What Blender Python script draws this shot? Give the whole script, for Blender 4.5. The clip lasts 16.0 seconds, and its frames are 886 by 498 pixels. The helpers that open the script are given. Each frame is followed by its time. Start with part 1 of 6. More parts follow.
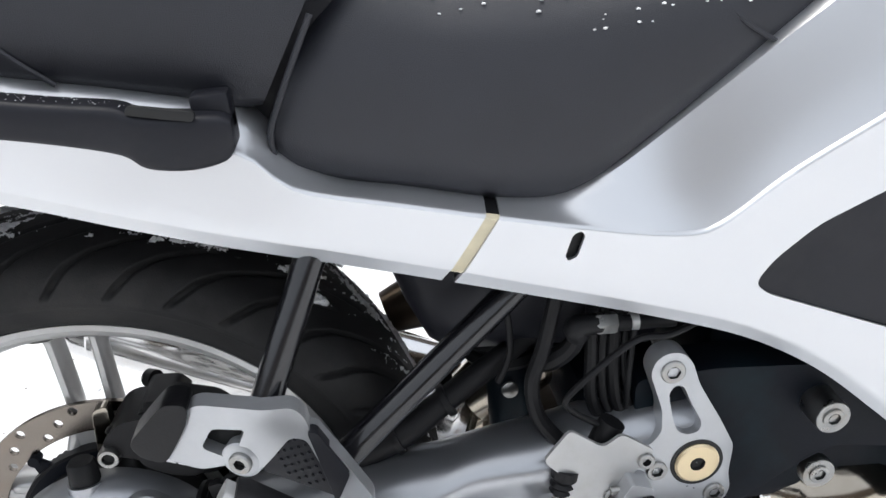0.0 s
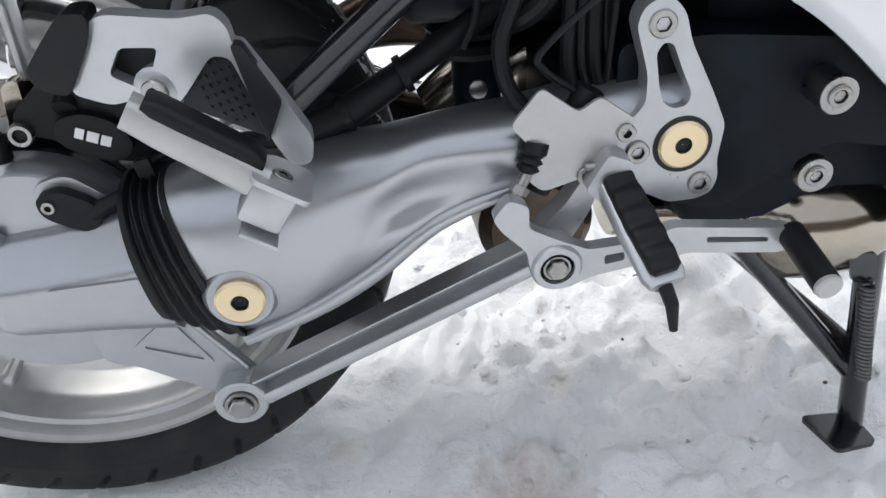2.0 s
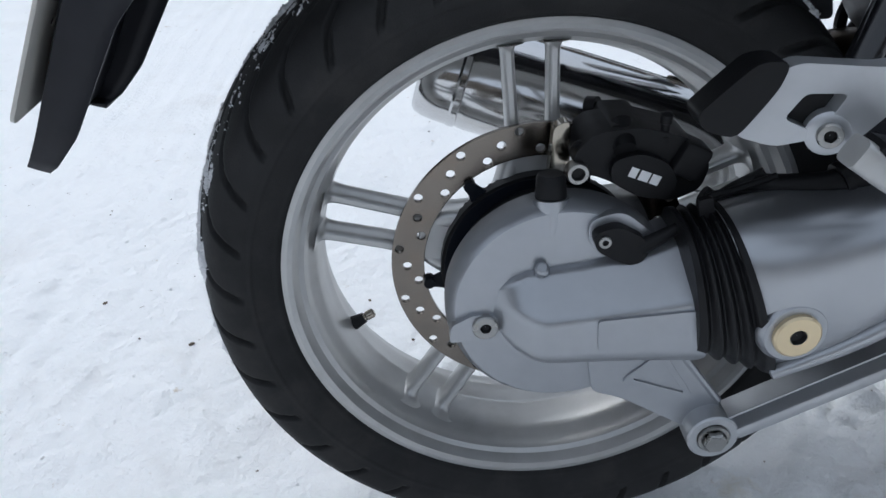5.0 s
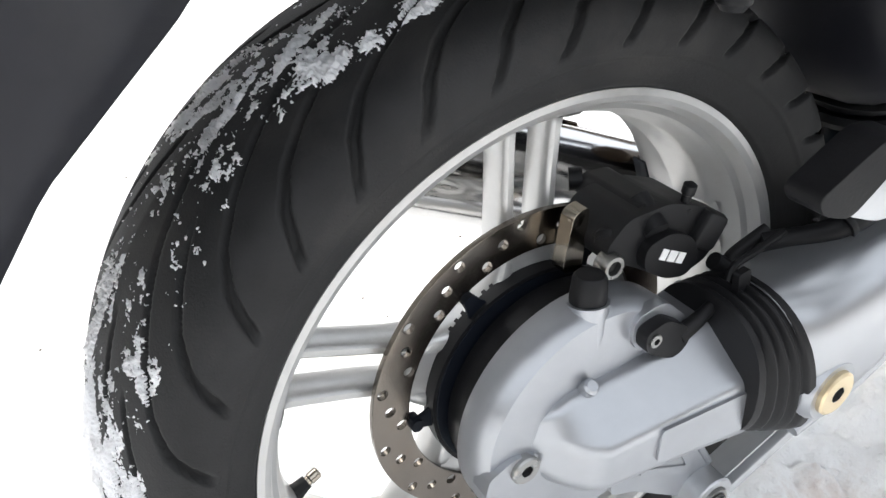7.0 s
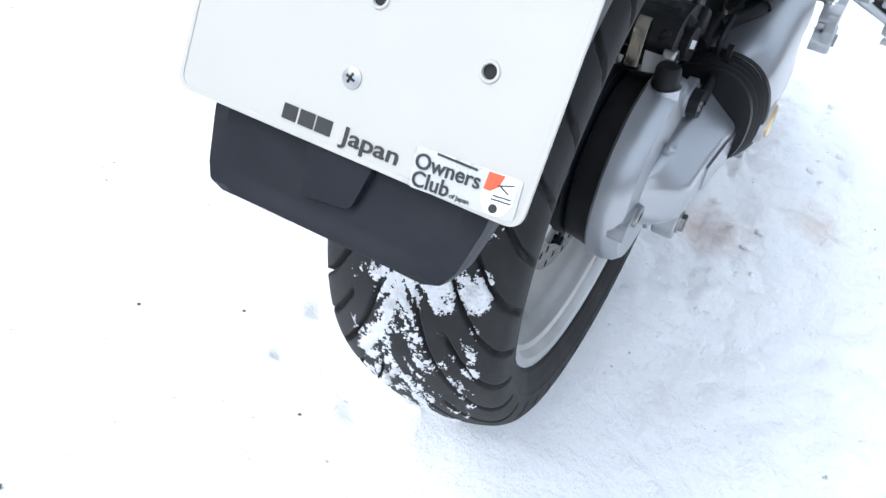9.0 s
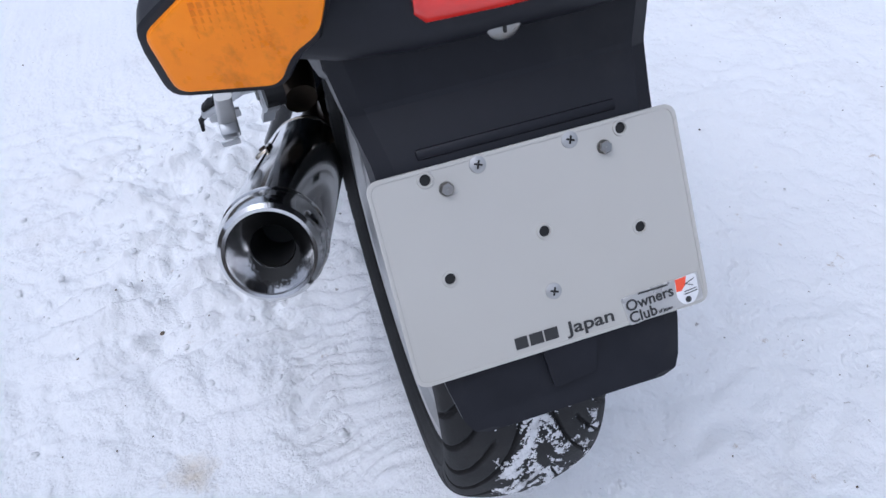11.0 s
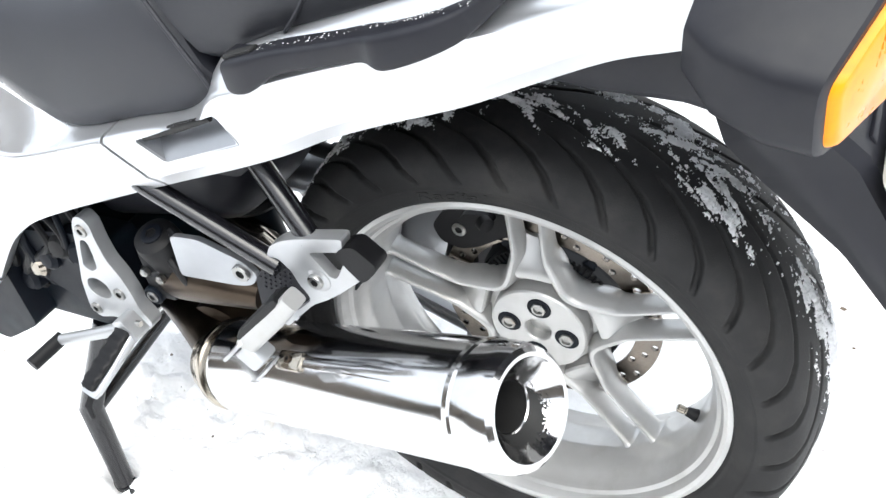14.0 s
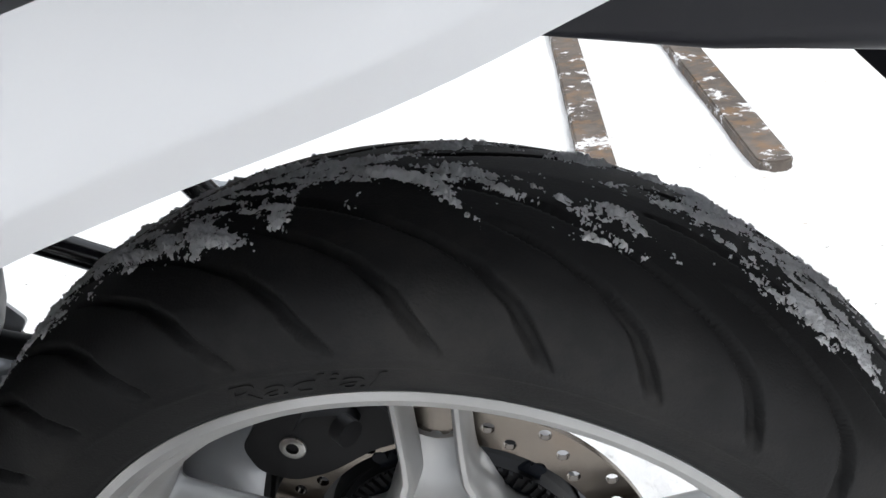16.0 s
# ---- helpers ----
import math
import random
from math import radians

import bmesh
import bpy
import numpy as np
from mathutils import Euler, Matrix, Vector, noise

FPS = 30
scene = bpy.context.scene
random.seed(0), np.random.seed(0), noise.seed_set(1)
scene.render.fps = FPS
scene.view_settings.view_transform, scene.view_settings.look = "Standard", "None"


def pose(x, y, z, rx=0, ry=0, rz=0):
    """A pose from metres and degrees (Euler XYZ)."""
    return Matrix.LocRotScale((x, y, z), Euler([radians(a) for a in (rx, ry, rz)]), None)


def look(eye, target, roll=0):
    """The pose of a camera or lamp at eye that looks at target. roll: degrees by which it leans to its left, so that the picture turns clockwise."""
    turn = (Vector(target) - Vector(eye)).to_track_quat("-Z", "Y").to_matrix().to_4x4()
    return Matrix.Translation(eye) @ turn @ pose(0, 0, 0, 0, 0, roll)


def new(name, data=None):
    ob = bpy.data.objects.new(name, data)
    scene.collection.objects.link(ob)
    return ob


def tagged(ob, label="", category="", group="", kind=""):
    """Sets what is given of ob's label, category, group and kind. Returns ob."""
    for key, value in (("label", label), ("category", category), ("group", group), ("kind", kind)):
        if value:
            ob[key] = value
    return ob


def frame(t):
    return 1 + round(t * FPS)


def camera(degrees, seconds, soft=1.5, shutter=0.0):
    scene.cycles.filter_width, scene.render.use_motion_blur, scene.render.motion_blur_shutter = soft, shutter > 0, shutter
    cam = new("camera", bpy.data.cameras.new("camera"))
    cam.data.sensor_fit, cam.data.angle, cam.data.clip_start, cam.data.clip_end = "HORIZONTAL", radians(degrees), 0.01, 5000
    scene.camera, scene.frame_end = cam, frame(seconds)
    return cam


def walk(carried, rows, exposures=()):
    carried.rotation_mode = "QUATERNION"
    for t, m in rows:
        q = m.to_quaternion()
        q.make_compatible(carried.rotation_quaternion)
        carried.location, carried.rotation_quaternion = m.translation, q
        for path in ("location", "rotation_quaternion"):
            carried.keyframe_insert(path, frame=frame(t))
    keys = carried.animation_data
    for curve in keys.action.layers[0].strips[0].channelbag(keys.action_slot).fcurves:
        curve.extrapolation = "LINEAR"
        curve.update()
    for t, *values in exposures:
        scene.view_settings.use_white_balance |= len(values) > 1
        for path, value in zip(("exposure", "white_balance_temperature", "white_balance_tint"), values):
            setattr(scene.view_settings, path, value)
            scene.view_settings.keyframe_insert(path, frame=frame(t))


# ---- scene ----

from mathutils.bvhtree import BVHTree

# ======== camera and walk ========
cam = camera(57.15, 16.0)

# seconds, x, y, z, yaw, pitch, roll
PATH = (
    (0, 0.2866, -0.6796, 0.8772, -4.21, -24.88, -5.91),
    (0.5, 0.3150, -0.6541, 0.7939, -5.28, -26.49, -5.40),
    (1, 0.3338, -0.6540, 0.7511, -5.26, -29.32, -4.55),
    (1.5, 0.3261, -0.6736, 0.7142, -5.88, -31.26, -4.16),
    (2, 0.2928, -0.6874, 0.6930, -4.36, -33.26, -4.70),
    (2.5, 0.2446, -0.6910, 0.6792, -2.96, -34.12, -4.99),
    (3, 0.1762, -0.6928, 0.6687, -0.13, -33.76, -6.69),
    (3.5, 0.0966, -0.7002, 0.6626, 1.72, -32.47, -8.12),
    (4, 0.0223, -0.7025, 0.6549, 1.95, -32.20, -8.43),
    (4.5, -0.0299, -0.7050, 0.6725, 2.12, -31.84, -7.77),
    (5, -0.0932, -0.6816, 0.7305, -0.53, -29.79, -5.33),
    (5.2, -0.1087, -0.6449, 0.7471, -2.80, -28.84, -4.43),
    (7.3, -0.3941, -0.3829, 0.7507, -38.23, -32.08, 2.66),
    (7.5, -0.4515, -0.3563, 0.7231, -41.75, -32.16, 4.11),
    (8, -0.5247, -0.3155, 0.6963, -44.99, -35.15, 5.09),
    (8.2, -0.5449, -0.2900, 0.6816, -50.03, -37.36, 6.64),
    (8.5, -0.5987, -0.2629, 0.6958, -57.69, -39.94, 7.00),
    (9, -0.6910, -0.2195, 0.8110, -64.20, -42.06, 6.44),
    (9.2, -0.7280, -0.1925, 0.8745, -70.59, -39.28, 3.89),
    (11.3, -0.7727, 0.2302, 1.0040, -107.51, -40.32, -8.50),
    (11.5, -0.7684, 0.2758, 1.0133, -112.36, -40.38, -8.34),
    (12, -0.7160, 0.3582, 0.9934, -120.22, -40.28, -7.28),
    (12.5, -0.5691, 0.4318, 0.9807, -127.51, -42.43, -8.59),
    (13, -0.4778, 0.4850, 0.9902, -129.62, -42.28, -11.66),
    (13.5, -0.3884, 0.5473, 1.0038, -138.78, -40.59, -12.22),
    (14, -0.3025, 0.6073, 1.0109, -146.09, -37.98, -12.15),
    (14.5, -0.1615, 0.5639, 0.9638, -151.90, -37.34, -10.57),
    (15, -0.0907, 0.4500, 0.9056, -163.39, -36.67, -11.11),
    (15.5, -0.0963, 0.3975, 0.8452, -165.06, -29.99, -9.59),
    (16, -0.0913, 0.3547, 0.7964, -169.09, -27.95, -7.53),
)


def view(x, y, z, yaw, pitch, roll):
    return pose(x, y, z, 0, 0, yaw) @ pose(0, 0, 0, 90 + pitch) @ pose(0, 0, 0, 0, 0, roll)


walk(cam, [(r[0], view(*r[1:])) for r in PATH],
     exposures=[(0, 0.24, 6180, 6), (0.5, 0.0, 6100, 6), (1, 0.13, 6150, 6), (1.5, 0.22, 6280, 6), (2, 0.05, 6100, 6), (2.5, -0.20, 6230, 6), (3, -0.20, 6000, 5), (3.5, -0.05, 5800, 5), (4, -0.04, 5600, 4), (5, -0.60, 5600, 4), (7.5, 0.95, 6450, 5), (8.5, 0.82, 6050, 4), (9, 0.45, 5550, 4),
                (11.5, -0.68, 5300, 12), (12, -0.50, 5400, 10), (12.5, -0.25, 5600, 5), (13, 0.30, 5850, 4), (13.5, 0.68, 6050, 4), (14, 0.88, 6150, 4), (14.5, 0.66, 6150, 5), (15, 0.07, 6380, 5), (16, 0.05, 6200, 5)])

# ======== sky and sun: a bright overcast winter day ========
world = bpy.data.worlds.new("overcast_sky")
scene.world = world
world.use_nodes = True
wn = world.node_tree
wn.nodes.clear()
w_out = wn.nodes.new("ShaderNodeOutputWorld")
w_bg = wn.nodes.new("ShaderNodeBackground")
w_sky = wn.nodes.new("ShaderNodeTexSky")
w_sky.sky_type = "NISHITA"
w_sky.sun_disc = False
w_sky.sun_elevation = radians(63)
w_sky.sun_rotation = radians(317)
w_sky.air_density = 0.6
w_sky.dust_density = 7.0
w_sky.ozone_density = 0.3
w_bg.inputs["Strength"].default_value = 0.08
# an even cloud layer in front of the clear sky
w_cloud = wn.nodes.new("ShaderNodeBackground")
w_cloud.inputs["Color"].default_value = (0.985, 0.972, 0.99, 1)
w_cloud.inputs["Strength"].default_value = 0.85
w_add = wn.nodes.new("ShaderNodeAddShader")
wn.links.new(w_sky.outputs[0], w_bg.inputs["Color"])
wn.links.new(w_bg.outputs[0], w_add.inputs[0])
wn.links.new(w_cloud.outputs[0], w_add.inputs[1])
wn.links.new(w_add.outputs[0], w_out.inputs["Surface"])

sun_data = bpy.data.lights.new("sun", "SUN")
sun_data.energy = 0.85
sun_data.angle = radians(45)
sun_data.color = (1.0, 0.995, 0.985)
sun = new("sun", sun_data)
sun.matrix_world = look((-0.65, 0.7, 1.9), (0, 0, 0))


# ======== materials ========
def mat(name, color, rough=0.5, metal=0.0, var=0.12, scale=30.0, bump=0.0, bump_scale=200.0,
        coat=0.0, spec=0.5, dirt=None, dirt_scale=8.0, dirt_amount=0.4, rough_var=0.1):
    """A procedural surface: colour varied at two scales, uneven gloss, fine relief, optional dirt patches."""
    m = bpy.data.materials.new(name)
    m.use_nodes = True
    nt = m.node_tree
    bsdf = nt.nodes["Principled BSDF"]
    tc = nt.nodes.new("ShaderNodeTexCoord")
    n1 = nt.nodes.new("ShaderNodeTexNoise")
    n1.inputs["Scale"].default_value = scale
    n1.inputs["Detail"].default_value = 6
    nt.links.new(tc.outputs["Object"], n1.inputs["Vector"])
    n2 = nt.nodes.new("ShaderNodeTexNoise")
    n2.inputs["Scale"].default_value = scale * 0.17
    n2.inputs["Detail"].default_value = 4
    nt.links.new(tc.outputs["Object"], n2.inputs["Vector"])
    add = nt.nodes.new("ShaderNodeMath")
    add.operation = "ADD"
    nt.links.new(n1.outputs["Fac"], add.inputs[0])
    nt.links.new(n2.outputs["Fac"], add.inputs[1])
    ramp = nt.nodes.new("ShaderNodeValToRGB")
    e = ramp.color_ramp.elements
    e[0].position, e[1].position = 0.35, 0.65
    lo = [c * (1 - var) for c in color]
    hi = [min(1.0, c * (1 + var)) for c in color]
    e[0].color, e[1].color = (*lo, 1), (*hi, 1)
    half = nt.nodes.new("ShaderNodeMath")
    half.operation = "MULTIPLY"
    half.inputs[1].default_value = 0.5
    nt.links.new(add.outputs[0], half.inputs[0])
    nt.links.new(half.outputs[0], ramp.inputs["Fac"])
    col = ramp.outputs["Color"]
    if dirt:
        n3 = nt.nodes.new("ShaderNodeTexNoise")
        n3.inputs["Scale"].default_value = dirt_scale
        n3.inputs["Detail"].default_value = 8
        n3.inputs["Roughness"].default_value = 0.65
        nt.links.new(tc.outputs["Object"], n3.inputs["Vector"])
        r3 = nt.nodes.new("ShaderNodeValToRGB")
        r3.color_ramp.elements[0].position = 0.5
        r3.color_ramp.elements[1].position = 0.72
        r3.color_ramp.elements[1].color = (dirt_amount,) * 3 + (1,)
        nt.links.new(n3.outputs["Fac"], r3.inputs["Fac"])
        mix = nt.nodes.new("ShaderNodeMix")
        mix.data_type = "RGBA"
        nt.links.new(r3.outputs["Color"], mix.inputs["Factor"])
        nt.links.new(col, mix.inputs["A"])
        mix.inputs["B"].default_value = (*dirt, 1)
        col = mix.outputs["Result"]
    nt.links.new(col, bsdf.inputs["Base Color"])
    rr = nt.nodes.new("ShaderNodeMapRange")
    rr.inputs["To Min"].default_value = max(0.02, rough - rough_var)
    rr.inputs["To Max"].default_value = min(1.0, rough + rough_var)
    nt.links.new(n1.outputs["Fac"], rr.inputs["Value"])
    nt.links.new(rr.outputs["Result"], bsdf.inputs["Roughness"])
    bsdf.inputs["Metallic"].default_value = metal
    bsdf.inputs["Specular IOR Level"].default_value = spec
    bsdf.inputs["Coat Weight"].default_value = coat
    bsdf.inputs["Coat Roughness"].default_value = 0.08
    if bump:
        nb = nt.nodes.new("ShaderNodeTexNoise")
        nb.inputs["Scale"].default_value = bump_scale
        nb.inputs["Detail"].default_value = 5
        nt.links.new(tc.outputs["Object"], nb.inputs["Vector"])
        b = nt.nodes.new("ShaderNodeBump")
        b.inputs["Strength"].default_value = bump
        b.inputs["Distance"].default_value = 0.002
        nt.links.new(nb.outputs["Fac"], b.inputs["Height"])
        nt.links.new(b.outputs["Normal"], bsdf.inputs["Normal"])
    return m


SILVER = mat("silver_painted_casting", (0.38, 0.392, 0.415), 0.33, 0.75, 0.05, 60, 0.05, 900, dirt=(0.30, 0.28, 0.26), dirt_amount=0.12)
WHEEL = mat("wheel_silver_paint", (0.47, 0.47, 0.465), 0.33, 0.55, 0.06, 40, 0.04, 900, dirt=(0.25, 0.23, 0.2), dirt_scale=14, dirt_amount=0.3)
SWING = mat("smooth_silver_casting", (0.40, 0.41, 0.43), 0.33, 0.85, 0.03, 25, 0.0, 900, rough_var=0.03)
ALU = mat("satin_aluminium", (0.46, 0.47, 0.485), 0.32, 0.62, 0.06, 60, 0.03, 900, dirt=(0.3, 0.28, 0.25), dirt_amount=0.2)
PAINT = mat("pearl_white_silver_paint", (0.62, 0.63, 0.65), 0.28, 0.78, 0.012, 2.5, 0.0, coat=0.35, rough_var=0.02)
RUBBER = mat("tyre_rubber", (0.018, 0.018, 0.0185), 0.66, 0, 0.3, 40, 0.2, 700, spec=0.22, dirt=(0.040, 0.038, 0.036), dirt_scale=13, dirt_amount=0.7)
BOOT = mat("black_rubber_bellows", (0.006, 0.006, 0.007), 0.45, 0, 0.3, 50, 0.1, 500, spec=0.25)
VINYL = mat("black_seat_vinyl", (0.019, 0.020, 0.026), 0.42, 0, 0.12, 30, 0.35, 1500, rough_var=0.05)
PLASTIC = mat("black_moulded_plastic", (0.012, 0.0125, 0.017), 0.44, 0, 0.15, 60, 0.04, 1800, spec=0.28, dirt=(0.05, 0.05, 0.05), dirt_amount=0.25)
TUBE = mat("black_enamelled_tube", (0.007, 0.007, 0.009), 0.22, 0, 0.2, 40, 0.02, 800, coat=0.4)
DARKCAST = mat("dark_grey_frame_casting", (0.0045, 0.006, 0.010), 0.48, 0.0, 0.2, 30, 0.05, 900, spec=0.14, dirt=(0.01, 0.032, 0.038), dirt_amount=0.4)
CHROME = mat("polished_chrome", (0.63, 0.63, 0.635), 0.13, 1.0, 0.03, 25, 0.0, dirt=(0.40, 0.36, 0.31), dirt_scale=9, dirt_amount=0.25, rough_var=0.03)
STAINLESS = mat("heat_tinted_stainless", (0.38, 0.345, 0.29), 0.14, 1.0, 0.12, 18, 0.01, 400, dirt=(0.26, 0.20, 0.14), dirt_amount=0.45)
BURNT = mat("heat_browned_steel", (0.085, 0.066, 0.050), 0.36, 1.0, 0.35, 14, 0.12, 60, dirt=(0.035, 0.027, 0.021), dirt_amount=0.7)
DISC = mat("brake_disc_steel", (0.20, 0.178, 0.155), 0.22, 1.0, 0.1, 60, 0.03, 800, dirt=(0.22, 0.17, 0.13), dirt_scale=20, dirt_amount=0.5)
GOLD = mat("gold_anodised_plug", (0.70, 0.58, 0.38), 0.32, 0.9, 0.05, 60)
STEEL = mat("zinc_plated_steel", (0.33, 0.33, 0.32), 0.30, 1.0, 0.08, 90, dirt=(0.3, 0.22, 0.15), dirt_scale=60, dirt_amount=0.4)
# near-black: shade painted into sockets, slots and holes; also the soot
DARKHOLE = mat("recess_shade_and_soot", (0.012, 0.012, 0.012), 0.7)
ENAMEL = mat("white_plate_enamel", (0.50, 0.485, 0.445), 0.35, 0, 0.02, 14, coat=0.2, dirt=(0.48, 0.46, 0.41), dirt_scale=9, dirt_amount=0.35)
AMBER = mat("amber_lens", (1.0, 0.27, 0.003), 0.30, 0, 0.08, 60, spec=0.25, dirt=(0.40, 0.11, 0.004), dirt_scale=45, dirt_amount=0.6)
AMBER_DARK = mat("amber_lens_grid", (0.82, 0.22, 0.004), 0.35, 0, 0.1, 60, spec=0.25)
RED = mat("red_lens", (0.75, 0.03, 0.02), 0.2, 0, 0.1, 60, coat=0.5)
INK = mat("black_ink", (0.03, 0.03, 0.03), 0.5)
FOIL = mat("silver_foil_sticker", (0.62, 0.61, 0.59), 0.3, 0.5, 0.03, 60)
STICKER_RED = mat("red_print", (0.85, 0.10, 0.04), 0.4)
PALE = mat("pale_print", (0.8, 0.8, 0.8), 0.4)
SEALANT = mat("yellowed_sealing_strip", (0.62, 0.56, 0.40), 0.6, 0, 0.12, 80)
def rust_material():
    """Flaking dark paint over orange rust, with snow caught on it."""
    m = mat("rusty_painted_steel", (0.13, 0.11, 0.095), 0.75, 0.1, 0.4, 25, 0.6, 90, dirt=(0.26, 0.15, 0.07), dirt_scale=18, dirt_amount=0.8)
    nt = m.node_tree
    bsdf = nt.nodes["Principled BSDF"]
    old = bsdf.inputs["Base Color"].links[0].from_socket
    tc = nt.nodes.new("ShaderNodeTexCoord")
    n = nt.nodes.new("ShaderNodeTexNoise")
    n.inputs["Scale"].default_value = 13
    n.inputs["Detail"].default_value = 9
    n.inputs["Roughness"].default_value = 0.72
    nt.links.new(tc.outputs["Object"], n.inputs["Vector"])
    r = nt.nodes.new("ShaderNodeValToRGB")
    r.color_ramp.elements[0].position, r.color_ramp.elements[1].position = 0.56, 0.60
    nt.links.new(n.outputs["Fac"], r.inputs["Fac"])
    mix = nt.nodes.new("ShaderNodeMix")
    mix.data_type = "RGBA"
    nt.links.new(r.outputs["Color"], mix.inputs["Factor"])
    nt.links.new(old, mix.inputs["A"])
    mix.inputs["B"].default_value = (0.82, 0.82, 0.83, 1)
    nt.links.new(mix.outputs["Result"], bsdf.inputs["Base Color"])
    return m


RUST = rust_material()
SPRING = mat("grey_spring_steel", (0.12, 0.12, 0.12), 0.4, 0.6, 0.2, 60)
HOSE = mat("black_hose", (0.007, 0.007, 0.008), 0.5, 0, 0.2, 60, spec=0.25)
ALUPEG = mat("worn_white_alloy", (0.45, 0.45, 0.445), 0.38, 0.5, 0.06, 50, 0.06, 500, dirt=(0.35, 0.32, 0.28), dirt_scale=40, dirt_amount=0.25)


# ======== mesh helpers ========
AZ = 0.34          # height of the rear axle over the ground
V = Vector


def finish(bm, sharp=35):
    bmesh.ops.recalc_face_normals(bm, faces=bm.faces)
    for f in bm.faces:
        f.smooth = True
    for e in bm.edges:
        if len(e.link_faces) == 2 and e.calc_face_angle(0) > radians(sharp):
            e.smooth = False
    return bm


def part(name, bm, material, parent, label="", sharp=35):
    finish(bm, sharp)
    plate_like = any(len(f.verts) == 3 and f.calc_area() > 4e-6 for f in bm.faces)
    me = bpy.data.meshes.new(name)
    bm.to_mesh(me)
    bm.free()
    me.materials.append(material)
    ob = new(name, me)
    ob.parent = parent
    if plate_like:
        ob.modifiers.new("flat_faces", "WEIGHTED_NORMAL").keep_sharp = True
    if parent is not None and parent.type == "EMPTY":
        ob.location = (0, 0, AZ)
    if label:
        ob["label"] = label
    return ob


def spline(pts, n=8, closed=False):
    """Catmull-Rom through tuples of any length."""
    p = [np.array(q, float) for q in pts]
    out = []
    m = len(p)
    for i in range(m if closed else m - 1):
        if closed:
            a, b, c, d = p[(i - 1) % m], p[i], p[(i + 1) % m], p[(i + 2) % m]
        else:
            a, b, c, d = p[max(i - 1, 0)], p[i], p[i + 1], p[min(i + 2, m - 1)]
        for k in range(n):
            t = k / n
            out.append(0.5 * ((2 * b) + (c - a) * t + (2 * a - 5 * b + 4 * c - d) * t * t + (3 * b - a - 3 * c + d) * t ** 3))
    if not closed:
        out.append(p[-1])
    return out


def loft(sections, closed=True, caps=True, bm=None):
    bm = bm or bmesh.new()
    rings = [[bm.verts.new(V(p)) for p in s] for s in sections]
    n = len(rings[0])
    for a, b in zip(rings, rings[1:]):
        for i in range(n if closed else n - 1):
            j = (i + 1) % n
            bm.faces.new((a[i], a[j], b[j], b[i]))
    if caps and closed:
        bm.faces.new(rings[0][::-1])
        bm.faces.new(rings[-1])
    return bm


def tube(pts, r, segs=12, n=6, smooth=True, bm=None, caps=True):
    """A pipe along a smooth line; r a number or one per point."""
    rs = [r] * len(pts) if isinstance(r, (int, float)) else list(r)
    rows = [(*p, q) for p, q in zip(pts, rs)]
    rows = spline(rows, n) if smooth and len(pts) > 2 else [np.array(q, float) for q in rows]
    secs = []
    u = None
    for i, q in enumerate(rows):
        a, b = rows[max(i - 1, 0)][:3], rows[min(i + 1, len(rows) - 1)][:3]
        t = V(b - a).normalized()
        if u is None:
            u = t.orthogonal().normalized()
        u = (u - t * u.dot(t)).normalized()
        w = t.cross(u)
        secs.append([V(q[:3]) + (u * math.cos(k * 2 * math.pi / segs) + w * math.sin(k * 2 * math.pi / segs)) * q[3] for k in range(segs)])
    return loft(secs, True, caps, bm)


def lathe(profile, center=(0, 0, 0), axis=(0, 1, 0), segs=48, bm=None, closed=False, caps=True):
    """Revolve (radius, along) pairs round an axis through center."""
    ax = V(axis).normalized()
    u = ax.orthogonal().normalized()
    if abs(ax.y) > 0.99:
        u = V((1, 0, 0))
    w = ax.cross(u)
    secs = []
    for r, h in profile:
        secs.append([V(center) + ax * h + (u * math.cos(k * 2 * math.pi / segs) + w * math.sin(k * 2 * math.pi / segs)) * r for k in range(segs)])
    if closed:
        secs.append(secs[0])
        bm = loft(secs, True, False, bm)
        bmesh.ops.remove_doubles(bm, verts=bm.verts, dist=1e-6)
        return bm
    return loft(secs, True, caps, bm)


def slab(outline, y0, y1, holes=(), bevel=0.002, bm=None, frame_m=None):
    """A plate in the x-z plane from y0 to y1, with holes and eased edges."""
    own = bmesh.new()
    edges = []
    for ring in (outline, *holes):
        vs = [own.verts.new((p[0], y0, p[1])) for p in ring]
        edges += [own.edges.new((vs[i], vs[(i + 1) % len(vs)])) for i in range(len(vs))]
    res = bmesh.ops.triangle_fill(own, edges=edges, use_beauty=True, use_dissolve=False)
    faces = [g for g in res["geom"] if isinstance(g, bmesh.types.BMFace)]
    ext = bmesh.ops.extrude_face_region(own, geom=faces)
    vs = [g for g in ext["geom"] if isinstance(g, bmesh.types.BMVert)]
    bmesh.ops.translate(own, verts=vs, vec=(0, y1 - y0, 0))
    bmesh.ops.recalc_face_normals(own, faces=own.faces)
    if bevel:
        rim_edges = [e for e in own.edges if len(e.link_faces) == 2 and e.calc_face_angle(0) > radians(60)
                     and abs(e.verts[0].co.y - e.verts[1].co.y) < 1e-6]
        bmesh.ops.bevel(own, geom=rim_edges, offset=bevel, segments=2, affect="EDGES", profile=0.5, clamp_overlap=True)
    if frame_m is not None:
        bmesh.ops.transform(own, matrix=frame_m, verts=own.verts)
    if bm is None:
        return own
    join(bm, own)
    return bm


def join(bm, other):
    me = bpy.data.meshes.new("join")
    other.to_mesh(me)
    other.free()
    bm.from_mesh(me)
    bpy.data.meshes.remove(me)
    return bm


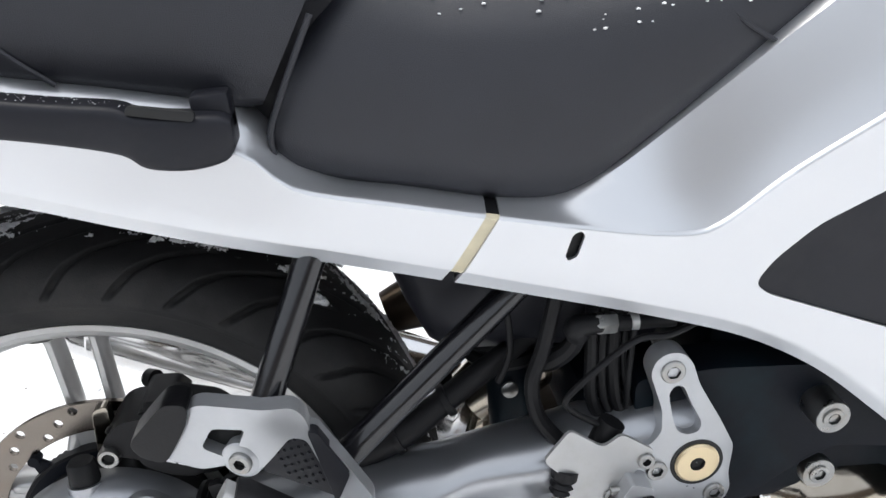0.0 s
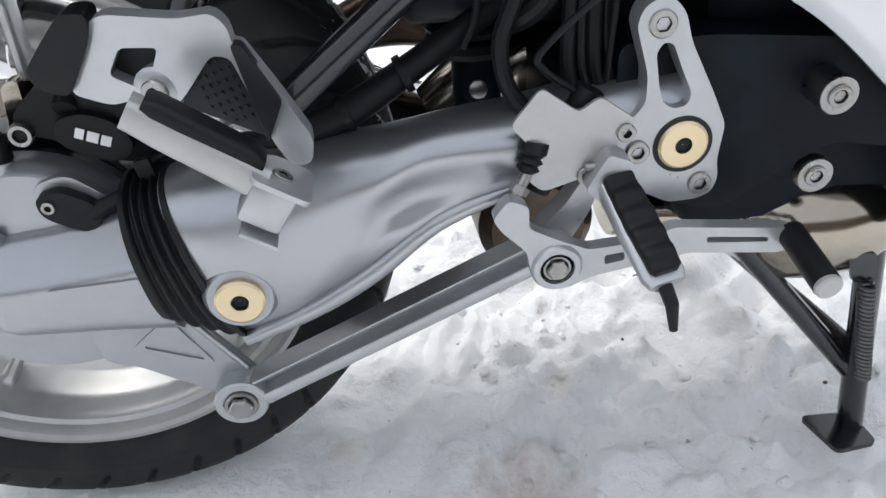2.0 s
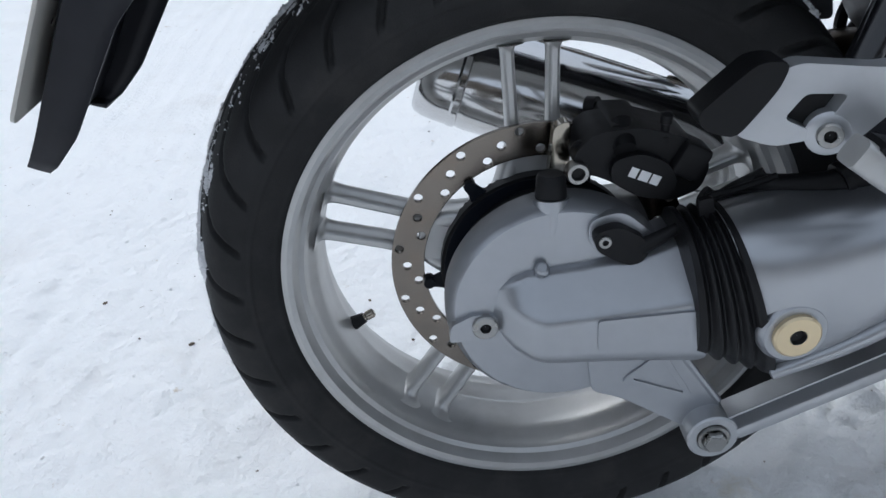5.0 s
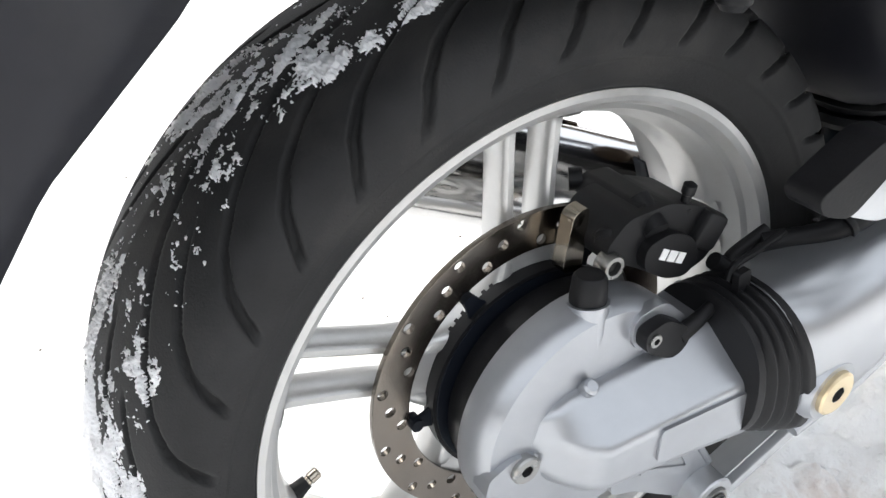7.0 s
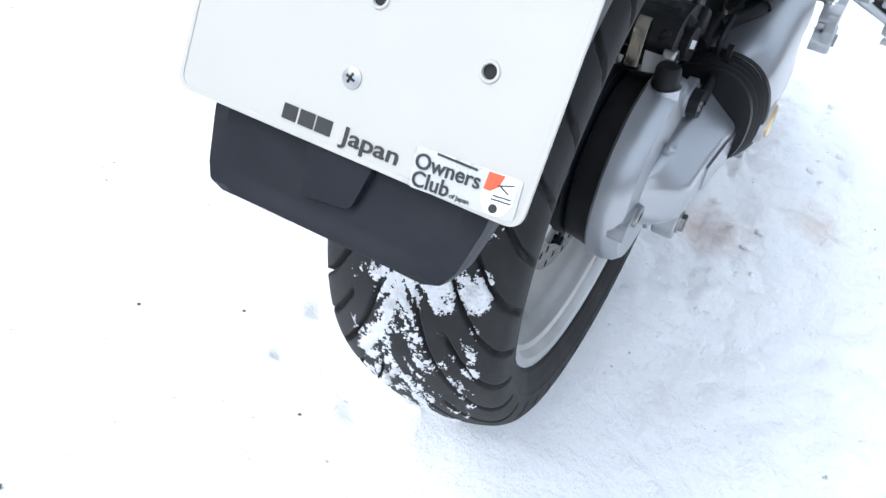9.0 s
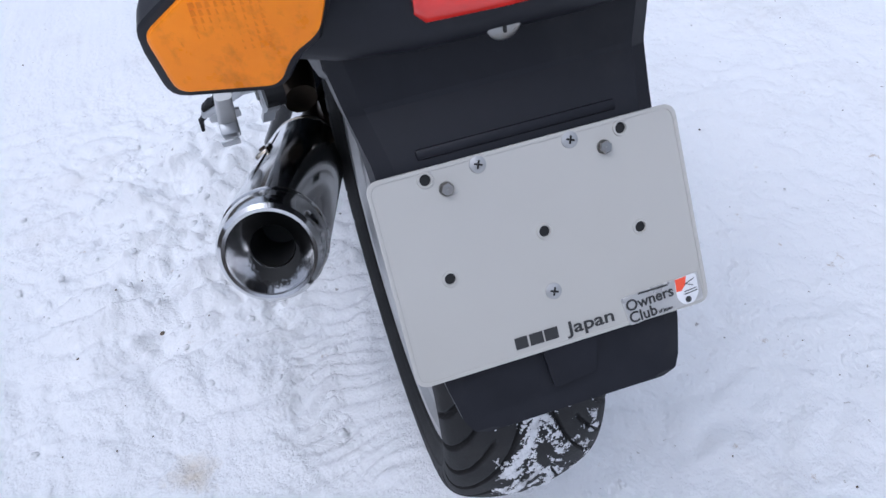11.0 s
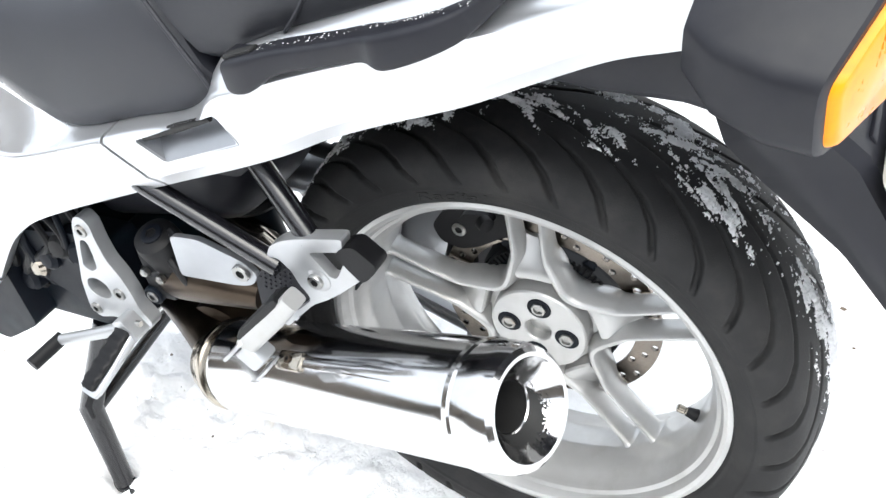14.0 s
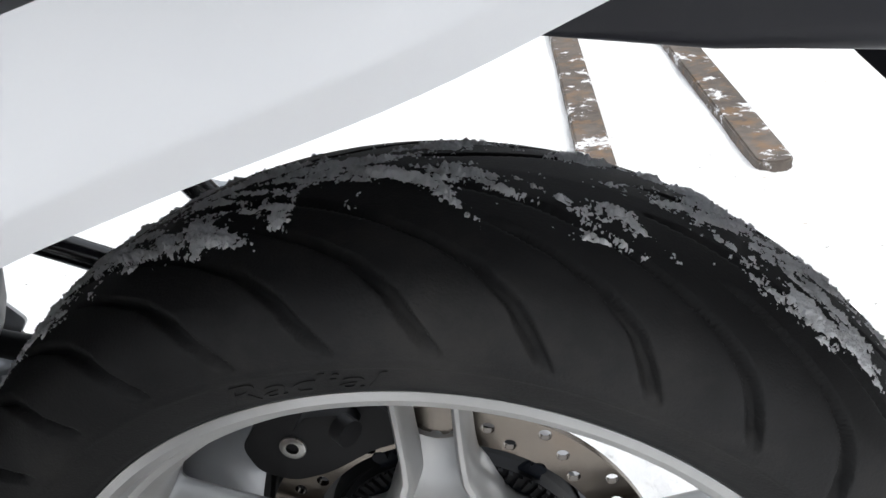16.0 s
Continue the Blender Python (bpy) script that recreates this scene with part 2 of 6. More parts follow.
def rounded(pts, r, n=4):
    """Round the corners of a closed outline."""
    out = []
    m = len(pts)
    for i in range(m):
        a, b, c = V(pts[i - 1]), V(pts[i]), V(pts[(i + 1) % m])
        d1, d2 = (a - b), (c - b)
        k = min(r, d1.length * 0.45, d2.length * 0.45)
        s, e = b + d1.normalized() * k, b + d2.normalized() * k
        for j in range(n + 1):
            t = j / n
            out.append(tuple(s * (1 - t) ** 2 + b * 2 * t * (1 - t) + e * t * t))
    return out


def circle(cx, cz, r, n=16):
    return [(cx + r * math.cos(k * 2 * math.pi / n), cz + r * math.sin(k * 2 * math.pi / n)) for k in range(n)]


def box(cx, cy, cz, sx, sy, sz, bevel=0.002, bm=None, m=None):
    own = bmesh.new()
    bmesh.ops.create_cube(own, size=1.0)
    bmesh.ops.scale(own, vec=(sx, sy, sz), verts=own.verts)
    if bevel:
        bmesh.ops.bevel(own, geom=own.edges[:], offset=bevel, segments=2, affect="EDGES", profile=0.5)
    if m is not None:
        bmesh.ops.transform(own, matrix=m, verts=own.verts)
    bmesh.ops.translate(own, vec=(cx, cy, cz), verts=own.verts)
    if bm is None:
        return own
    return join(bm, own)


def ell(x, yc, zc, hy, hz, n=28, p=2.4):
    """A rounded section across x."""
    out = []
    for k in range(n):
        a = 2 * math.pi * k / n
        c, s = math.cos(a), math.sin(a)
        out.append((x, yc + hy * math.copysign(abs(c) ** (2 / p), c), zc + hz * math.copysign(abs(s) ** (2 / p), s)))
    return out


def screw(name, center, axis, r, parent, material=None, height=0.004, socket=0.5, sides=6, label=""):
    """A bolt head with a recessed socket; axis points out of the surface."""
    ax = V(axis).normalized()
    c = V(center)
    bm = lathe([(r * 0.96, -0.006), (r, 0), (r, height * 0.7), (r * 0.9, height), (r * socket, height)], c, ax, 24, caps=False)
    ob = part(name, bm, material or STEEL, parent, label)
    bs = lathe([(r * socket, height), (r * socket * 0.92, height - 0.0035), (0.0004, height - 0.0035)], c, ax, sides if sides > 6 else 6, caps=False)
    part("socket", bs, DARKHOLE, ob)
    return ob


def hexbolt(name, center, axis, r, parent, material=None, height=0.006, washer=1.35):
    ax = V(axis).normalized()
    c = V(center)
    bm = lathe([(r * washer, -0.003), (r * washer, 0.0), (r * washer * 0.97, 0.0015), (r * 1.02, 0.0016)], c, ax, 24, caps=False)
    lathe([(r, 0.0012), (r, height * 0.8), (r * 0.86, height), (0.0005, height)], c, ax, 6, bm, caps=False)
    return part(name, bm, material or STEEL, parent)


def snow_material():
    m = bpy.data.materials.new("trodden_snow")
    m.use_nodes = True
    nt = m.node_tree
    bsdf = nt.nodes["Principled BSDF"]
    tc = nt.nodes.new("ShaderNodeTexCoord")

    def noise_node(scale, detail=6, rough=0.6):
        n = nt.nodes.new("ShaderNodeTexNoise")
        n.inputs["Scale"].default_value = scale
        n.inputs["Detail"].default_value = detail
        n.inputs["Roughness"].default_value = rough
        nt.links.new(tc.outputs["Object"], n.inputs["Vector"])
        return n

    def ramp_node(src, p0, p1, c0, c1):
        r = nt.nodes.new("ShaderNodeValToRGB")
        r.color_ramp.elements[0].position, r.color_ramp.elements[1].position = p0, p1
        r.color_ramp.elements[0].color, r.color_ramp.elements[1].color = (*c0, 1), (*c1, 1)
        nt.links.new(src, r.inputs["Fac"])
        return r

    def mix_node(fac, a, b):
        x = nt.nodes.new("ShaderNodeMix")
        x.data_type = "RGBA"
        nt.links.new(fac, x.inputs["Factor"])
        if isinstance(a, tuple):
            x.inputs["A"].default_value = (*a, 1)
        else:
            nt.links.new(a, x.inputs["A"])
        x.inputs["B"].default_value = (*b, 1)
        return x.outputs["Result"]

    base = ramp_node(noise_node(5).outputs["Fac"], 0.3, 0.7, (0.935, 0.94, 0.945), (0.97, 0.97, 0.97))
    grime = ramp_node(noise_node(2.3, 9, 0.7).outputs["Fac"], 0.54, 0.76, (0, 0, 0), (0.34, 0.34, 0.34))
    col = mix_node(grime.outputs["Color"], base.outputs["Color"], (0.62, 0.58, 0.54))
    spots = ramp_node(noise_node(17, 7, 0.7).outputs["Fac"], 0.655, 0.72, (0, 0, 0), (0.7, 0.7, 0.7))
    col = mix_node(spots.outputs["Color"], col, (0.50, 0.40, 0.29))
    # patches of brown melt water and yellow drips
    sep = nt.nodes.new("ShaderNodeMapping")
    nt.links.new(tc.outputs["Object"], sep.inputs["Vector"])
    for cx, cy, sz, tint in ((0.40, -0.14, 0.075, (0.50, 0.36, 0.27)), (0.22, -0.034, 0.022, (0.70, 0.58, 0.30)), (0.52, -0.30, 0.05, (0.60, 0.50, 0.40)), (0.05, 0.42, 0.04, (0.70, 0.60, 0.45)), (0.48, 0.02, 0.03, (0.66, 0.58, 0.40))):
        d = nt.nodes.new("ShaderNodeVectorMath")
        d.operation = "DISTANCE"
        nt.links.new(sep.outputs[0], d.inputs[0])
        d.inputs[1].default_value = (cx, cy, 0)
        w = nt.nodes.new("ShaderNodeMath")
        w.operation = "MULTIPLY_ADD"
        nt.links.new(noise_node(30, 6, 0.7).outputs["Fac"], w.inputs[0])
        w.inputs[1].default_value = sz * 2.2
        nt.links.new(d.outputs["Value"], w.inputs[2])
        near = ramp_node(w.outputs[0], sz * 0.9, sz * 2.3, (0.75, 0.75, 0.75), (0, 0, 0))
        col = mix_node(near.outputs["Color"], col, tint)
    specks = ramp_node(noise_node(45, 5, 0.65).outputs["Fac"], 0.68, 0.73, (0, 0, 0), (0.8, 0.8, 0.8))
    col = mix_node(specks.outputs["Color"], col, (0.28, 0.24, 0.20))
    nt.links.new(col, bsdf.inputs["Base Color"])
    bsdf.inputs["Roughness"].default_value = 0.65
    bsdf.inputs["Specular IOR Level"].default_value = 0.3
    bp = nt.nodes.new("ShaderNodeBump")
    bp.inputs["Strength"].default_value = 1.0
    bp.inputs["Distance"].default_value = 0.009
    nt.links.new(noise_node(60, 8, 0.66).outputs["Fac"], bp.inputs["Height"])
    nt.links.new(bp.outputs["Normal"], bsdf.inputs["Normal"])
    return m


SNOW = snow_material()


def smooth01(t):
    t = min(1, max(0, t))
    return t * t * (3 - 2 * t)


def ground_height(x, y):
    d = math.hypot(x - 0.2, y)
    h = 0.014 * noise.noise((x * 1.3, y * 1.3, 0.3)) + 0.008 * noise.noise((x * 5, y * 5, 4.0))
    # churned snow round the stand and ahead of it
    lump = math.exp(-((x - 0.70) / 0.45) ** 4 - ((y - 0.20) / 0.42) ** 4)
    churn = 0.50 + 1.15 * lump
    wx, wy = x + 0.02 * noise.noise((x * 11, y * 11, 2.0)), y + 0.02 * noise.noise((x * 11, y * 11, 8.0))
    h += (0.006 + 0.028 * lump) * noise.noise((wx * 8, wy * 8, 7.0))
    h += 0.030 * churn * (abs(noise.noise((wx * 13, wy * 13, 1.0))) - 0.25)
    h += 0.012 * churn * (abs(noise.noise((wx * 29, wy * 29, 5.0))) - 0.25)
    h += 0.0035 * (0.5 + 0.8 * lump) * noise.noise((x * 55, y * 55, 2.0))
    # loose crumbs
    if lump > 0.05 or d < 1.4:
        f1 = noise.voronoi((wx * 24, wy * 24, 0.5))[0][0]
        pick = noise.noise((wx * 7, wy * 7, 9.0)) + 0.55 * lump
        h += max(0.0, 0.42 - f1) * smooth01((pick - 0.12) * 4) * (0.022 + 0.035 * lump)
    h += 0.022 * lump
    for px, py, pr, ph in ((0.72, 0.27, 0.07, 0.030), (0.95, 0.32, 0.12, 0.045), (0.56, 0.33, 0.06, 0.022), (0.80, 0.42, 0.09, 0.035), (0.62, 0.46, 0.07, 0.02), (0.46, 0.40, 0.05, 0.014)):
        k = ((wx - px) ** 2 + (wy - py) ** 2) / pr ** 2
        if k < 6:
            h += ph * math.exp(-k * k) * (0.75 + 0.5 * noise.noise((x * 22, y * 22, 6.0)))
    # tread marks left by a wheel on the far side
    mid = 0.165 + 0.06 * x
    track = math.exp(-((y - mid) / 0.085) ** 4) * smooth01((x + 0.12) / 0.1) * smooth01((0.75 - x) / 0.2)
    wob = noise.noise((x * 9, y * 9, 3.0))
    h = h * (1 - 0.3 * track) + track * (0.0085 * (1 - 0.6 * smooth01((x - 0.3) / 0.2)) * (0.3 + abs(wob) * 2.2) * math.sin(x * 2 * math.pi / 0.031 + 5 * abs(y - mid) / 0.09 + 9 * wob) - 0.008)
    # dents beside the stand and small holes in the crust
    for px, py, pr in ((0.66, 0.159, 0.016), (0.664, 0.208, 0.020), (0.775, 0.155, 0.03), (0.60, 0.24, 0.03), (0.742, -0.117, 0.055),
                       (-0.078, 0.253, 0.014), (-0.172, 0.246, 0.008), (-0.19, 0.115, 0.016), (0.41, -0.14, 0.05)):
        h -= (0.035 if pr < 0.05 else 0.016) * math.exp(-((x - px) ** 2 + (y - py) ** 2) / pr ** 2)
    h *= 1.0 / (1.0 + max(0, d - 3) * 0.2)
    # packed snow under the wheel
    near = math.exp(-(x / 0.18) ** 4 - (y / 0.15) ** 4)
    h = h * (1 - 0.8 * near) + 0.032 * near
    return h


def build_ground():
    half = [0.0068 * i for i in range(176)]
    step = 0.0078
    while half[-1] < 600:
        step *= 1.22
        half.append(half[-1] + step)
    line = [-c for c in half[:0:-1]] + half
    n = len(line)
    verts = [(x + 0.1, y, ground_height(x + 0.1, y)) for x in line for y in line]
    faces = [(i * n + j, (i + 1) * n + j, (i + 1) * n + j + 1, i * n + j + 1) for i in range(n - 1) for j in range(n - 1)]
    me = bpy.data.meshes.new("ground")
    me.from_pydata(verts, [], faces)
    me.polygons.foreach_set("use_smooth", [True] * len(faces))
    me.materials.append(SNOW)
    return tagged(new("ground", me), "trodden white snow with brown grit and boot marks", "snow", kind="structure")


build_ground()


def scatter(name, label, material, spots, rnd):
    """Small uneven pebbles or crumbs lying on the snow, as one mesh."""
    own = bmesh.new()
    bmesh.ops.create_icosphere(own, subdivisions=1, radius=1.0)
    own.verts.index_update()
    base = [v.co.copy() for v in own.verts]
    tris = [[v.index for v in f.verts] for f in own.faces]
    own.free()
    verts, faces = [], []
    for x, y, r, flat in spots:
        z, n0 = ground_height(x, y), len(verts)
        turn, sx, sy = rnd.uniform(0, 6.28), rnd.uniform(0.7, 1.4), rnd.uniform(0.7, 1.2)
        c, s_ = math.cos(turn), math.sin(turn)
        for b in base:
            k = rnd.uniform(0.75, 1.2) * r
            px, py = b.x * sx * k, b.y * sy * k
            verts.append((x + px * c - py * s_, y + px * s_ + py * c, z + (b.z * flat + 0.15) * k))
        faces += [[n0 + i for i in t] for t in tris]
    me = bpy.data.meshes.new(name)
    me.from_pydata(verts, [], faces)
    me.polygons.foreach_set("use_smooth", [True] * len(faces))
    me.materials.append(material)
    tagged(new(name, me), label, name, kind="stuff")


def build_scatter():
    rnd = random.Random(12)
    spots = [(-0.661, 0.5, 0.0045, 0.5), (-0.489, 0.372, 0.0045, 0.5), (0.476, -1.217, 0.006, 0.6), (-0.312, -0.504, 0.005, 0.5), (0.379, 0.456, 0.0045, 0.5)]
    for k in range(240):
        a, d = rnd.uniform(0, 6.28), 0.35 + 1.5 * rnd.random() ** 0.8
        spots.append((0.15 + d * math.cos(a), d * math.sin(a), rnd.choice((0.001, 0.0014, 0.0018, 0.0026)), 0.6))
    scatter("grit", "brown grit scattered over the snow", mat("brown_grit", (0.13, 0.10, 0.075), 0.85, 0, 0.4, 60), spots, rnd)
    spots = []
    for k in range(300):
        x, y = rnd.gauss(0.68, 0.30), rnd.gauss(0.22, 0.28)
        if abs(y) < 0.12 and abs(x) < 0.36:
            continue
        spots.append((x, y, rnd.choice((0.002, 0.003, 0.004, 0.006, 0.009)), 0.6))
    for k in range(260):
        a, d = rnd.uniform(0, 6.28), 0.35 + 1.2 * rnd.random()
        spots.append((0.15 + d * math.cos(a), d * math.sin(a), rnd.choice((0.0015, 0.002, 0.003, 0.004)), 0.6))
    scatter("snow_crumbs", "loose crumbs of white snow", SNOW, spots, rnd)


build_scatter()


def build_walls():
    """Unseen dark board walls that close the yard, added for the metal to mirror."""
    boards = mat("weathered_dark_boards", (0.10, 0.085, 0.07), 0.8, 0, 0.35, 3, 0.2, 40)
    rnd = random.Random(8)
    # the north wall stands for the brown band in the silencer; the rest are invented
    for name, m, length, tall in (("wall_north", pose(0.5, 7.5, 0), 19.0, 3.4), ("mirrored_wall_south", pose(0.5, -8.5, 0), 19.0, 2.8),
                                  ("mirrored_wall_west", pose(-9.0, -0.5, 0, 0, 0, 90), 15.9, 2.6), ("mirrored_wall_east", pose(10.0, -0.5, 0, 0, 0, 90), 15.9, 2.8)):
        bm = bmesh.new()
        x = -length / 2
        while x < length / 2 - 0.1:
            w = min(rnd.uniform(0.18, 0.24), length / 2 - x)
            box(x + w / 2, rnd.uniform(-0.006, 0.006), tall / 2 - 0.1, w - 0.012, 0.04, tall, 0, bm)
            x += w
        box(0, 0.10, tall / 2 - 0.12, length, 0.12, tall - 0.05, 0, bm)
        bmesh.ops.transform(bm, matrix=m, verts=bm.verts)
        finish(bm)
        me = bpy.data.meshes.new(name)
        bm.to_mesh(me)
        bm.free()
        me.materials.append(boards)
        tagged(new(name, me), "unseen dark board wall added for the metal to mirror", "wall", kind="structure")


build_walls()

# ======== the motorcycle ========
bike = tagged(new("motorcycle"), "silver-white touring motorcycle on its centre stand in the snow", "motorcycle")

# ---- rear wheel ----
RIM_R, RIM_Y = 0.2323, 0.0715


def rim_profile():
    side = [(0.2323, 0.0690), (0.2318, 0.0715), (0.2270, 0.0722), (0.2225, 0.0700), (0.2200, 0.0650), (0.2180, 0.0600),
            (0.2135, 0.0570), (0.2115, 0.0520), (0.2100, 0.0440), (0.2050, 0.0380), (0.2030, 0.0300), (0.2010, 0.0180), (0.2000, 0.0030), (0.1992, 0.0)]
    back = [(r, -y) for r, y in side[-2::-1]]
    outer = [(0.2260, -0.0660), (0.2190, -0.0560), (0.2090, -0.0250), (0.2070, 0), (0.2090, 0.0250), (0.2190, 0.0560), (0.2260, 0.0660)]
    return side + back + outer


def spoke_arch(c0, c1):
    """The rib that runs in from the rim along one spoke, turns round the hub and runs out along the next."""
    u0, n0 = V((math.cos(radians(c0)), math.sin(radians(c0)))), V((-math.sin(radians(c0)), math.cos(radians(c0))))
    u1, n1 = V((math.cos(radians(c1)), math.sin(radians(c1)))), V((-math.sin(radians(c1)), math.cos(radians(c1))))
    mid = radians((c0 + c1) / 2)
    um = V((math.cos(mid), math.sin(mid)))
    run = ((0.204, 0.0195), (0.194, 0.0193), (0.170, 0.0187), (0.138, 0.0180), (0.112, 0.0182), (0.096, 0.0212))
    line = [u0 * t + n0 * o for t, o in run] + [um * 0.0675] + [u1 * t - n1 * o for t, o in run[::-1]]
    pts = spline([tuple(p) for p in line], 5)
    secs = []
    m = len(pts)
    for i, p in enumerate(pts):
        t = V(pts[min(i + 1, m - 1)] - pts[max(i - 1, 0)]).normalized()
        nx, nz = -t.y, t.x
        end = max(0.0, 1 - min(i, m - 1 - i) / 7)
        mid_k = math.exp(-((i - m / 2) / 8) ** 2)
        w = 0.0058 + 0.010 * end ** 3 + 0.0040 * mid_k
        d = 0.0155 + 0.014 * end ** 3 + 0.005 * mid_k
        yc = -0.014 - 0.0065 * mid_k
        ring = []
        for q in range(18):
            g = 2 * math.pi * q / 18
            c, s = math.cos(g), math.sin(g)
            cc, ss = math.copysign(abs(c) ** 0.6, c), math.copysign(abs(s) ** 0.75, s)
            k = 1.0 - 0.38 * max(0.0, ss) * (1 - end)          # narrower toward the outer face
            ring.append((p[0] + nx * w * cc * k, yc + d * ss, p[1] + nz * w * cc * k))
        secs.append(ring)
    return loft(secs)


def spoke_floor(c):
    """The scooped web between the two ribs of one spoke."""
    u, n = V((math.cos(radians(c)), math.sin(radians(c)))), V((-math.sin(radians(c)), math.cos(radians(c))))
    secs = []
    for r, y, hw in ((0.058, -0.030, 0.016), (0.0690, -0.026, 0.019), (0.0700, -0.0085, 0.020), (0.0725, -0.0062, 0.0205), (0.0800, -0.0062, 0.021), (0.0860, -0.0085, 0.021), (0.095, -0.0150, 0.0205), (0.105, -0.0230, 0.019), (0.113, -0.0310, 0.0175)):
        row = []
        for q in range(9):
            o = -1 + 2 * q / 8
            p = u * (r + 0.008 * o * o * smooth01((r - 0.085) / 0.03)) + n * (o * hw)
            row.append((p.x, y + 0.0015 * o * o, p.y))
        low = [(a, min(b - 0.006, -0.036), e) for a, b, e in row[::-1]]
        secs.append(row + low)
    return loft(secs)


def build_wheel():
    rim = part("rear_wheel", lathe(rim_profile(), segs=160, closed=True), WHEEL, bike, "silver five-spoke cast rear wheel", 30)
    for k in range(5):
        c = 18 + 72 * k
        part("spoke", spoke_arch(c, c + 72), WHEEL, rim)
        part("spoke_web", spoke_floor(c), WHEEL, rim)
    hub = lathe([(0.001, -0.05), (0.05, -0.05), (0.066, -0.034), (0.0685, -0.024), (0.0675, -0.0215), (0.0600, -0.0205), (0.0588, -0.0020), (0.0570, 0.0), (0.017, 0.0), (0.0155, -0.002),
                 (0.0155, -0.014), (0.001, -0.014)], segs=64, caps=False)
    hb = part("hub", hub, WHEEL, rim)
    for k in range(4):
        a = radians(8 + 90 * k)
        c = (0.0355 * math.cos(a), 0.0, 0.0355 * math.sin(a))
        well = lathe([(0.0146, 0.0003), (0.0140, 0.0007), (0.0115, 0.0007)], c, (0, 1, 0), 28, caps=False)
        lathe([(0.0118, 0.0006), (0.0116, 0.0007), (0.0005, 0.0007)], c, (0, 1, 0), 28, well, caps=False)
        part("bolt_well", well, DARKCAST, hb)
        nut = lathe([(0.0092, 0.0006), (0.0092, 0.0030), (0.0078, 0.0042)], c, (0, 1, 0), 6, caps=False)
        lathe([(0.0078, 0.0042), (0.0055, 0.0042), (0.0050, 0.002), (0.0003, 0.002)], c, (0, 1, 0), 16, nut, caps=False)
        part("wheel_bolt", nut, STEEL, hb)
    # tyre valve
    va = radians(203)
    p0 = V((0.2005 * math.cos(va), 0.004, 0.2005 * math.sin(va)))
    d = V((-math.cos(va), 0.10, -math.sin(va))).normalized()
    vb = lathe([(0.008, -0.002), (0.0065, 0.006), (0.0055, 0.013)], p0, d, 16)
    vs = part("valve", vb, HOSE, rim)
    part("valve_cap", lathe([(0.0040, 0.012), (0.0040, 0.015), (0.0048, 0.016), (0.0048, 0.023), (0.003, 0.0245)], p0, d, 14), STAINLESS, vs)
    # clip-on balance weight
    wa = radians(22)
    bw = bmesh.new()
    box(0, 0, 0, 0.003, 0.016, 0.028, 0.001, bw, pose(0, 0, 0))
    bmesh.ops.transform(bw, matrix=Matrix.Rotation(-wa, 4, "Y") @ Matrix.Translation((0.2085, 0.052, 0)), verts=bw.verts)
    part("balance_weight", bw, DARKCAST, rim)
    return rim


wheel = build_wheel()

# ---- tyre: profile from bead to bead, with cut tread ----
TYRE = spline([(0.2290, 0.0660), (0.2345, 0.0735), (0.2460, 0.0810), (0.2600, 0.0862), (0.2720, 0.0872), (0.2840, 0.0840), (0.2945, 0.0735),
               (0.3032, 0.0520), (0.3090, 0.0260), (0.3114, 0.0)], 10)
TYRE = np.array(TYRE)
_len = np.r_[0, np.cumsum(np.hypot(*np.diff(TYRE, axis=0).T))]
SHOULDER = 0.735
PITCH = radians(10)
# sweep of one groove: degrees it has run round the wheel at each arc position
SWEEP_S = (0.0, 0.095, 0.128, 0.185, 0.24, 0.29, 0.37, 0.45, 0.55, 0.72, 0.80)
SWEEP_D = (-48.0, -32.0, -28.0, -22.3, -18.6, -15.5, -11.0, -7.0, -3.6, 0.0, 1.0)


def sweep(s):
    return radians(float(np.interp(s, SWEEP_S, SWEEP_D)))


def groove_depth(theta, s, side, sh, slope):
    """Depth of the tread cut at an angle and an arc position (0 crown .. 1 bead)."""
    depth = 0.0
    if s < SHOULDER:
        k = (theta - radians(6.4) - sh) / PITCH
        idx = int(round(k))
        near = abs(k - idx) * PITCH * 0.3 * slope
        start = 0.27 if idx % 2 else 0.085
        wdt = 0.0021 + 0.0012 * smooth01((s - 0.35) / 0.3)
        if s > start:
            depth = smooth01((wdt - near) / 0.0011 + 0.3) * min(1.0, (s - start) * 25) * min(1.0, (SHOULDER - s) * 20) * 0.0058
    ridge = math.exp(-((s - 0.775) / 0.010) ** 2) + 0.8 * math.exp(-((s - 0.93) / 0.012) ** 2)
    return depth - 0.0009 * ridge


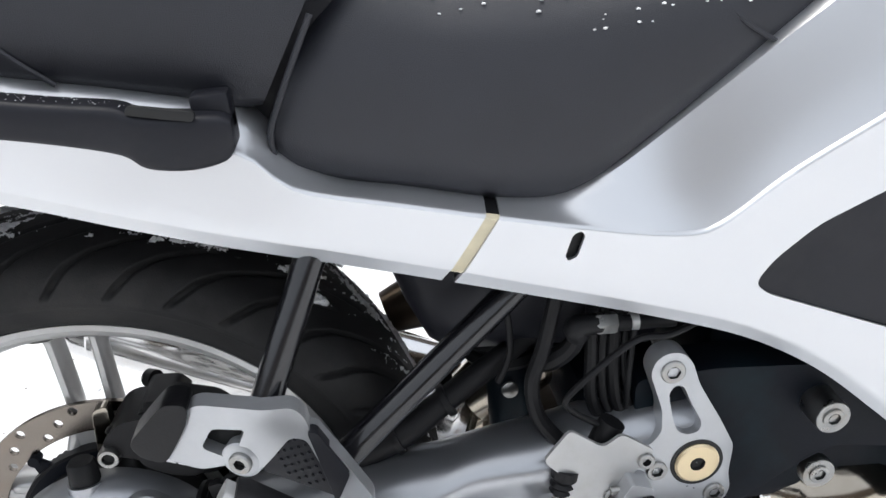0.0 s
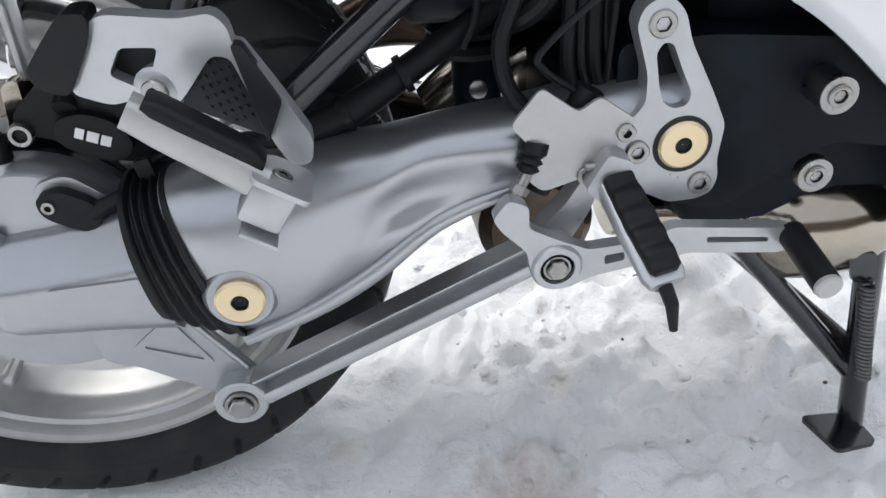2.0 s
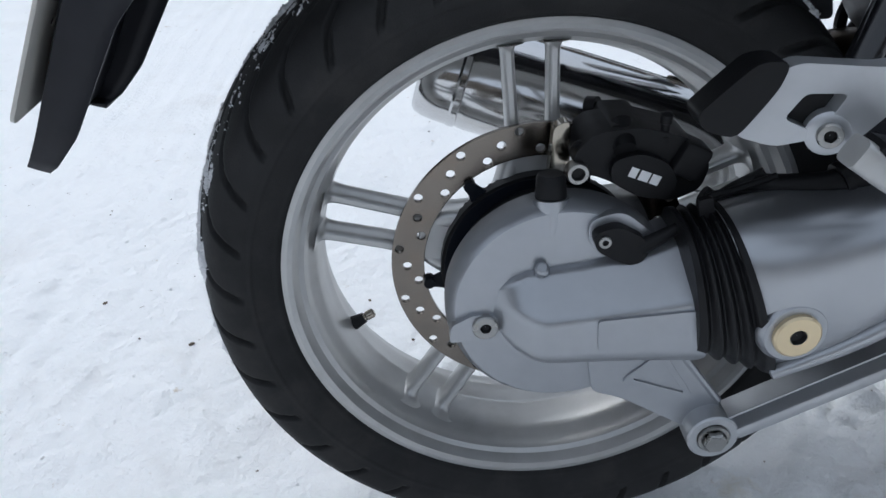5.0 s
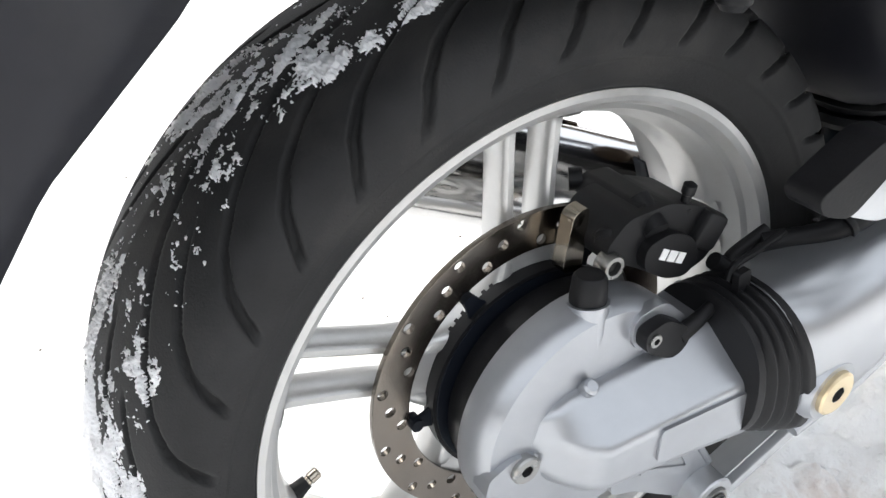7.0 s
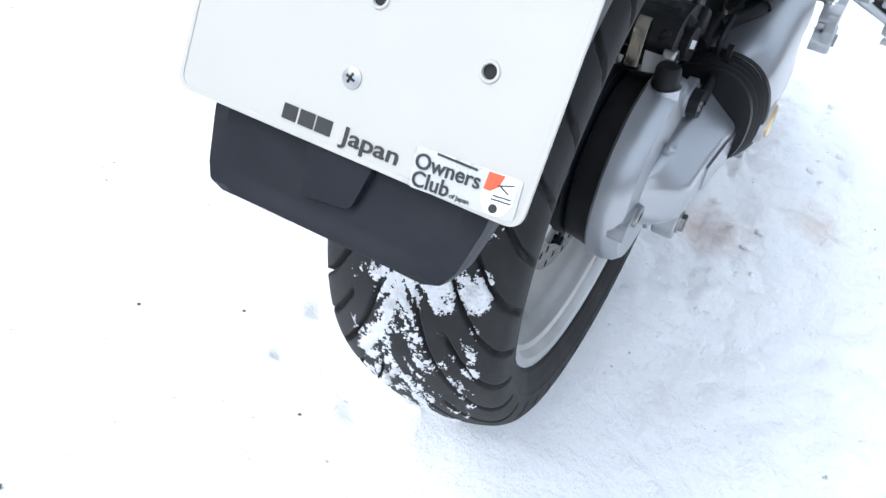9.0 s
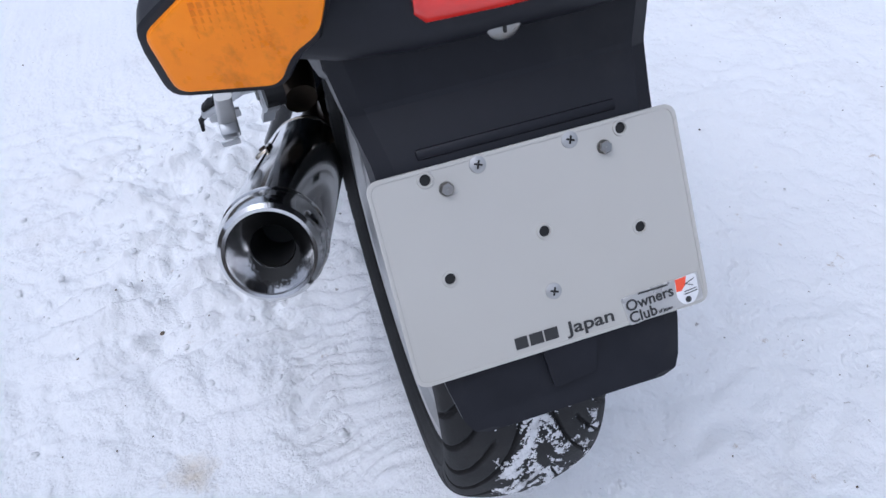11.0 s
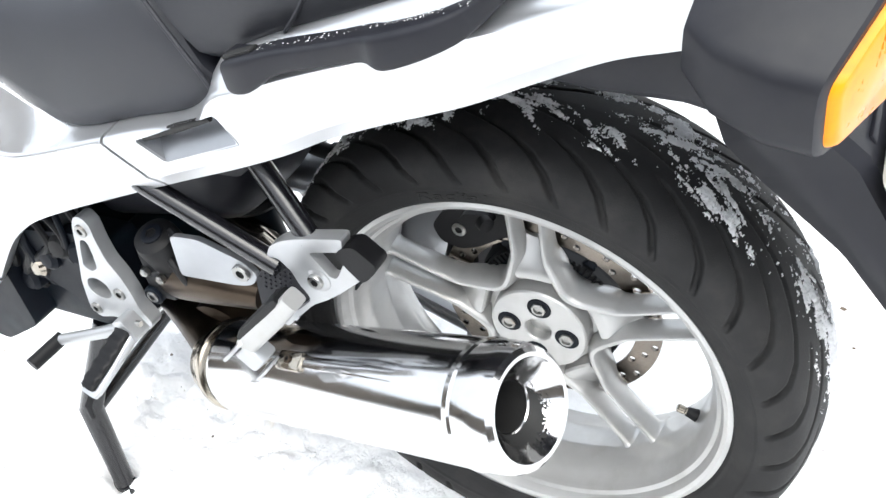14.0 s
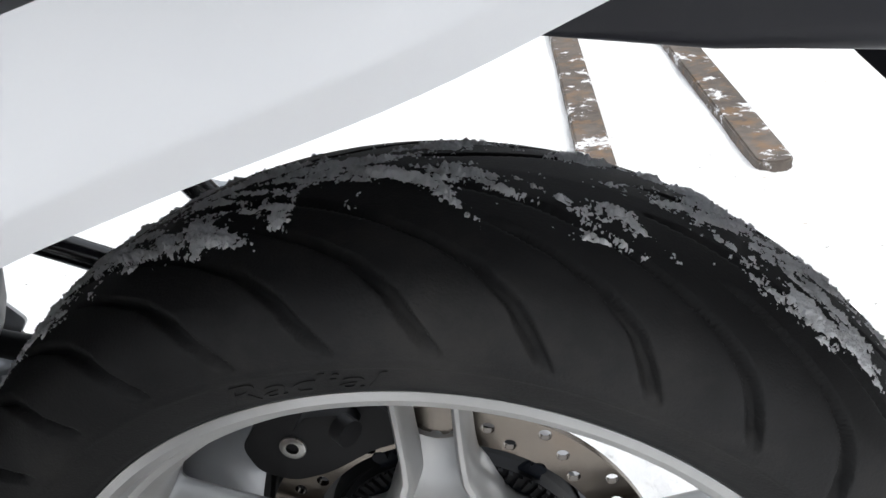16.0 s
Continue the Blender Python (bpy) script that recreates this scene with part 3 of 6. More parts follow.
def snow_mask(theta, s, side, sh):
    """How thickly snow sticks to the tread: ragged patches that follow the grooves."""
    if s > 0.53:
        return -1
    a = theta - sh * 0.35
    x, z, w = math.cos(a) * 0.3, math.sin(a) * 0.3, side * s * 0.15
    n = 0.80 * noise.noise((x * 25, z * 25, w * 32 + 5)) + 0.62 * noise.noise((x * 75, z * 75, w * 80 + 9))
    x, z = math.cos(theta) * 0.3, math.sin(theta) * 0.3
    n += 0.36 * noise.noise((x * 190, z * 190, w * 190)) + 0.36 * noise.noise((x * 470, z * 470, w * 470 + 3)) + 0.30 * noise.noise((x * 950, z * 950, w * 950 + 7))
    edge = smooth01((s - 0.27) / 0.17) * 1.15
    # more of it on the shoulder at the rear of the drive side
    rear = math.exp(-((theta - radians(172)) / radians(48)) ** 2) if side < 0 else 0.0
    return n - edge - (0.16 if side > 0 else 0.24) + 1.22 * rear * math.exp(-((s - 0.43) / 0.075) ** 2)


def build_tyre():
    nt_ = 1440
    fine = []
    # resample the half profile evenly
    for i in range(105):
        f = i / 104
        tgt = f * _len[-1]
        fine.append((np.interp(tgt, _len, TYRE[:, 0]), np.interp(tgt, _len, TYRE[:, 1]), 1 - f))
    row = [(r, y, s, 1) for r, y, s in fine] + [(r, -y, s, -1) for r, y, s in fine[-2::-1]]
    nr = len(row)
    verts = np.zeros((nt_, nr, 3))
    norm = []
    for j, (r, y, s, sd) in enumerate(row):
        a, b = row[max(j - 1, 0)], row[min(j + 1, nr - 1)]
        tr, ty = b[0] - a[0], b[1] - a[1]
        ln = math.hypot(tr, ty) or 1
        norm.append((-ty / ln, tr / ln))
    turn = []
    for r, y, s, sd in row:
        da, ds = (sweep(s + 0.01) - sweep(s - 0.01)) * 0.3, 0.02 * _len[-1]
        turn.append((sweep(s), ds / math.hypot(da, ds)))
    for i in range(nt_):
        th = 2 * math.pi * i / nt_
        c, sn = math.cos(th), math.sin(th)
        for j, (r, y, s, sd) in enumerate(row):
            g = groove_depth(th, s, sd, *turn[j])
            nrm = norm[j]
            rr, yy = r - nrm[0] * g, y - nrm[1] * g
            verts[i, j] = (rr * c, yy, rr * sn)
    faces = [(i * nr + j, i * nr + j + 1, ((i + 1) % nt_) * nr + j + 1, ((i + 1) % nt_) * nr + j) for i in range(nt_) for j in range(nr - 1)]
    me = bpy.data.meshes.new("tyre")
    me.from_pydata(verts.reshape(-1, 3).tolist(), [], faces)
    me.polygons.foreach_set("use_smooth", [True] * len(faces))
    me.materials.append(RUBBER)
    ty_ob = new("tyre", me)
    ty_ob.parent = wheel
    ty_ob["label"] = "black grooved radial tyre"
    # crusts of snow, on a finer grid over the crown
    ns, nw = 3400, 164
    cols = []
    for j in range(nw + 1):
        f = (j / nw * 2 - 1) * 0.52
        sd, s = (1 if f >= 0 else -1), abs(f)
        tgt = (1 - s) * _len[-1]
        r, y = np.interp(tgt, _len, TYRE[:, 0]), np.interp(tgt, _len, TYRE[:, 1])
        k = min(range(nr), key=lambda q: abs(row[q][2] * row[q][3] - f))
        da, ds = (sweep(s + 0.01) - sweep(s - 0.01)) * 0.3, 0.02 * _len[-1]
        cols.append((r, y * sd, s, sd, norm[k], sweep(s), ds / math.hypot(da, ds)))
    cover = np.zeros((ns, nw + 1))
    for i in range(ns):
        th = 2 * math.pi * i / ns
        for j, (r, y, s, sd, nm, sh, sl) in enumerate(cols):
            m = snow_mask(th, s, sd, sh)
            if m > 0:
                m -= (max(0, groove_depth(th, s, sd, sh, sl)) / 0.0058) * 1.1
            cover[i, j] = m
    out, ids, sf = [], {}, []

    def vid(i, j):
        i %= ns
        if (i, j) not in ids:
            r, y, s, sd, nm, sh, sl = cols[j]
            th = 2 * math.pi * i / ns
            hgt = min(0.0034, max(-0.002, cover[i, j] * 0.0050)) + 0.0007 * noise.noise((math.cos(th) * 260, math.sin(th) * 260, y * 860))
            rr, yy = r + nm[0] * hgt, y + nm[1] * hgt
            ids[(i, j)] = len(out)
            out.append((rr * math.cos(th), yy, rr * math.sin(th)))
        return ids[(i, j)]

    for i in range(ns):
        for j in range(nw):
            q = [(i, j), (i, j + 1), (i + 1, j + 1), (i + 1, j)]
            if max(cover[v % ns, w] for v, w in q) > 0:
                sf.append([vid(*v) for v in q])
    sm = bpy.data.meshes.new("snow_crust")
    sm.from_pydata(out, [], sf)
    sm.polygons.foreach_set("use_smooth", [True] * len(sf))
    sm.materials.append(SNOWCRUST)
    so = new("snow_crust", sm)
    so.parent = wheel
    so["label"] = "patches of frozen snow stuck to the tread"
    so["kind"] = "stuff"
    # raised script on the sidewall
    cu = bpy.data.curves.new("lettering", "FONT")
    cu.body, cu.size, cu.extrude, cu.shear = "Radial", 0.0205, 0.0004, 0.4
    tmp = bpy.data.objects.new("lettering", cu)
    scene.collection.objects.link(tmp)
    lm = bpy.data.meshes.new_from_object(tmp.evaluated_get(bpy.context.evaluated_depsgraph_get()))
    bpy.data.objects.remove(tmp)
    wide = max(v.co.x for v in lm.vertices)
    for v in lm.vertices:
        th = radians(72.5) + radians(19.5) * v.co.x / wide
        r = 0.2395 + v.co.y * 0.95
        y = float(np.interp(r, TYRE[:55, 0], TYRE[:55, 1])) + 0.0003 + v.co.z
        v.co = (r * math.cos(th), y, r * math.sin(th))
    lm.materials.clear()
    lm.materials.append(RUBBER)
    lo = new("lettering", lm)
    lo.parent = wheel


SNOWCRUST = mat("frozen_snow_crust", (0.82, 0.82, 0.83), 0.7, 0, 0.08, 60, 0.6, 500, dirt=(0.24, 0.23, 0.22), dirt_scale=32, dirt_amount=0.7)
build_tyre()

# ---- brake disc ----
def build_disc():
    holes = []
    for k in range(45):
        a = radians(8 * k)
        r = (0.1295, 0.1215, 0.1125)[k % 3]
        holes.append(circle(r * math.cos(a), r * math.sin(a), 0.0042, 10))
    bm = slab(circle(0, 0, 0.1360, 96), -0.0395, -0.0345, holes + [circle(0, 0, 0.1060, 72)], bevel=0.0005)
    d = part("brake_disc", bm, DISC, wheel, "drilled steel brake disc with brown tint")
    car = slab(circle(0, 0, 0.088, 60), -0.0480, -0.0400, [circle(0, 0, 0.070, 48)], bevel=0.001)
    for k in range(6):
        a = radians(60 * k + 5)
        ca, sa = math.cos(a), math.sin(a)
        arm = [(0.080, -0.012), (0.098, -0.006), (0.106, -0.005), (0.108, 0.0), (0.106, 0.005), (0.098, 0.006), (0.080, 0.012)]
        slab([(p[0] * ca - p[1] * sa, p[0] * sa + p[1] * ca) for p in arm], -0.0440, -0.0400, bevel=0.001, bm=car)
        lathe([(0.0052, -0.046), (0.0052, -0.0345)], (0.103 * ca, 0, 0.103 * sa), (0, 1, 0), 16, car)
    part("disc_carrier", car, DARKCAST, d)
    teeth = lathe([(0.091, -0.047), (0.091, -0.036), (0.081, -0.036), (0.081, -0.047)], segs=60, closed=True)
    for k in range(80):
        a = radians(4.5 * k)
        box(0.086 * math.cos(a), -0.0345, 0.086 * math.sin(a), 0.009, 0.003, 0.0030, 0, teeth, Matrix.Rotation(-a, 4, "Y"))
    part("sensor_ring", teeth, HOSE, d)


build_disc()

# ---- final drive ----
def build_drive():
    bm = lathe([(0.096, -0.076), (0.0995, -0.079), (0.100, -0.092), (0.097, -0.103), (0.092, -0.109), (0.060, -0.1115), (0.020, -0.1125), (0.001, -0.1125)],
               (0.009, 0, -0.007), segs=72, caps=False)
    # bevel-gear tunnel that runs forward into the bellows: sloping top, crease, flat outer face
    secs = []
    tunnel = ((-0.056, 0.010, -0.108, -0.004, -0.108, -0.014, -0.022), (-0.044, 0.022, -0.116, 0.002, -0.117, -0.024, -0.036), (-0.034, 0.031, -0.130, 0.004, -0.131, -0.029, -0.043),
              (-0.022, 0.036, -0.143, 0.005, -0.143, -0.031, -0.047), (-0.010, 0.037, -0.149, 0.006, -0.149, -0.031, -0.049), (0.03, 0.040, -0.152, 0.010, -0.152, -0.031, -0.050),
              (0.07, 0.046, -0.155, 0.015, -0.155, -0.032, -0.051), (0.118, 0.058, -0.160, 0.022, -0.160, -0.033, -0.053))
    for x, z_top, y_cr, z_cr, y_lo, z_lo, z_bot in tunnel:
        ring = rounded([(-0.070, z_top), (-0.106, z_top), (-0.118 if y_cr < -0.12 else y_cr + 0.004, z_top - 0.001), (y_cr, z_cr), (y_lo, z_lo), (y_lo + 0.020, z_bot), (-0.100, z_bot), (-0.070, z_bot)], 0.007, 4)
        secs.append([(x, y, z) for y, z in ring])
    join(bm, loft(secs))
    # low relief panel on the outer face
    tilt = Matrix.Translation((0.030, -0.1522, 0)) @ Matrix.Rotation(radians(-5.0), 4, "Z")
    slab(rounded([(0.0, -0.022), (0.086, -0.024), (0.086, 0.014), (0.0, 0.008)], 0.004), -0.0020, 0.02, bevel=0.0014, bm=bm, frame_m=tilt)
    # arm down to the torque link
    slab(rounded([(0.100, -0.046), (0.128, -0.090), (0.153, -0.128), (0.163, -0.146), (0.160, -0.164), (0.140, -0.170), (0.118, -0.148), (0.060, -0.108), (0.034, -0.098), (0.030, -0.06), (0.05, -0.04)], 0.008),
         -0.1135, -0.098, bevel=0.003, bm=bm)
    d = part("final_drive", bm, SILVER, bike, "silver-painted cast final-drive housing", 40)
    rib = slab(rounded([(0.097, -0.058), (0.126, -0.112), (0.121, -0.119), (0.062, -0.090), (0.064, -0.084)], 0.004),
               -0.1155, -0.112, [rounded([(0.095, -0.066), (0.119, -0.109), (0.070, -0.087)], 0.004)], bevel=0.0012)
    part("rib", rib, SILVER, d)
    edge = tube([(0.102, -0.1125, -0.046), (0.130, -0.1125, -0.090), (0.152, -0.1125, -0.124)], 0.0035, 8)
    part("edge_bead", edge, SILVER, d)
    # small lug on top of the tunnel
    part("lug", lathe([(0.0065, -0.004), (0.006, 0.004), (0.004, 0.006)], (-0.009, -0.117, 0.038), (0, -0.6, 0.8), 14), SILVER, d)
    # vent boss with black cap
    part("vent_boss", tube([(0.004, -0.106, 0.030), (0.002, -0.100, 0.060), (0.003, -0.094, 0.092)], [0.004, 0.011, 0.015], 18), SILVER, d)
    part("vent_cap", lathe([(0.0125, 0), (0.0130, 0.004), (0.0120, 0.020), (0.0100, 0.023), (0.002, 0.0235)], (0.003, -0.0935, 0.090), (0.04, 0.05, 1), 20), HOSE, d, "black rubber cap")
    # drain plug with its flat boss
    boss = slab(rounded([(-0.090, -0.028), (-0.087, -0.011), (-0.068, -0.002), (-0.050, -0.004), (-0.026, -0.028)], 0.004), -0.1145, -0.098, bevel=0.0025)
    part("plug_boss", boss, SILVER, d)
    screw("oil_plug", (-0.058, -0.1145, -0.014), (0, -1, 0), 0.0115, d, STEEL, 0.004, 0.42)
    # dark seal ring behind
    part("seal_ring", lathe([(0.086, -0.0495), (0.0895, -0.051), (0.0915, -0.064), (0.0945, -0.078), (0.088, -0.079)], (0.009, 0, -0.007), segs=64, closed=True), BOOT, d)
    # speed sensor
    sb = slab(rounded([(0.030, 0.078), (0.058, 0.084), (0.086, 0.058), (0.078, 0.040), (0.052, 0.038), (0.030, 0.055)], 0.010), -0.1135, -0.104, bevel=0.002)
    part("sensor_recess", sb, SILVER, d)
    s = slab(rounded([(0.032, 0.071), (0.052, 0.076), (0.074, 0.062), (0.078, 0.047), (0.066, 0.037), (0.052, 0.043), (0.034, 0.055)], 0.007), -0.124, -0.110, bevel=0.003)
    tube([(0.070, -0.119, 0.052), (0.086, -0.120, 0.060), (0.104, -0.118, 0.068)], [0.007, 0.006, 0.0045], 12, bm=s)
    so = part("speed_sensor", s, HOSE, d, "black plastic speed sensor")
    screw("sensor_screw", (0.041, -0.124, 0.063), (0, -1, 0), 0.0052, so, STEEL, 0.002, 0.5)
    hexbolt("link_bolt", (0.143, -0.1335, -0.151), (0, -1, 0), 0.0115, d, STEEL, 0.008, 1.3)
    return d


drive = build_drive()

# ---- bellows between drive and swingarm ----
def build_boot():
    secs = []
    n = 44
    for i in range(n + 1):
        t = i / n
        top = V((0.098 + 0.036 * t, 0, 0.078 + 0.006 * t))
        bot = V((0.112 + 0.067 * t, 0, -0.046 - 0.024 * t))
        mid = (top + bot) / 2
        fold = 0.0045 * (1 - math.cos(2 * math.pi * t * 5)) / 2 if 0.12 < t < 0.88 else 0.004
        half = (top - bot).length / 2 - 0.004 + fold
        up = (top - bot).normalized()
        hy = 0.048 + 0.004 * t + fold
        yc = -0.118 - 0.008 * t
        ring = []
        for k in range(40):
            a = 2 * math.pi * k / 40
            c, s = math.cos(a), math.sin(a)
            ring.append(mid + V((0, yc + hy * math.copysign(abs(c) ** 0.85, c), 0)) + up * half * math.copysign(abs(s) ** 0.85, s))
        secs.append(ring)
    part("drive_bellows", loft(secs), BOOT, bike, "ribbed black rubber bellows")


build_boot()

# ---- swingarm ----
def build_swingarm():
    rows = [(0.148, 0.010, 0.072, -0.126, 0.050), (0.170, 0.016, 0.072, -0.128, 0.054), (0.205, 0.026, 0.068, -0.131, 0.052), (0.250, 0.038, 0.061, -0.136, 0.046),
            (0.300, 0.056, 0.047, -0.140, 0.040), (0.350, 0.072, 0.037, -0.139, 0.038), (0.400, 0.081, 0.031, -0.136, 0.038), (0.460, 0.086, 0.036, -0.132, 0.036), (0.530, 0.088, 0.040, -0.13, 0.034)]
    secs = []
    for x, zc, hz, yc, hy in spline(rows, 5):
        ring = []
        for k in range(44):
            a = 2 * math.pi * k / 44
            c, s = math.cos(a), math.sin(a)
            y = yc + hy * math.copysign(abs(c) ** 0.85, c)
            z = zc + hz * math.copysign(abs(s) ** 0.8, s)
            # shallow waist on the outer face
            if c < 0:
                y += 0.017 * math.exp(-((x - 0.315 + 0.6 * (z - zc)) / 0.045) ** 2) * math.exp(-((z - zc + 0.004) / 0.020) ** 2)
                y -= 0.004 * math.exp(-((x - 0.27 - 1.2 * (z - zc)) / 0.020) ** 2)
            ring.append((x - 0.29 * (z - zc) * max(0.0, 1 - (x - 0.14) / 0.10), y, z))
        secs.append(ring)
    sw = part("swingarm", loft(secs), SWING, bike, "silver-painted cast swingarm", 40)
    # flange along the lower edge
    part("lower_flange", tube([(0.170, -0.166, -0.052), (0.230, -0.166, -0.028), (0.280, -0.166, 0.0), (0.330, -0.164, 0.034), (0.390, -0.162, 0.054)], [0.006, 0.009, 0.0095, 0.008, 0.006], 12), SWING, sw)
    boss = lathe([(0.030, 0.0), (0.0285, 0.018), (0.0245, 0.0235), (0.019, 0.0235)], (0.177, -0.160, -0.001), (0, -1, 0), 40)
    part("pivot_boss", boss, SILVER, sw)
    screw("pivot_plug", (0.177, -0.1835, -0.001), (0, -1, 0), 0.0190, sw, GOLD, 0.0050, 0.36, label="gold anodised pivot plug")
    # torque link
    d = V((0.425, 0, -0.030)) - V((0.143, 0, -0.151))
    ux, uz = d.x / d.length, d.z / d.length
    nx, nz = -uz, ux
    L = d.length
    a = (0.143, -0.151)

    def q(s, o):
        return (a[0] + ux * s + nx * o, a[1] + uz * s + nz * o)

    bar = slab([q(0.0, 0.010), q(0.02, 0.0125), q(L, 0.0125), q(L, -0.0125), q(0.02, -0.0125), q(0.0, -0.010)], -0.117, -0.110, bevel=0.002)
    for o0, o1, y in ((-0.0140, -0.0005, -0.1335), (0.0112, 0.0140, -0.1300)):
        slab([q(0.02, o1), q(L, o1), q(L, o0), q(0.02, o0)], y, -0.106, bevel=0.0035 if o1 < 0 else 0.001, bm=bar)
    lathe([(0.0225, 0.106), (0.0240, 0.108), (0.0240, 0.131), (0.0225, 0.1325), (0.016, 0.1325), (0.0155, 0.131), (0.001, 0.131)], (0.143, 0, -0.151), (0, -1, 0), 36, bar)
    part("torque_link", bar, ALU, bike, "I-section aluminium torque link")
    return sw


build_swingarm()

# ---- rear caliper ----
def build_caliper():
    bm = slab(rounded([(0.022, 0.122), (0.040, 0.140), (0.078, 0.142), (0.118, 0.128), (0.136, 0.104), (0.128, 0.082), (0.104, 0.074), (0.078, 0.082), (0.045, 0.102), (0.026, 0.108)], 0.008), -0.086, -0.033, bevel=0.006)
    slab(rounded([(0.052, 0.118), (0.075, 0.124), (0.100, 0.112), (0.108, 0.092), (0.098, 0.080), (0.076, 0.084), (0.052, 0.100)], 0.012), -0.094, -0.08, bevel=0.005, bm=bm)
    # bridge over the disc, slider sleeves, bleed nipple
    slab(rounded([(0.048, 0.128), (0.056, 0.143), (0.082, 0.141), (0.092, 0.128)], 0.005), -0.078, -0.018, bevel=0.004, bm=bm)
    lathe([(0.0085, -0.010), (0.0100, -0.006), (0.0080, 0.0), (0.0100, 0.005), (0.0080, 0.010), (0.0100, 0.016), (0.0095, 0.024)], (0.036, -0.072, 0.124), (0.6, 0.55, 0.25), 18, bm)
    tube([(0.058, -0.016, 0.136), (0.050, -0.010, 0.135)], 0.009, 14, smooth=False, bm=bm)
    tube([(0.064, -0.090, 0.126), (0.066, -0.066, 0.140)], 0.009, 14, smooth=False, bm=bm)
    lathe([(0.0060, 0.0), (0.0060, 0.006), (0.0036, 0.008), (0.0036, 0.016), (0.0050, 0.017), (0.0050, 0.024), (0.002, 0.026)], (0.097, -0.080, 0.126), (0.05, -0.12, 1), 14, bm)
    box(0.118, -0.080, 0.110, 0.026, 0.030, 0.030, 0.005, bm, Matrix.Rotation(0.5, 4, "Y"))
    c = part("brake_caliper", bm, HOSE, bike, "black brake caliper with white maker's mark")
    # maker's mark as plain bars
    d = Matrix.Translation((0.079, -0.0943, 0.103)) @ Matrix.Rotation(radians(25), 4, "Y")
    for k, w in ((-1, 0.0065), (0, 0.0085), (1, 0.0075)):
        part("mark_bar", box(0, 0, 0, w, 0.0008, 0.0085, 0, None, d @ Matrix.Translation((k * 0.0098, 0, 0))), PALE, c)
    screw("caliper_bolt", (0.026, -0.086, 0.109), (0, -1, 0), 0.0095, c, STEEL, 0.006, 0.6)
    tab = slab(rounded([(0.006, 0.094), (0.012, 0.140), (0.026, 0.144), (0.024, 0.092)], 0.006), -0.062, -0.049, bevel=0.003)
    part("pad_plate", tab, STAINLESS, c)
    part("banjo", tube([(0.128, -0.092, 0.082), (0.140, -0.096, 0.074), (0.150, -0.094, 0.082), (0.176, -0.098, 0.098)], [0.007, 0.008, 0.006, 0.005], 12), HOSE, c)
    part("sensor_cable", tube([(0.104, -0.118, 0.068), (0.116, -0.116, 0.074), (0.126, -0.112, 0.088), (0.150, -0.110, 0.092), (0.18, -0.11, 0.100)], 0.003, 8), HOSE, c)
    strap = slab(rounded([(0.112, 0.094), (0.124, 0.096), (0.128, 0.074), (0.116, 0.070)], 0.003), -0.128, -0.122, bevel=0.001)
    part("cable_tab", strap, HOSE, c)
    screw("caliper_pin", (0.100, -0.033, 0.104), (0, 1, 0), 0.009, c, STEEL, 0.002, 0.5)
    return c


build_caliper()

# ---- seats, panels and tail ----
def table(pairs):
    xs, vs = zip(*sorted(pairs))
    return lambda x: float(np.interp(x, xs, vs))


def smooth_table(pairs):
    pts = spline(sorted(pairs), 6)
    return table([(p[0], p[1]) for p in pts])


LOW = smooth_table([(-0.30, 0.470), (-0.23, 0.460), (-0.196, 0.453), (-0.157, 0.444), (-0.106, 0.424), (-0.046, 0.400), (0.05, 0.371), (0.113, 0.347), (0.18, 0.323), (0.252, 0.300), (0.322, 0.277),
                    (0.408, 0.248), (0.471, 0.226), (0.537, 0.200), (0.584, 0.173), (0.619, 0.146), (0.659, 0.108), (0.699, 0.070), (0.74, 0.045), (0.80, 0.03)])
CREASE = smooth_table([(-0.30, 0.505), (-0.2, 0.488), (-0.1, 0.463), (0.0, 0.438), (0.10, 0.415), (0.17, 0.398), (0.205, 0.388), (0.226, 0.366), (0.246, 0.356), (0.30, 0.341), (0.35, 0.327), (0.446, 0.302), (0.498, 0.293),
                       (0.523, 0.300), (0.565, 0.328), (0.628, 0.361), (0.70, 0.398), (0.80, 0.445)])
UPPER = smooth_table([(-0.30, 0.530), (-0.2, 0.515), (-0.1, 0.488), (0.0, 0.462), (0.067, 0.445), (0.10, 0.437), (0.17, 0.419), (0.205, 0.406), (0.224, 0.380), (0.26, 0.355), (0.30, 0.345), (0.359, 0.329), (0.403, 0.322),
                      (0.431, 0.328), (0.456, 0.341), (0.496, 0.367), (0.535, 0.393), (0.559, 0.409), (0.602, 0.437), (0.65, 0.468), (0.70, 0.50), (0.80, 0.555)])
WIDE = smooth_table([(-0.30, 0.165), (-0.23, 0.180), (-0.1, 0.178), (0.0, 0.179), (0.2, 0.181), (0.3, 0.182), (0.45, 0.184), (0.6, 0.186), (0.8, 0.19)])


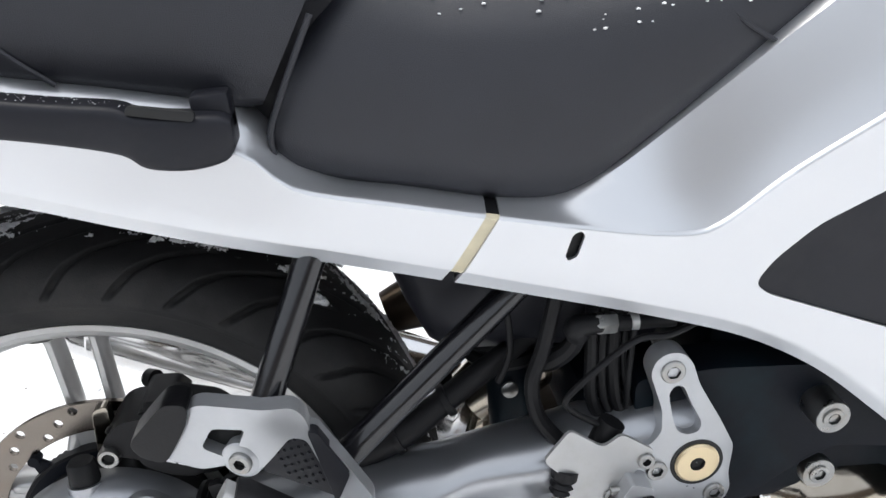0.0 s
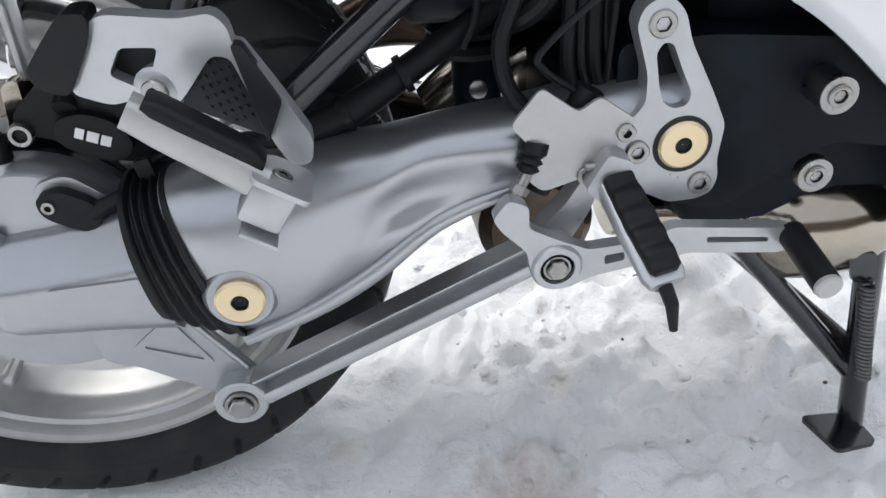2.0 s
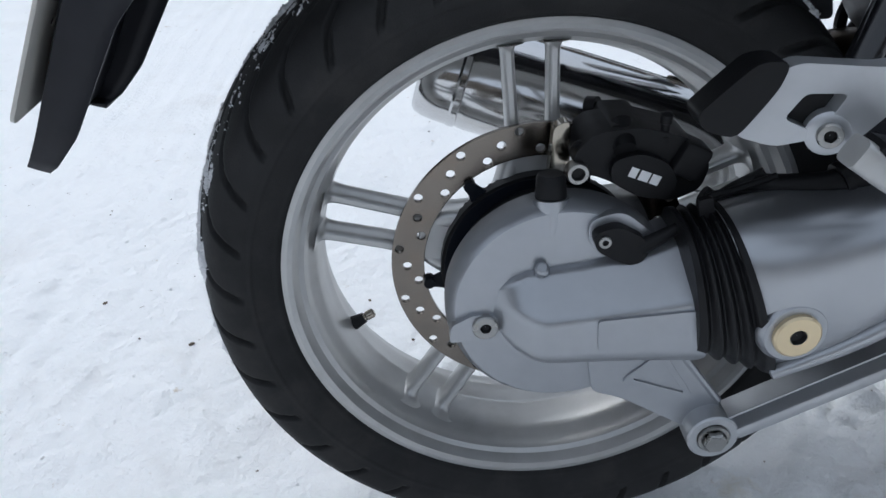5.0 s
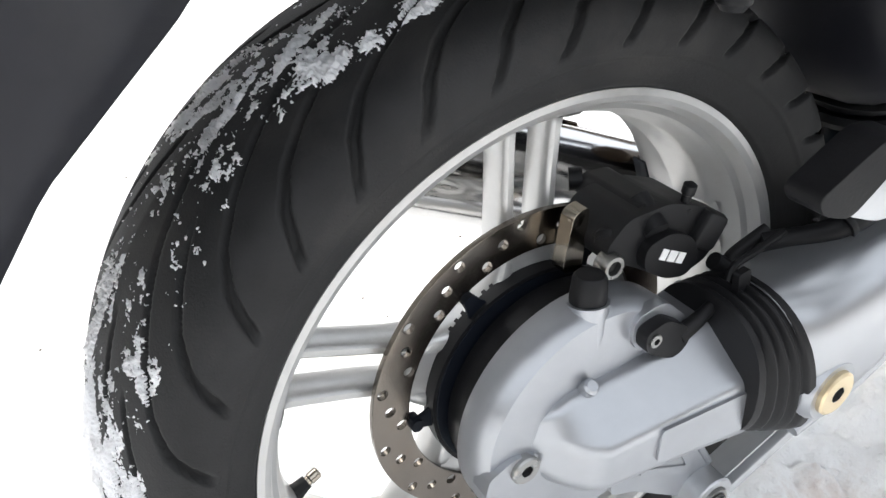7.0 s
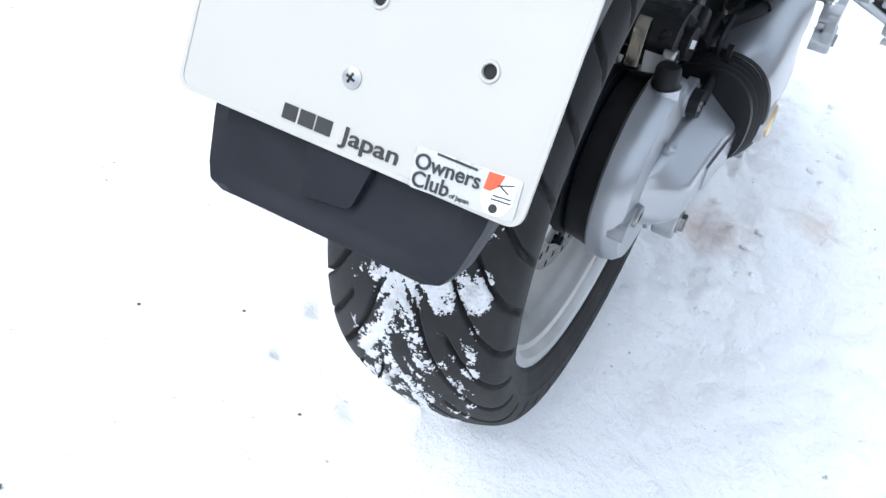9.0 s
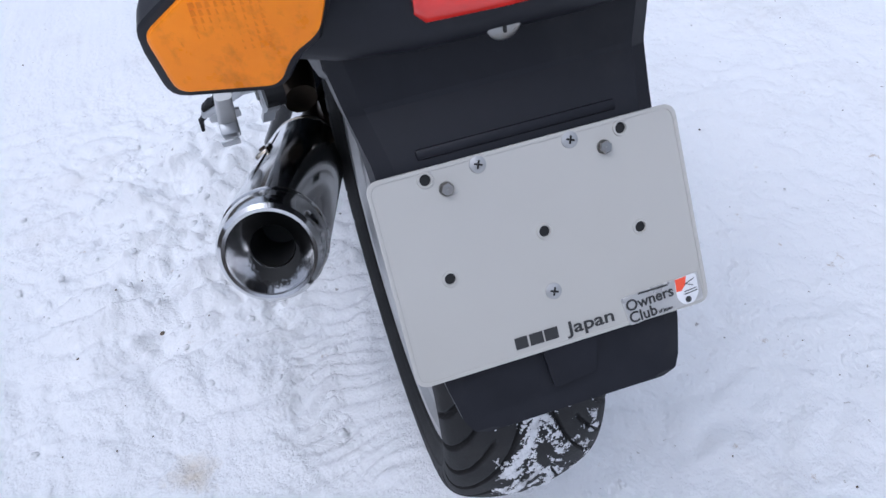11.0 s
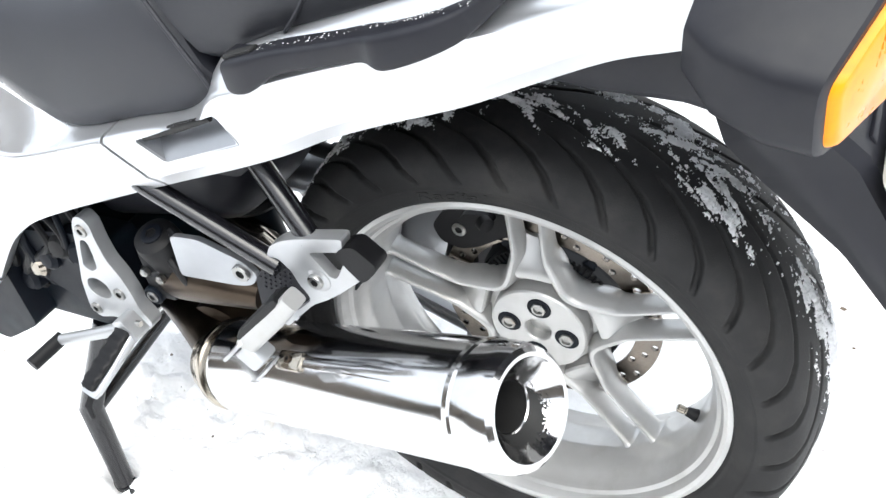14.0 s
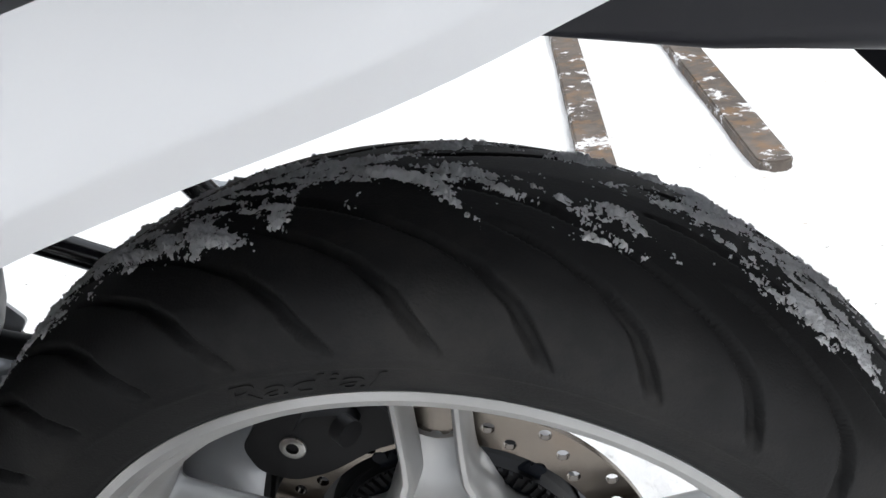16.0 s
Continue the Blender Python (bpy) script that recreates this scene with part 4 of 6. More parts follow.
def panel_row(x, side):
    lo, cr, up, w = LOW(x), CREASE(x), UPPER(x), WIDE(x)
    if side > 0:
        xq = x + 0.028 * math.exp(-((x - 0.19) / 0.09) ** 2)
        cr, up = CREASE(xq), UPPER(xq)
        lo -= 0.002 + 0.001 * smooth01(x / 0.05) + 0.002 * smooth01((x - 0.08) / 0.05)
    pts = [(w - 0.026, lo + 0.006), (w - 0.015, lo + 0.001), (w - 0.0085, lo + 0.0008), (w - 0.0042, lo + 0.0110)]
    for t in (0.2, 0.4, 0.6, 0.8):
        pts.append((w - 0.003 + 0.003 * t, lo + 0.0125 + (cr - lo - 0.0125) * (t - 0.18) / 0.82))
    pts += [(w, cr - 0.002), (w - 0.0012, cr - 0.0002), (w - 0.004, cr + 0.0009)]
    u0 = 0.158
    for t in (0.25, 0.5, 0.75, 1.0):
        pts.append((w - 0.004 + (u0 - w + 0.004) * t, cr + 0.0009 + (up - cr - 0.0009) * t ** 1.2))
    pts += [(u0 - 0.010, up + 0.004), (u0 - 0.03, up + 0.006)]
    return [(x, side * y, z) for y, z in pts]


def side_panels(side, seam_top, seam_low, gap=0.0045):
    """Tail and side panel on one side, parted at a slanting seam."""

    def seam_x(z):
        return seam_low[0] + (seam_top[0] - seam_low[0]) * (z - seam_low[1]) / (seam_top[1] - seam_low[1])

    def rows(x0, x1, n, lead):
        out = []
        for i in range(n + 1):
            t = i / n
            x = x0 + (x1 - x0) * t
            row = []
            for p in panel_row(x, side):
                k = max(0.0, 1 - abs(x - lead) / 0.10)
                row.append((p[0], p[1], p[2], k))
            out.append(row)
        return out

    def warp(x_end, inward, n):
        """Rows from x_end to the slanting seam."""
        secs = []
        for i in range(n + 1):
            t = i / n
            base = panel_row(seam_low[0], side)
            row = []
            for j in range(len(base)):
                z = base[j][2]
                xs = seam_x(max(min(z, seam_top[1]), seam_low[1] - 0.01)) + inward
                x = x_end + (xs - x_end) * t
                row.append(panel_row(x, side)[j])
            secs.append(row)
        return secs

    tail = part("tail_panel", loft(warp(-0.262, -gap, 60), False, False), PAINT, bike, "silver-white painted tail panel", 50)
    front = part("side_panel", loft(warp(0.80, gap, 60), False, False), PAINT, bike, "silver-white painted side panel", 50)
    for ob in (tail, front):
        sol = ob.modifiers.new("thickness", "SOLIDIFY")
        sol.thickness, sol.offset = 0.003, -1 if side < 0 else 1
        sol.use_even_offset = True
    strip = []
    base = panel_row(seam_low[0], side)
    k = gap + 0.0035
    for j in range(3, len(base) - 1):
        xs = seam_x(max(min(base[j][2], seam_top[1]), seam_low[1] - 0.01))
        p0, p1 = panel_row(xs - k, side)[j], panel_row(xs + k, side)[j]
        strip.append([(p0[0], p0[1] - side * 0.0045, p0[2] - 0.001), (p0[0], p0[1] - side * 0.0025, p0[2] - 0.001), (p1[0], p1[1] - side * 0.0025, p1[2] - 0.001), (p1[0], p1[1] - side * 0.0045, p1[2] - 0.001)])
    # ledge part of the strip: the seat's shade is put into its dark colour
    part("seam_strip", loft(strip[7:], False, False), HOSE, tail, "seam strip along the ledge, darkened for the shade below the seat")
    part("seam_strip", loft(strip[:8], False, False), SEALANT if side < 0 else HOSE, tail, "yellowed sealing strip in the seam" if side < 0 else "dark seam between the panels")
    return tail, front


tail_r, side_r = side_panels(-1, (0.361, 0.337), (0.326, 0.278))
tail_l, side_l = side_panels(1, (0.335, 0.340), (0.287, 0.288), 0.0025)

def cut(ob, cutter):
    """Cut a hole through a part."""
    finish(cutter)
    me = bpy.data.meshes.new("cutter")
    cutter.to_mesh(me)
    cutter.free()
    tmp = new("cutter", me)
    tmp.location = ob.location
    md = ob.modifiers.new("hole", "BOOLEAN")
    md.object, md.operation, md.solver = tmp, "DIFFERENCE", "EXACT"
    bpy.context.view_layer.update()
    res = bpy.data.meshes.new_from_object(ob.evaluated_get(bpy.context.evaluated_depsgraph_get()))
    ob.modifiers.clear()
    ob.data = res
    bpy.data.objects.remove(tmp)
    bpy.data.meshes.remove(me)


def crisp(ob):
    """Sharp folds at rims and holes, even shading on the large faces."""
    md = ob.modifiers.new("folds", "EDGE_SPLIT")
    md.split_angle = radians(38)
    md = ob.modifiers.new("even_faces", "WEIGHTED_NORMAL")
    md.weight, md.keep_sharp = 85, True


INTAKE = rounded([(0.546, 0.246), (0.558, 0.263), (0.589, 0.287), (0.636, 0.307), (0.72, 0.335), (0.79, 0.35), (0.79, 0.140), (0.652, 0.193), (0.556, 0.236)], 0.012)
for sd, owner in ((-1, side_r), (1, side_l)):
    cut(owner, slab(INTAKE, sd * 0.20, sd * 0.165, bevel=0))
    part("intake_panel", slab([(p[0], p[1]) for p in INTAKE], sd * 0.1815, sd * 0.172, bevel=0.001), PLASTIC, owner, "dark plastic intake panel")
# long slot in one panel
SLOT = rounded([(0.4130, 0.3040), (0.4190, 0.3060), (0.4215, 0.3020), (0.4155, 0.2860), (0.4090, 0.2840), (0.4070, 0.2880)], 0.003)
cut(side_r, slab(SLOT, -0.20, -0.165, bevel=0))
# dark sheet behind the slot stands in for the shade inside
part("slot_shade", slab(SLOT, -0.1765, -0.1755, bevel=0), DARKHOLE, side_r)
# recessed handle on the other side
GRIP = [(0.289, 0.337), (0.178, 0.374), (0.164, 0.347), (0.262, 0.316)]
cut(tail_l, slab(rounded(GRIP, 0.005), 0.165, 0.20, bevel=0))
gb = bmesh.new()
ga, gbb, gc, gd = [gb.verts.new((p[0], 0.1825, p[1])) for p in [(0.291, 0.338), (0.177, 0.376), (0.1625, 0.346), (0.262, 0.3145)]]
ha, hb2 = [gb.verts.new((p[0], 0.160, p[1])) for p in [(0.282, 0.334), (0.182, 0.368)]]
for f in ((ga, gbb, hb2, ha), (ha, hb2, gc, gd), (ga, ha, gd), (gbb, gc, hb2)):
    gb.faces.new(f)
part("handle_recess", gb, SILVER, tail_l, "recessed silver grip")
# solid dark bar painted as the shade under the grip's upper edge
part("grip_slot_shade", tube([(0.281, 0.1785, 0.3375), (0.235, 0.1785, 0.353), (0.189, 0.1785, 0.3675)], [0.003, 0.0045, 0.003], 10, smooth=False), DARKHOLE, tail_l)

for ob in (tail_r, side_r, tail_l, side_l):
    crisp(ob)


def build_seats():
    # rider's seat
    def sec(x, zb, zt, w):
        pts = []
        prof = [(0.95, 0.0), (1.0, 0.06), (1.02, 0.22), (1.0, 0.50), (0.95, 0.74), (0.82, 0.91), (0.60, 0.985), (0.3, 1.0), (0.0, 0.995)]
        for a, t in prof:
            pts.append((x, -w * a, zb + (zt - zb) * t))
        full = pts + [(p[0], -p[1], p[2]) for p in pts[-2::-1]]
        return full + [(x, 0.08, zb - 0.002), (x, -0.08, zb - 0.002)]

    zb = smooth_table([(0.216, 0.392), (0.222, 0.374), (0.232, 0.364), (0.26, 0.354), (0.31, 0.342), (0.359, 0.328), (0.403, 0.3205), (0.431, 0.326), (0.456, 0.339), (0.496, 0.365), (0.535, 0.391), (0.559, 0.407), (0.602, 0.434), (0.66, 0.472)])
    zt = smooth_table([(0.216, 0.46), (0.24, 0.485), (0.27, 0.487), (0.35, 0.473), (0.45, 0.468), (0.55, 0.475), (0.62, 0.49), (0.66, 0.50)])
    wd = smooth_table([(0.216, 0.154), (0.24, 0.160), (0.35, 0.163), (0.45, 0.158), (0.55, 0.150), (0.66, 0.135)])
    # the rear edge leans forward toward the top
    secs = []
    for i in range(61):
        x = 0.217 + (0.655 - 0.217) * i / 60
        row = sec(x, zb(x), zt(x), wd(x))
        lean = max(0.0, 1 - (x - 0.217) / 0.12)
        secs.append([(p[0] + lean * 0.62 * max(0, p[2] - 0.392) - lean * 0.028 * smooth01(p[1] / 0.14), p[1], p[2]) for p in row])
    s = part("rider_seat", loft(secs), VINYL, bike, "black vinyl rider seat dusted with snow", 45)
    for sd in (-1, 1):
        back = 0.0 if sd < 0 else 0.027
        part("seat_piping", tube([(0.222 - back, sd * 0.158, 0.372), (0.222 - back, sd * 0.163, 0.395), (0.236 - back, sd * 0.164, 0.425), (0.258 - back * 0.9, sd * 0.160, 0.465)], 0.0022, 8), VINYL, s)
        part("seat_stitch", tube([(0.522, sd * 0.142, 0.447), (0.545, sd * 0.153, 0.425), (0.566, sd * 0.153, 0.411)], 0.0018, 6), VINYL, s)
    # passenger's seat
    zb2 = smooth_table([(-0.20, 0.512), (-0.1, 0.487), (0.0, 0.461), (0.067, 0.445), (0.10, 0.4375), (0.171, 0.4195), (0.200, 0.411), (0.216, 0.4105)])
    zt2 = smooth_table([(-0.20, 0.60), (0.0, 0.575), (0.1, 0.56), (0.18, 0.545), (0.216, 0.535)])
    secs = []
    for i in range(41):
        x = -0.20 + 0.4185 * i / 40
        row = sec(x, zb2(x), zt2(x), 0.152 + 0.006 * smooth01((x + 0.2) / 0.3))
        lean = max(0.0, 1 - (0.216 - x) / 0.14)
        secs.append([(p[0] + lean * 0.60 * max(0, p[2] - 0.4105) - lean * 0.028 * smooth01(p[1] / 0.14), p[1], p[2]) for p in row])
    s2 = part("passenger_seat", loft(secs), VINYL, bike, "black vinyl passenger seat", 45)
    for sd in (-1, 1):
        part("seat_stitch", tube([(0.098, sd * 0.1585, 0.440), (0.075, sd * 0.161, 0.462), (0.055, sd * 0.160, 0.488)], 0.0018, 6), VINYL, s2)
    return s


build_seats()


def build_rails():
    for sd in (-1, 1):
        off = 0 if sd < 0 else -0.03
        rows = []
        data = [(0.203, 0.4100, 0.0095, 0.190), (0.196, 0.4080, 0.0160, 0.193), (0.175, 0.4080, 0.0190, 0.195), (0.150, 0.4125, 0.0190, 0.196), (0.136, 0.4205, 0.0165, 0.195), (0.10, 0.4290, 0.0140, 0.194), (0.05, 0.4400, 0.0135, 0.194),
                (0.02, 0.4450, 0.0150, 0.196), (-0.01, 0.4500, 0.0175, 0.198), (-0.05, 0.4620, 0.0165, 0.195), (-0.09, 0.4800, 0.0140, 0.188), (-0.13, 0.5000, 0.011, 0.178)]
        if sd > 0:
            data = [(0.141, 0.4190, 0.0095, 0.190), (0.137, 0.4180, 0.0150, 0.193), (0.118, 0.4225, 0.0170, 0.196), (0.085, 0.4350, 0.0155, 0.195), (0.04, 0.4440, 0.0145, 0.196), (0.005, 0.4515, 0.0150, 0.198),
                    (-0.015, 0.4530, 0.0190, 0.204), (-0.05, 0.4615, 0.0175, 0.198), (-0.075, 0.4710, 0.0155, 0.186), (-0.10, 0.4900, 0.0130, 0.178), (-0.14, 0.5080, 0.010, 0.17)]
        secs = []
        if sd > 0:
            data = [(x, z + 0.0035, hz - 0.0045 * smooth01((0.125 - x) / 0.03), y) for x, z, hz, y in data]
        for x, z, hz, y in spline(data, 4):
            secs.append([(px, sd * py, pz) for px, py, pz in ell(x, y - 0.011, z - 0.005, 0.014, hz * 0.92, 28, 5.0)])
        r = part("grab_rail", loft(secs), PLASTIC, bike, "black plastic grab rail flecked with snow")
        x0, z0 = (0.165, 0.4185) if sd < 0 else (0.120, 0.4310)
        if sd < 0:
            pocket = slab(rounded([(x0 + 0.018, z0 - 0.002), (x0 - 0.020, z0 + 0.007), (x0 - 0.018, z0 + 0.0125), (x0 + 0.020, z0 + 0.004)], 0.003), 0, 0.004, bevel=0.0005)
            bmesh.ops.translate(pocket, verts=pocket.verts, vec=(0, -0.1985, 0))
        else:
            pocket = box(x0 + 0.002, 0.186, z0 + 0.0050, 0.030, 0.011, 0.003, 0.001, None, Matrix.Rotation(radians(14), 4, "Y"))
        # no hollow is cut: a near-black block gives the pocket its shade
        part("grip_pocket_shade", pocket, DARKHOLE, r)
        end = box(x0 + 0.026, sd * 0.172, z0 - 0.003, 0.024, 0.02, 0.026, 0.003) if sd < 0 else box(x0 + 0.018, sd * 0.170, z0 - 0.008, 0.020, 0.02, 0.014, 0.003)
        part("rail_mount", end, PLASTIC, r)


build_rails()


def build_flecks():
    """Small grains of snow lying on the seat and the rails."""
    rnd = random.Random(5)
    spots = []
    for cx, cz, n, sx, sz in ((0.47, 0.475, 26, 0.06, 0.008), (0.53, 0.470, 22, 0.015, 0.010), (0.37, 0.480, 14, 0.03, 0.006)):
        for k in range(n):
            spots.append((cx + rnd.gauss(0, sx), -0.138 + rnd.uniform(-0.012, 0.02), None, rnd.uniform(0.0006, 0.0017)))
    bm = bmesh.new()
    seat = [o for o in bike.children if o.name == "rider_seat"][0]
    tree = BVHTree.FromPolygons([v.co for v in seat.data.vertices], [tuple(p.vertices) for p in seat.data.polygons])
    rails = [o for o in bike.children if o.name.startswith("grab_rail")]

    def grain(p, r):
        own = bmesh.new()
        bmesh.ops.create_icosphere(own, subdivisions=1, radius=r)
        for v in own.verts:
            v.co = V((v.co.x * 1.3, v.co.y * 1.3, v.co.z * 0.7)) * rnd.uniform(0.7, 1.2) + p
        join(bm, own)

    for x, y, _, r in spots:
        hit = tree.ray_cast(V((x, y, 0.7)), V((0, 0, -1)))
        if hit[0]:
            grain(hit[0], r)
    for rail in rails:
        t2 = BVHTree.FromPolygons([v.co for v in rail.data.vertices], [tuple(p.vertices) for p in rail.data.polygons])
        ys = [v.co.y for v in rail.data.vertices]
        ymid = sum(ys) / len(ys)
        for k in range(240):
            x = rnd.uniform(-0.10, 0.15) if k % 3 else rnd.gauss(-0.03, 0.012)
            hit = t2.ray_cast(V((x, ymid + rnd.uniform(-0.008, 0.008), 0.7)), V((0, 0, -1)))
            if hit[0]:
                grain(hit[0], rnd.uniform(0.0002, 0.0006))
    ob = part("snow_flecks", bm, SNOWCRUST, bike, "grains of snow on seat and rails")
    ob["kind"] = "stuff"


build_flecks()



def folds(rows):
    """Straight runs with tight folds at each row."""
    out = [rows[0]]
    for p, q in zip(rows, rows[1:]):
        for t in (0.06, 0.5, 0.94):
            out.append(tuple(u + (v - u) * t for u, v in zip(p, q)))
    return out + [rows[-1]]


def build_tail():
    # closed inner body under the seats, dark
    secs = []
    for x, zc, hz, hy in ((-0.26, 0.485, 0.022, 0.150), (-0.15, 0.470, 0.024, 0.150), (0.0, 0.432, 0.026, 0.148), (0.15, 0.385, 0.036, 0.146), (0.30, 0.335, 0.042, 0.140), (0.42, 0.300, 0.045, 0.130), (0.55, 0.30, 0.07, 0.130), (0.75, 0.30, 0.12, 0.13)):
        secs.append(ell(x, 0, zc, hy, hz, 24, 4))
    part("seat_divider", slab([(0.19, 0.38), (0.25, 0.38), (0.275, 0.47), (0.225, 0.47)], -0.13, 0.13, bevel=0.002), PLASTIC, bike)
    part("inner_tray", loft(secs), PLASTIC, bike, "black plastic inner tray", 45)
    # mudguard and plate carrier: back face leans with the plate
    back = [(-0.262, 0.452, 0.125), (-0.268, 0.410, 0.120), (-0.277, 0.368, 0.112), (-0.306, 0.337, 0.104), (-0.345, 0.262, 0.101), (-0.385, 0.188, 0.092), (-0.399, 0.165, 0.086), (-0.4045, 0.158, 0.081), (-0.4065, 0.155, 0.070)]
    front = [(-0.195, 0.440), (-0.205, 0.395), (-0.216, 0.352), (-0.240, 0.320), (-0.300, 0.262), (-0.355, 0.180), (-0.378, 0.157), (-0.388, 0.151), (-0.3905, 0.1505)]
    secs = []
    for (bx, bz, w), (fx, fz) in zip(folds(back), folds(front)):
        ring = []
        for y, t in ((-w, 1), (-w * 1.0, 0.5), (-w, 0.10), (-w + 0.012, 0.0), (-w * 0.5, 0.0), (0, 0.0), (w * 0.5, 0.0), (w - 0.012, 0.0), (w, 0.10), (w, 0.5), (w, 1)):
            ring.append((bx + (fx - bx) * t, y, bz + (fz - bz) * t))
        secs.append(ring)
    g = part("mudguard", loft(secs, False, False), PLASTIC, bike, "black plastic rear mudguard and plate carrier", 14)
    sol = g.modifiers.new("thickness", "SOLIDIFY")
    sol.thickness, sol.offset = 0.004, 0
    # moulded step on the lower flap
    m = plate_frame()
    part("flap_step", slab(rounded([(-0.020, -0.070), (0.026, -0.070), (0.018, -0.104), (-0.016, -0.108)], 0.004), -0.010, -0.0015, bevel=0.003, frame_m=m), PLASTIC, g)
    part("ledge", box(0, 0, 0, 0.150, 0.005, 0.008, 0.002, None, m @ Matrix.Translation((0, -0.007, 0.085))), PLASTIC, g)
    secs = []
    for x, z0, z1, w in ((-0.074, 0.404, 0.415, 0.120), (-0.080, 0.395, 0.425, 0.127), (-0.13, 0.386, 0.445, 0.132), (-0.19, 0.379, 0.47, 0.132), (-0.228, 0.364, 0.47, 0.126), (-0.262, 0.38, 0.47, 0.122)):
        secs.append(ell(x, 0, (z0 + z1) / 2, w, (z1 - z0) / 2, 28, 6))
    part("undertail", loft(secs), PLASTIC, bike, "black plastic undertail", 45)
    part("panel_knob", lathe([(0.007, 0.05), (0.007, 0.0), (0.009, -0.004), (0.009, -0.012), (0.006, -0.016), (0.001, -0.017)], (0.010, -0.160, 0.318), (0, 0, 1), 18), BOOT, bike)
    # lamp carrier across the tail
    secs = []
    for y, hz, hx in ((-0.135, 0.030, 0.02), (-0.11, 0.036, 0.03), (-0.06, 0.040, 0.036), (0.06, 0.040, 0.036), (0.11, 0.036, 0.03), (0.135, 0.030, 0.02)):
        ring = [(p[1] - 0.270, y, p[2] + 0.447) for p in ell(0, 0, 0, hx, hz, 20, 3.2)]
        secs.append(ring)
    part("lamp_carrier", loft(secs), PLASTIC, bike, "black plastic lamp carrier")
    secs = []
    for y, k in ((-0.062, 0.7), (-0.055, 0.95), (0.0, 1.0), (0.055, 0.95), (0.062, 0.7)):
        secs.append([(p[1] - 0.297, y, p[2] + 0.457) for p in ell(0, 0, 0, 0.018 * k, 0.026 * k, 20, 3.0)])
    part("tail_light", loft(secs), RED, bike, "red tail light lens")
    lock = part("seat_lock", lathe([(0.012, -0.004), (0.012, 0.005), (0.010, 0.006), (0.001, 0.006)], (-0.294, 0.002, 0.418), (-1, 0, -0.2), 22, caps=False), STEEL, bike)
    part("key_slot", box(-0.3002, 0.002, 0.4167, 0.001, 0.0022, 0.009, 0), DARKHOLE, lock)
    # indicators
    face = [(0.215, 0.4160), (0.151, 0.4160), (0.140, 0.435), (0.120, 0.450), (0.098, 0.522), (0.145, 0.522), (0.186, 0.486), (0.223, 0.457)]

    def lean(z, y=0.2):
        return -0.279 - 0.36 * (0.214 - y) - 0.15 * max(0.0, z - 0.440)

    for sd in (-1, 1):
        h_bm = bmesh.new()
        secs = []
        for dx, k, up in ((0.078, 0.62, 0.016), (0.060, 0.86, 0.010), (0.030, 0.985, 0.003), (0.0, 1.0, 0.0), (-0.003, 0.985, 0.0)):
            ring = []
            for y, z in rounded(face, 0.010, 4):
                yy, zz = 0.160 + (y - 0.160) * k + (0.004 if dx > -0.001 else 0.002) * math.copysign(1, y - 0.16), 0.466 + (z - 0.466) * k + up
                ring.append((lean(z, y if dx < 0.02 else 0.2) + dx, sd * yy, zz - (0.003 if z < 0.45 else -0.003)))
            secs.append(ring)
        loft(secs, bm=h_bm)
        h = part("indicator", h_bm, PLASTIC, bike, "black indicator housing with amber lens")
        secs = []
        for dx, k in ((0.002, 0.975), (-0.005, 0.975), (-0.008, 0.95), (-0.009, 0.90)):
            secs.append([(lean(0.466 + (z - 0.466) * k, 0.165 + (y - 0.165) * k) + dx, sd * (0.165 + (y - 0.165) * k), 0.466 + (z - 0.466) * k) for y, z in rounded(face, 0.008, 4)])
        ln = part("lens", loft(secs), AMBER, h, "scuffed amber lens")
        # dimpled patch of the reflector and its fixing screw
        dots = bmesh.new()
        for p in range(9):
            for q in range(7):
                y, z = 0.150 + 0.0048 * p, 0.447 + 0.0048 * q
                if y < 0.20 - 0.9 * max(0, z - 0.466):
                    box(lean(z, y) - 0.0094, sd * y, z, 0.0012, 0.0036, 0.0036, 0, dots)
        part("lens_grid", dots, AMBER_DARK, ln)
        screw("lens_screw", (lean(0.452, 0.198) - 0.0088, sd * 0.198, 0.452), (-1, 0, 0), 0.0032, ln, AMBER_DARK, 0.0006, 0.3)


def plate_frame():
    """Frame of the plate: x across (to +y of the bike), y out of the face toward the rear, z up along the face."""
    top, low = V((-0.316, 0, 0.335)), V((-0.3875, 0, 0.2025))
    up = (top - low).normalized()
    across = V((0, -1, 0))
    out = up.cross(across)
    if out.x > 0:
        out = -out
    c = (top + low) / 2
    return Matrix(((across.x, out.x, up.x, c.x), (across.y, out.y, up.y, c.y), (across.z, out.z, up.z, c.z), (0, 0, 0, 1)))


def text_mesh(name, body, size, m, material, parent, squeeze=1.0):
    cu = bpy.data.curves.new(name, "FONT")
    cu.body, cu.size, cu.extrude, cu.offset = body, size, 0.0002, size * 0.016
    tmp = bpy.data.objects.new(name, cu)
    scene.collection.objects.link(tmp)
    dg = bpy.context.evaluated_depsgraph_get()
    me = bpy.data.meshes.new_from_object(tmp.evaluated_get(dg))
    bpy.data.objects.remove(tmp)
    me.transform(m @ Matrix.Diagonal((squeeze, 1, 1, 1)))
    me.materials.clear()
    me.materials.append(material)
    ob = new(name, me)
    ob.parent = parent
    return ob


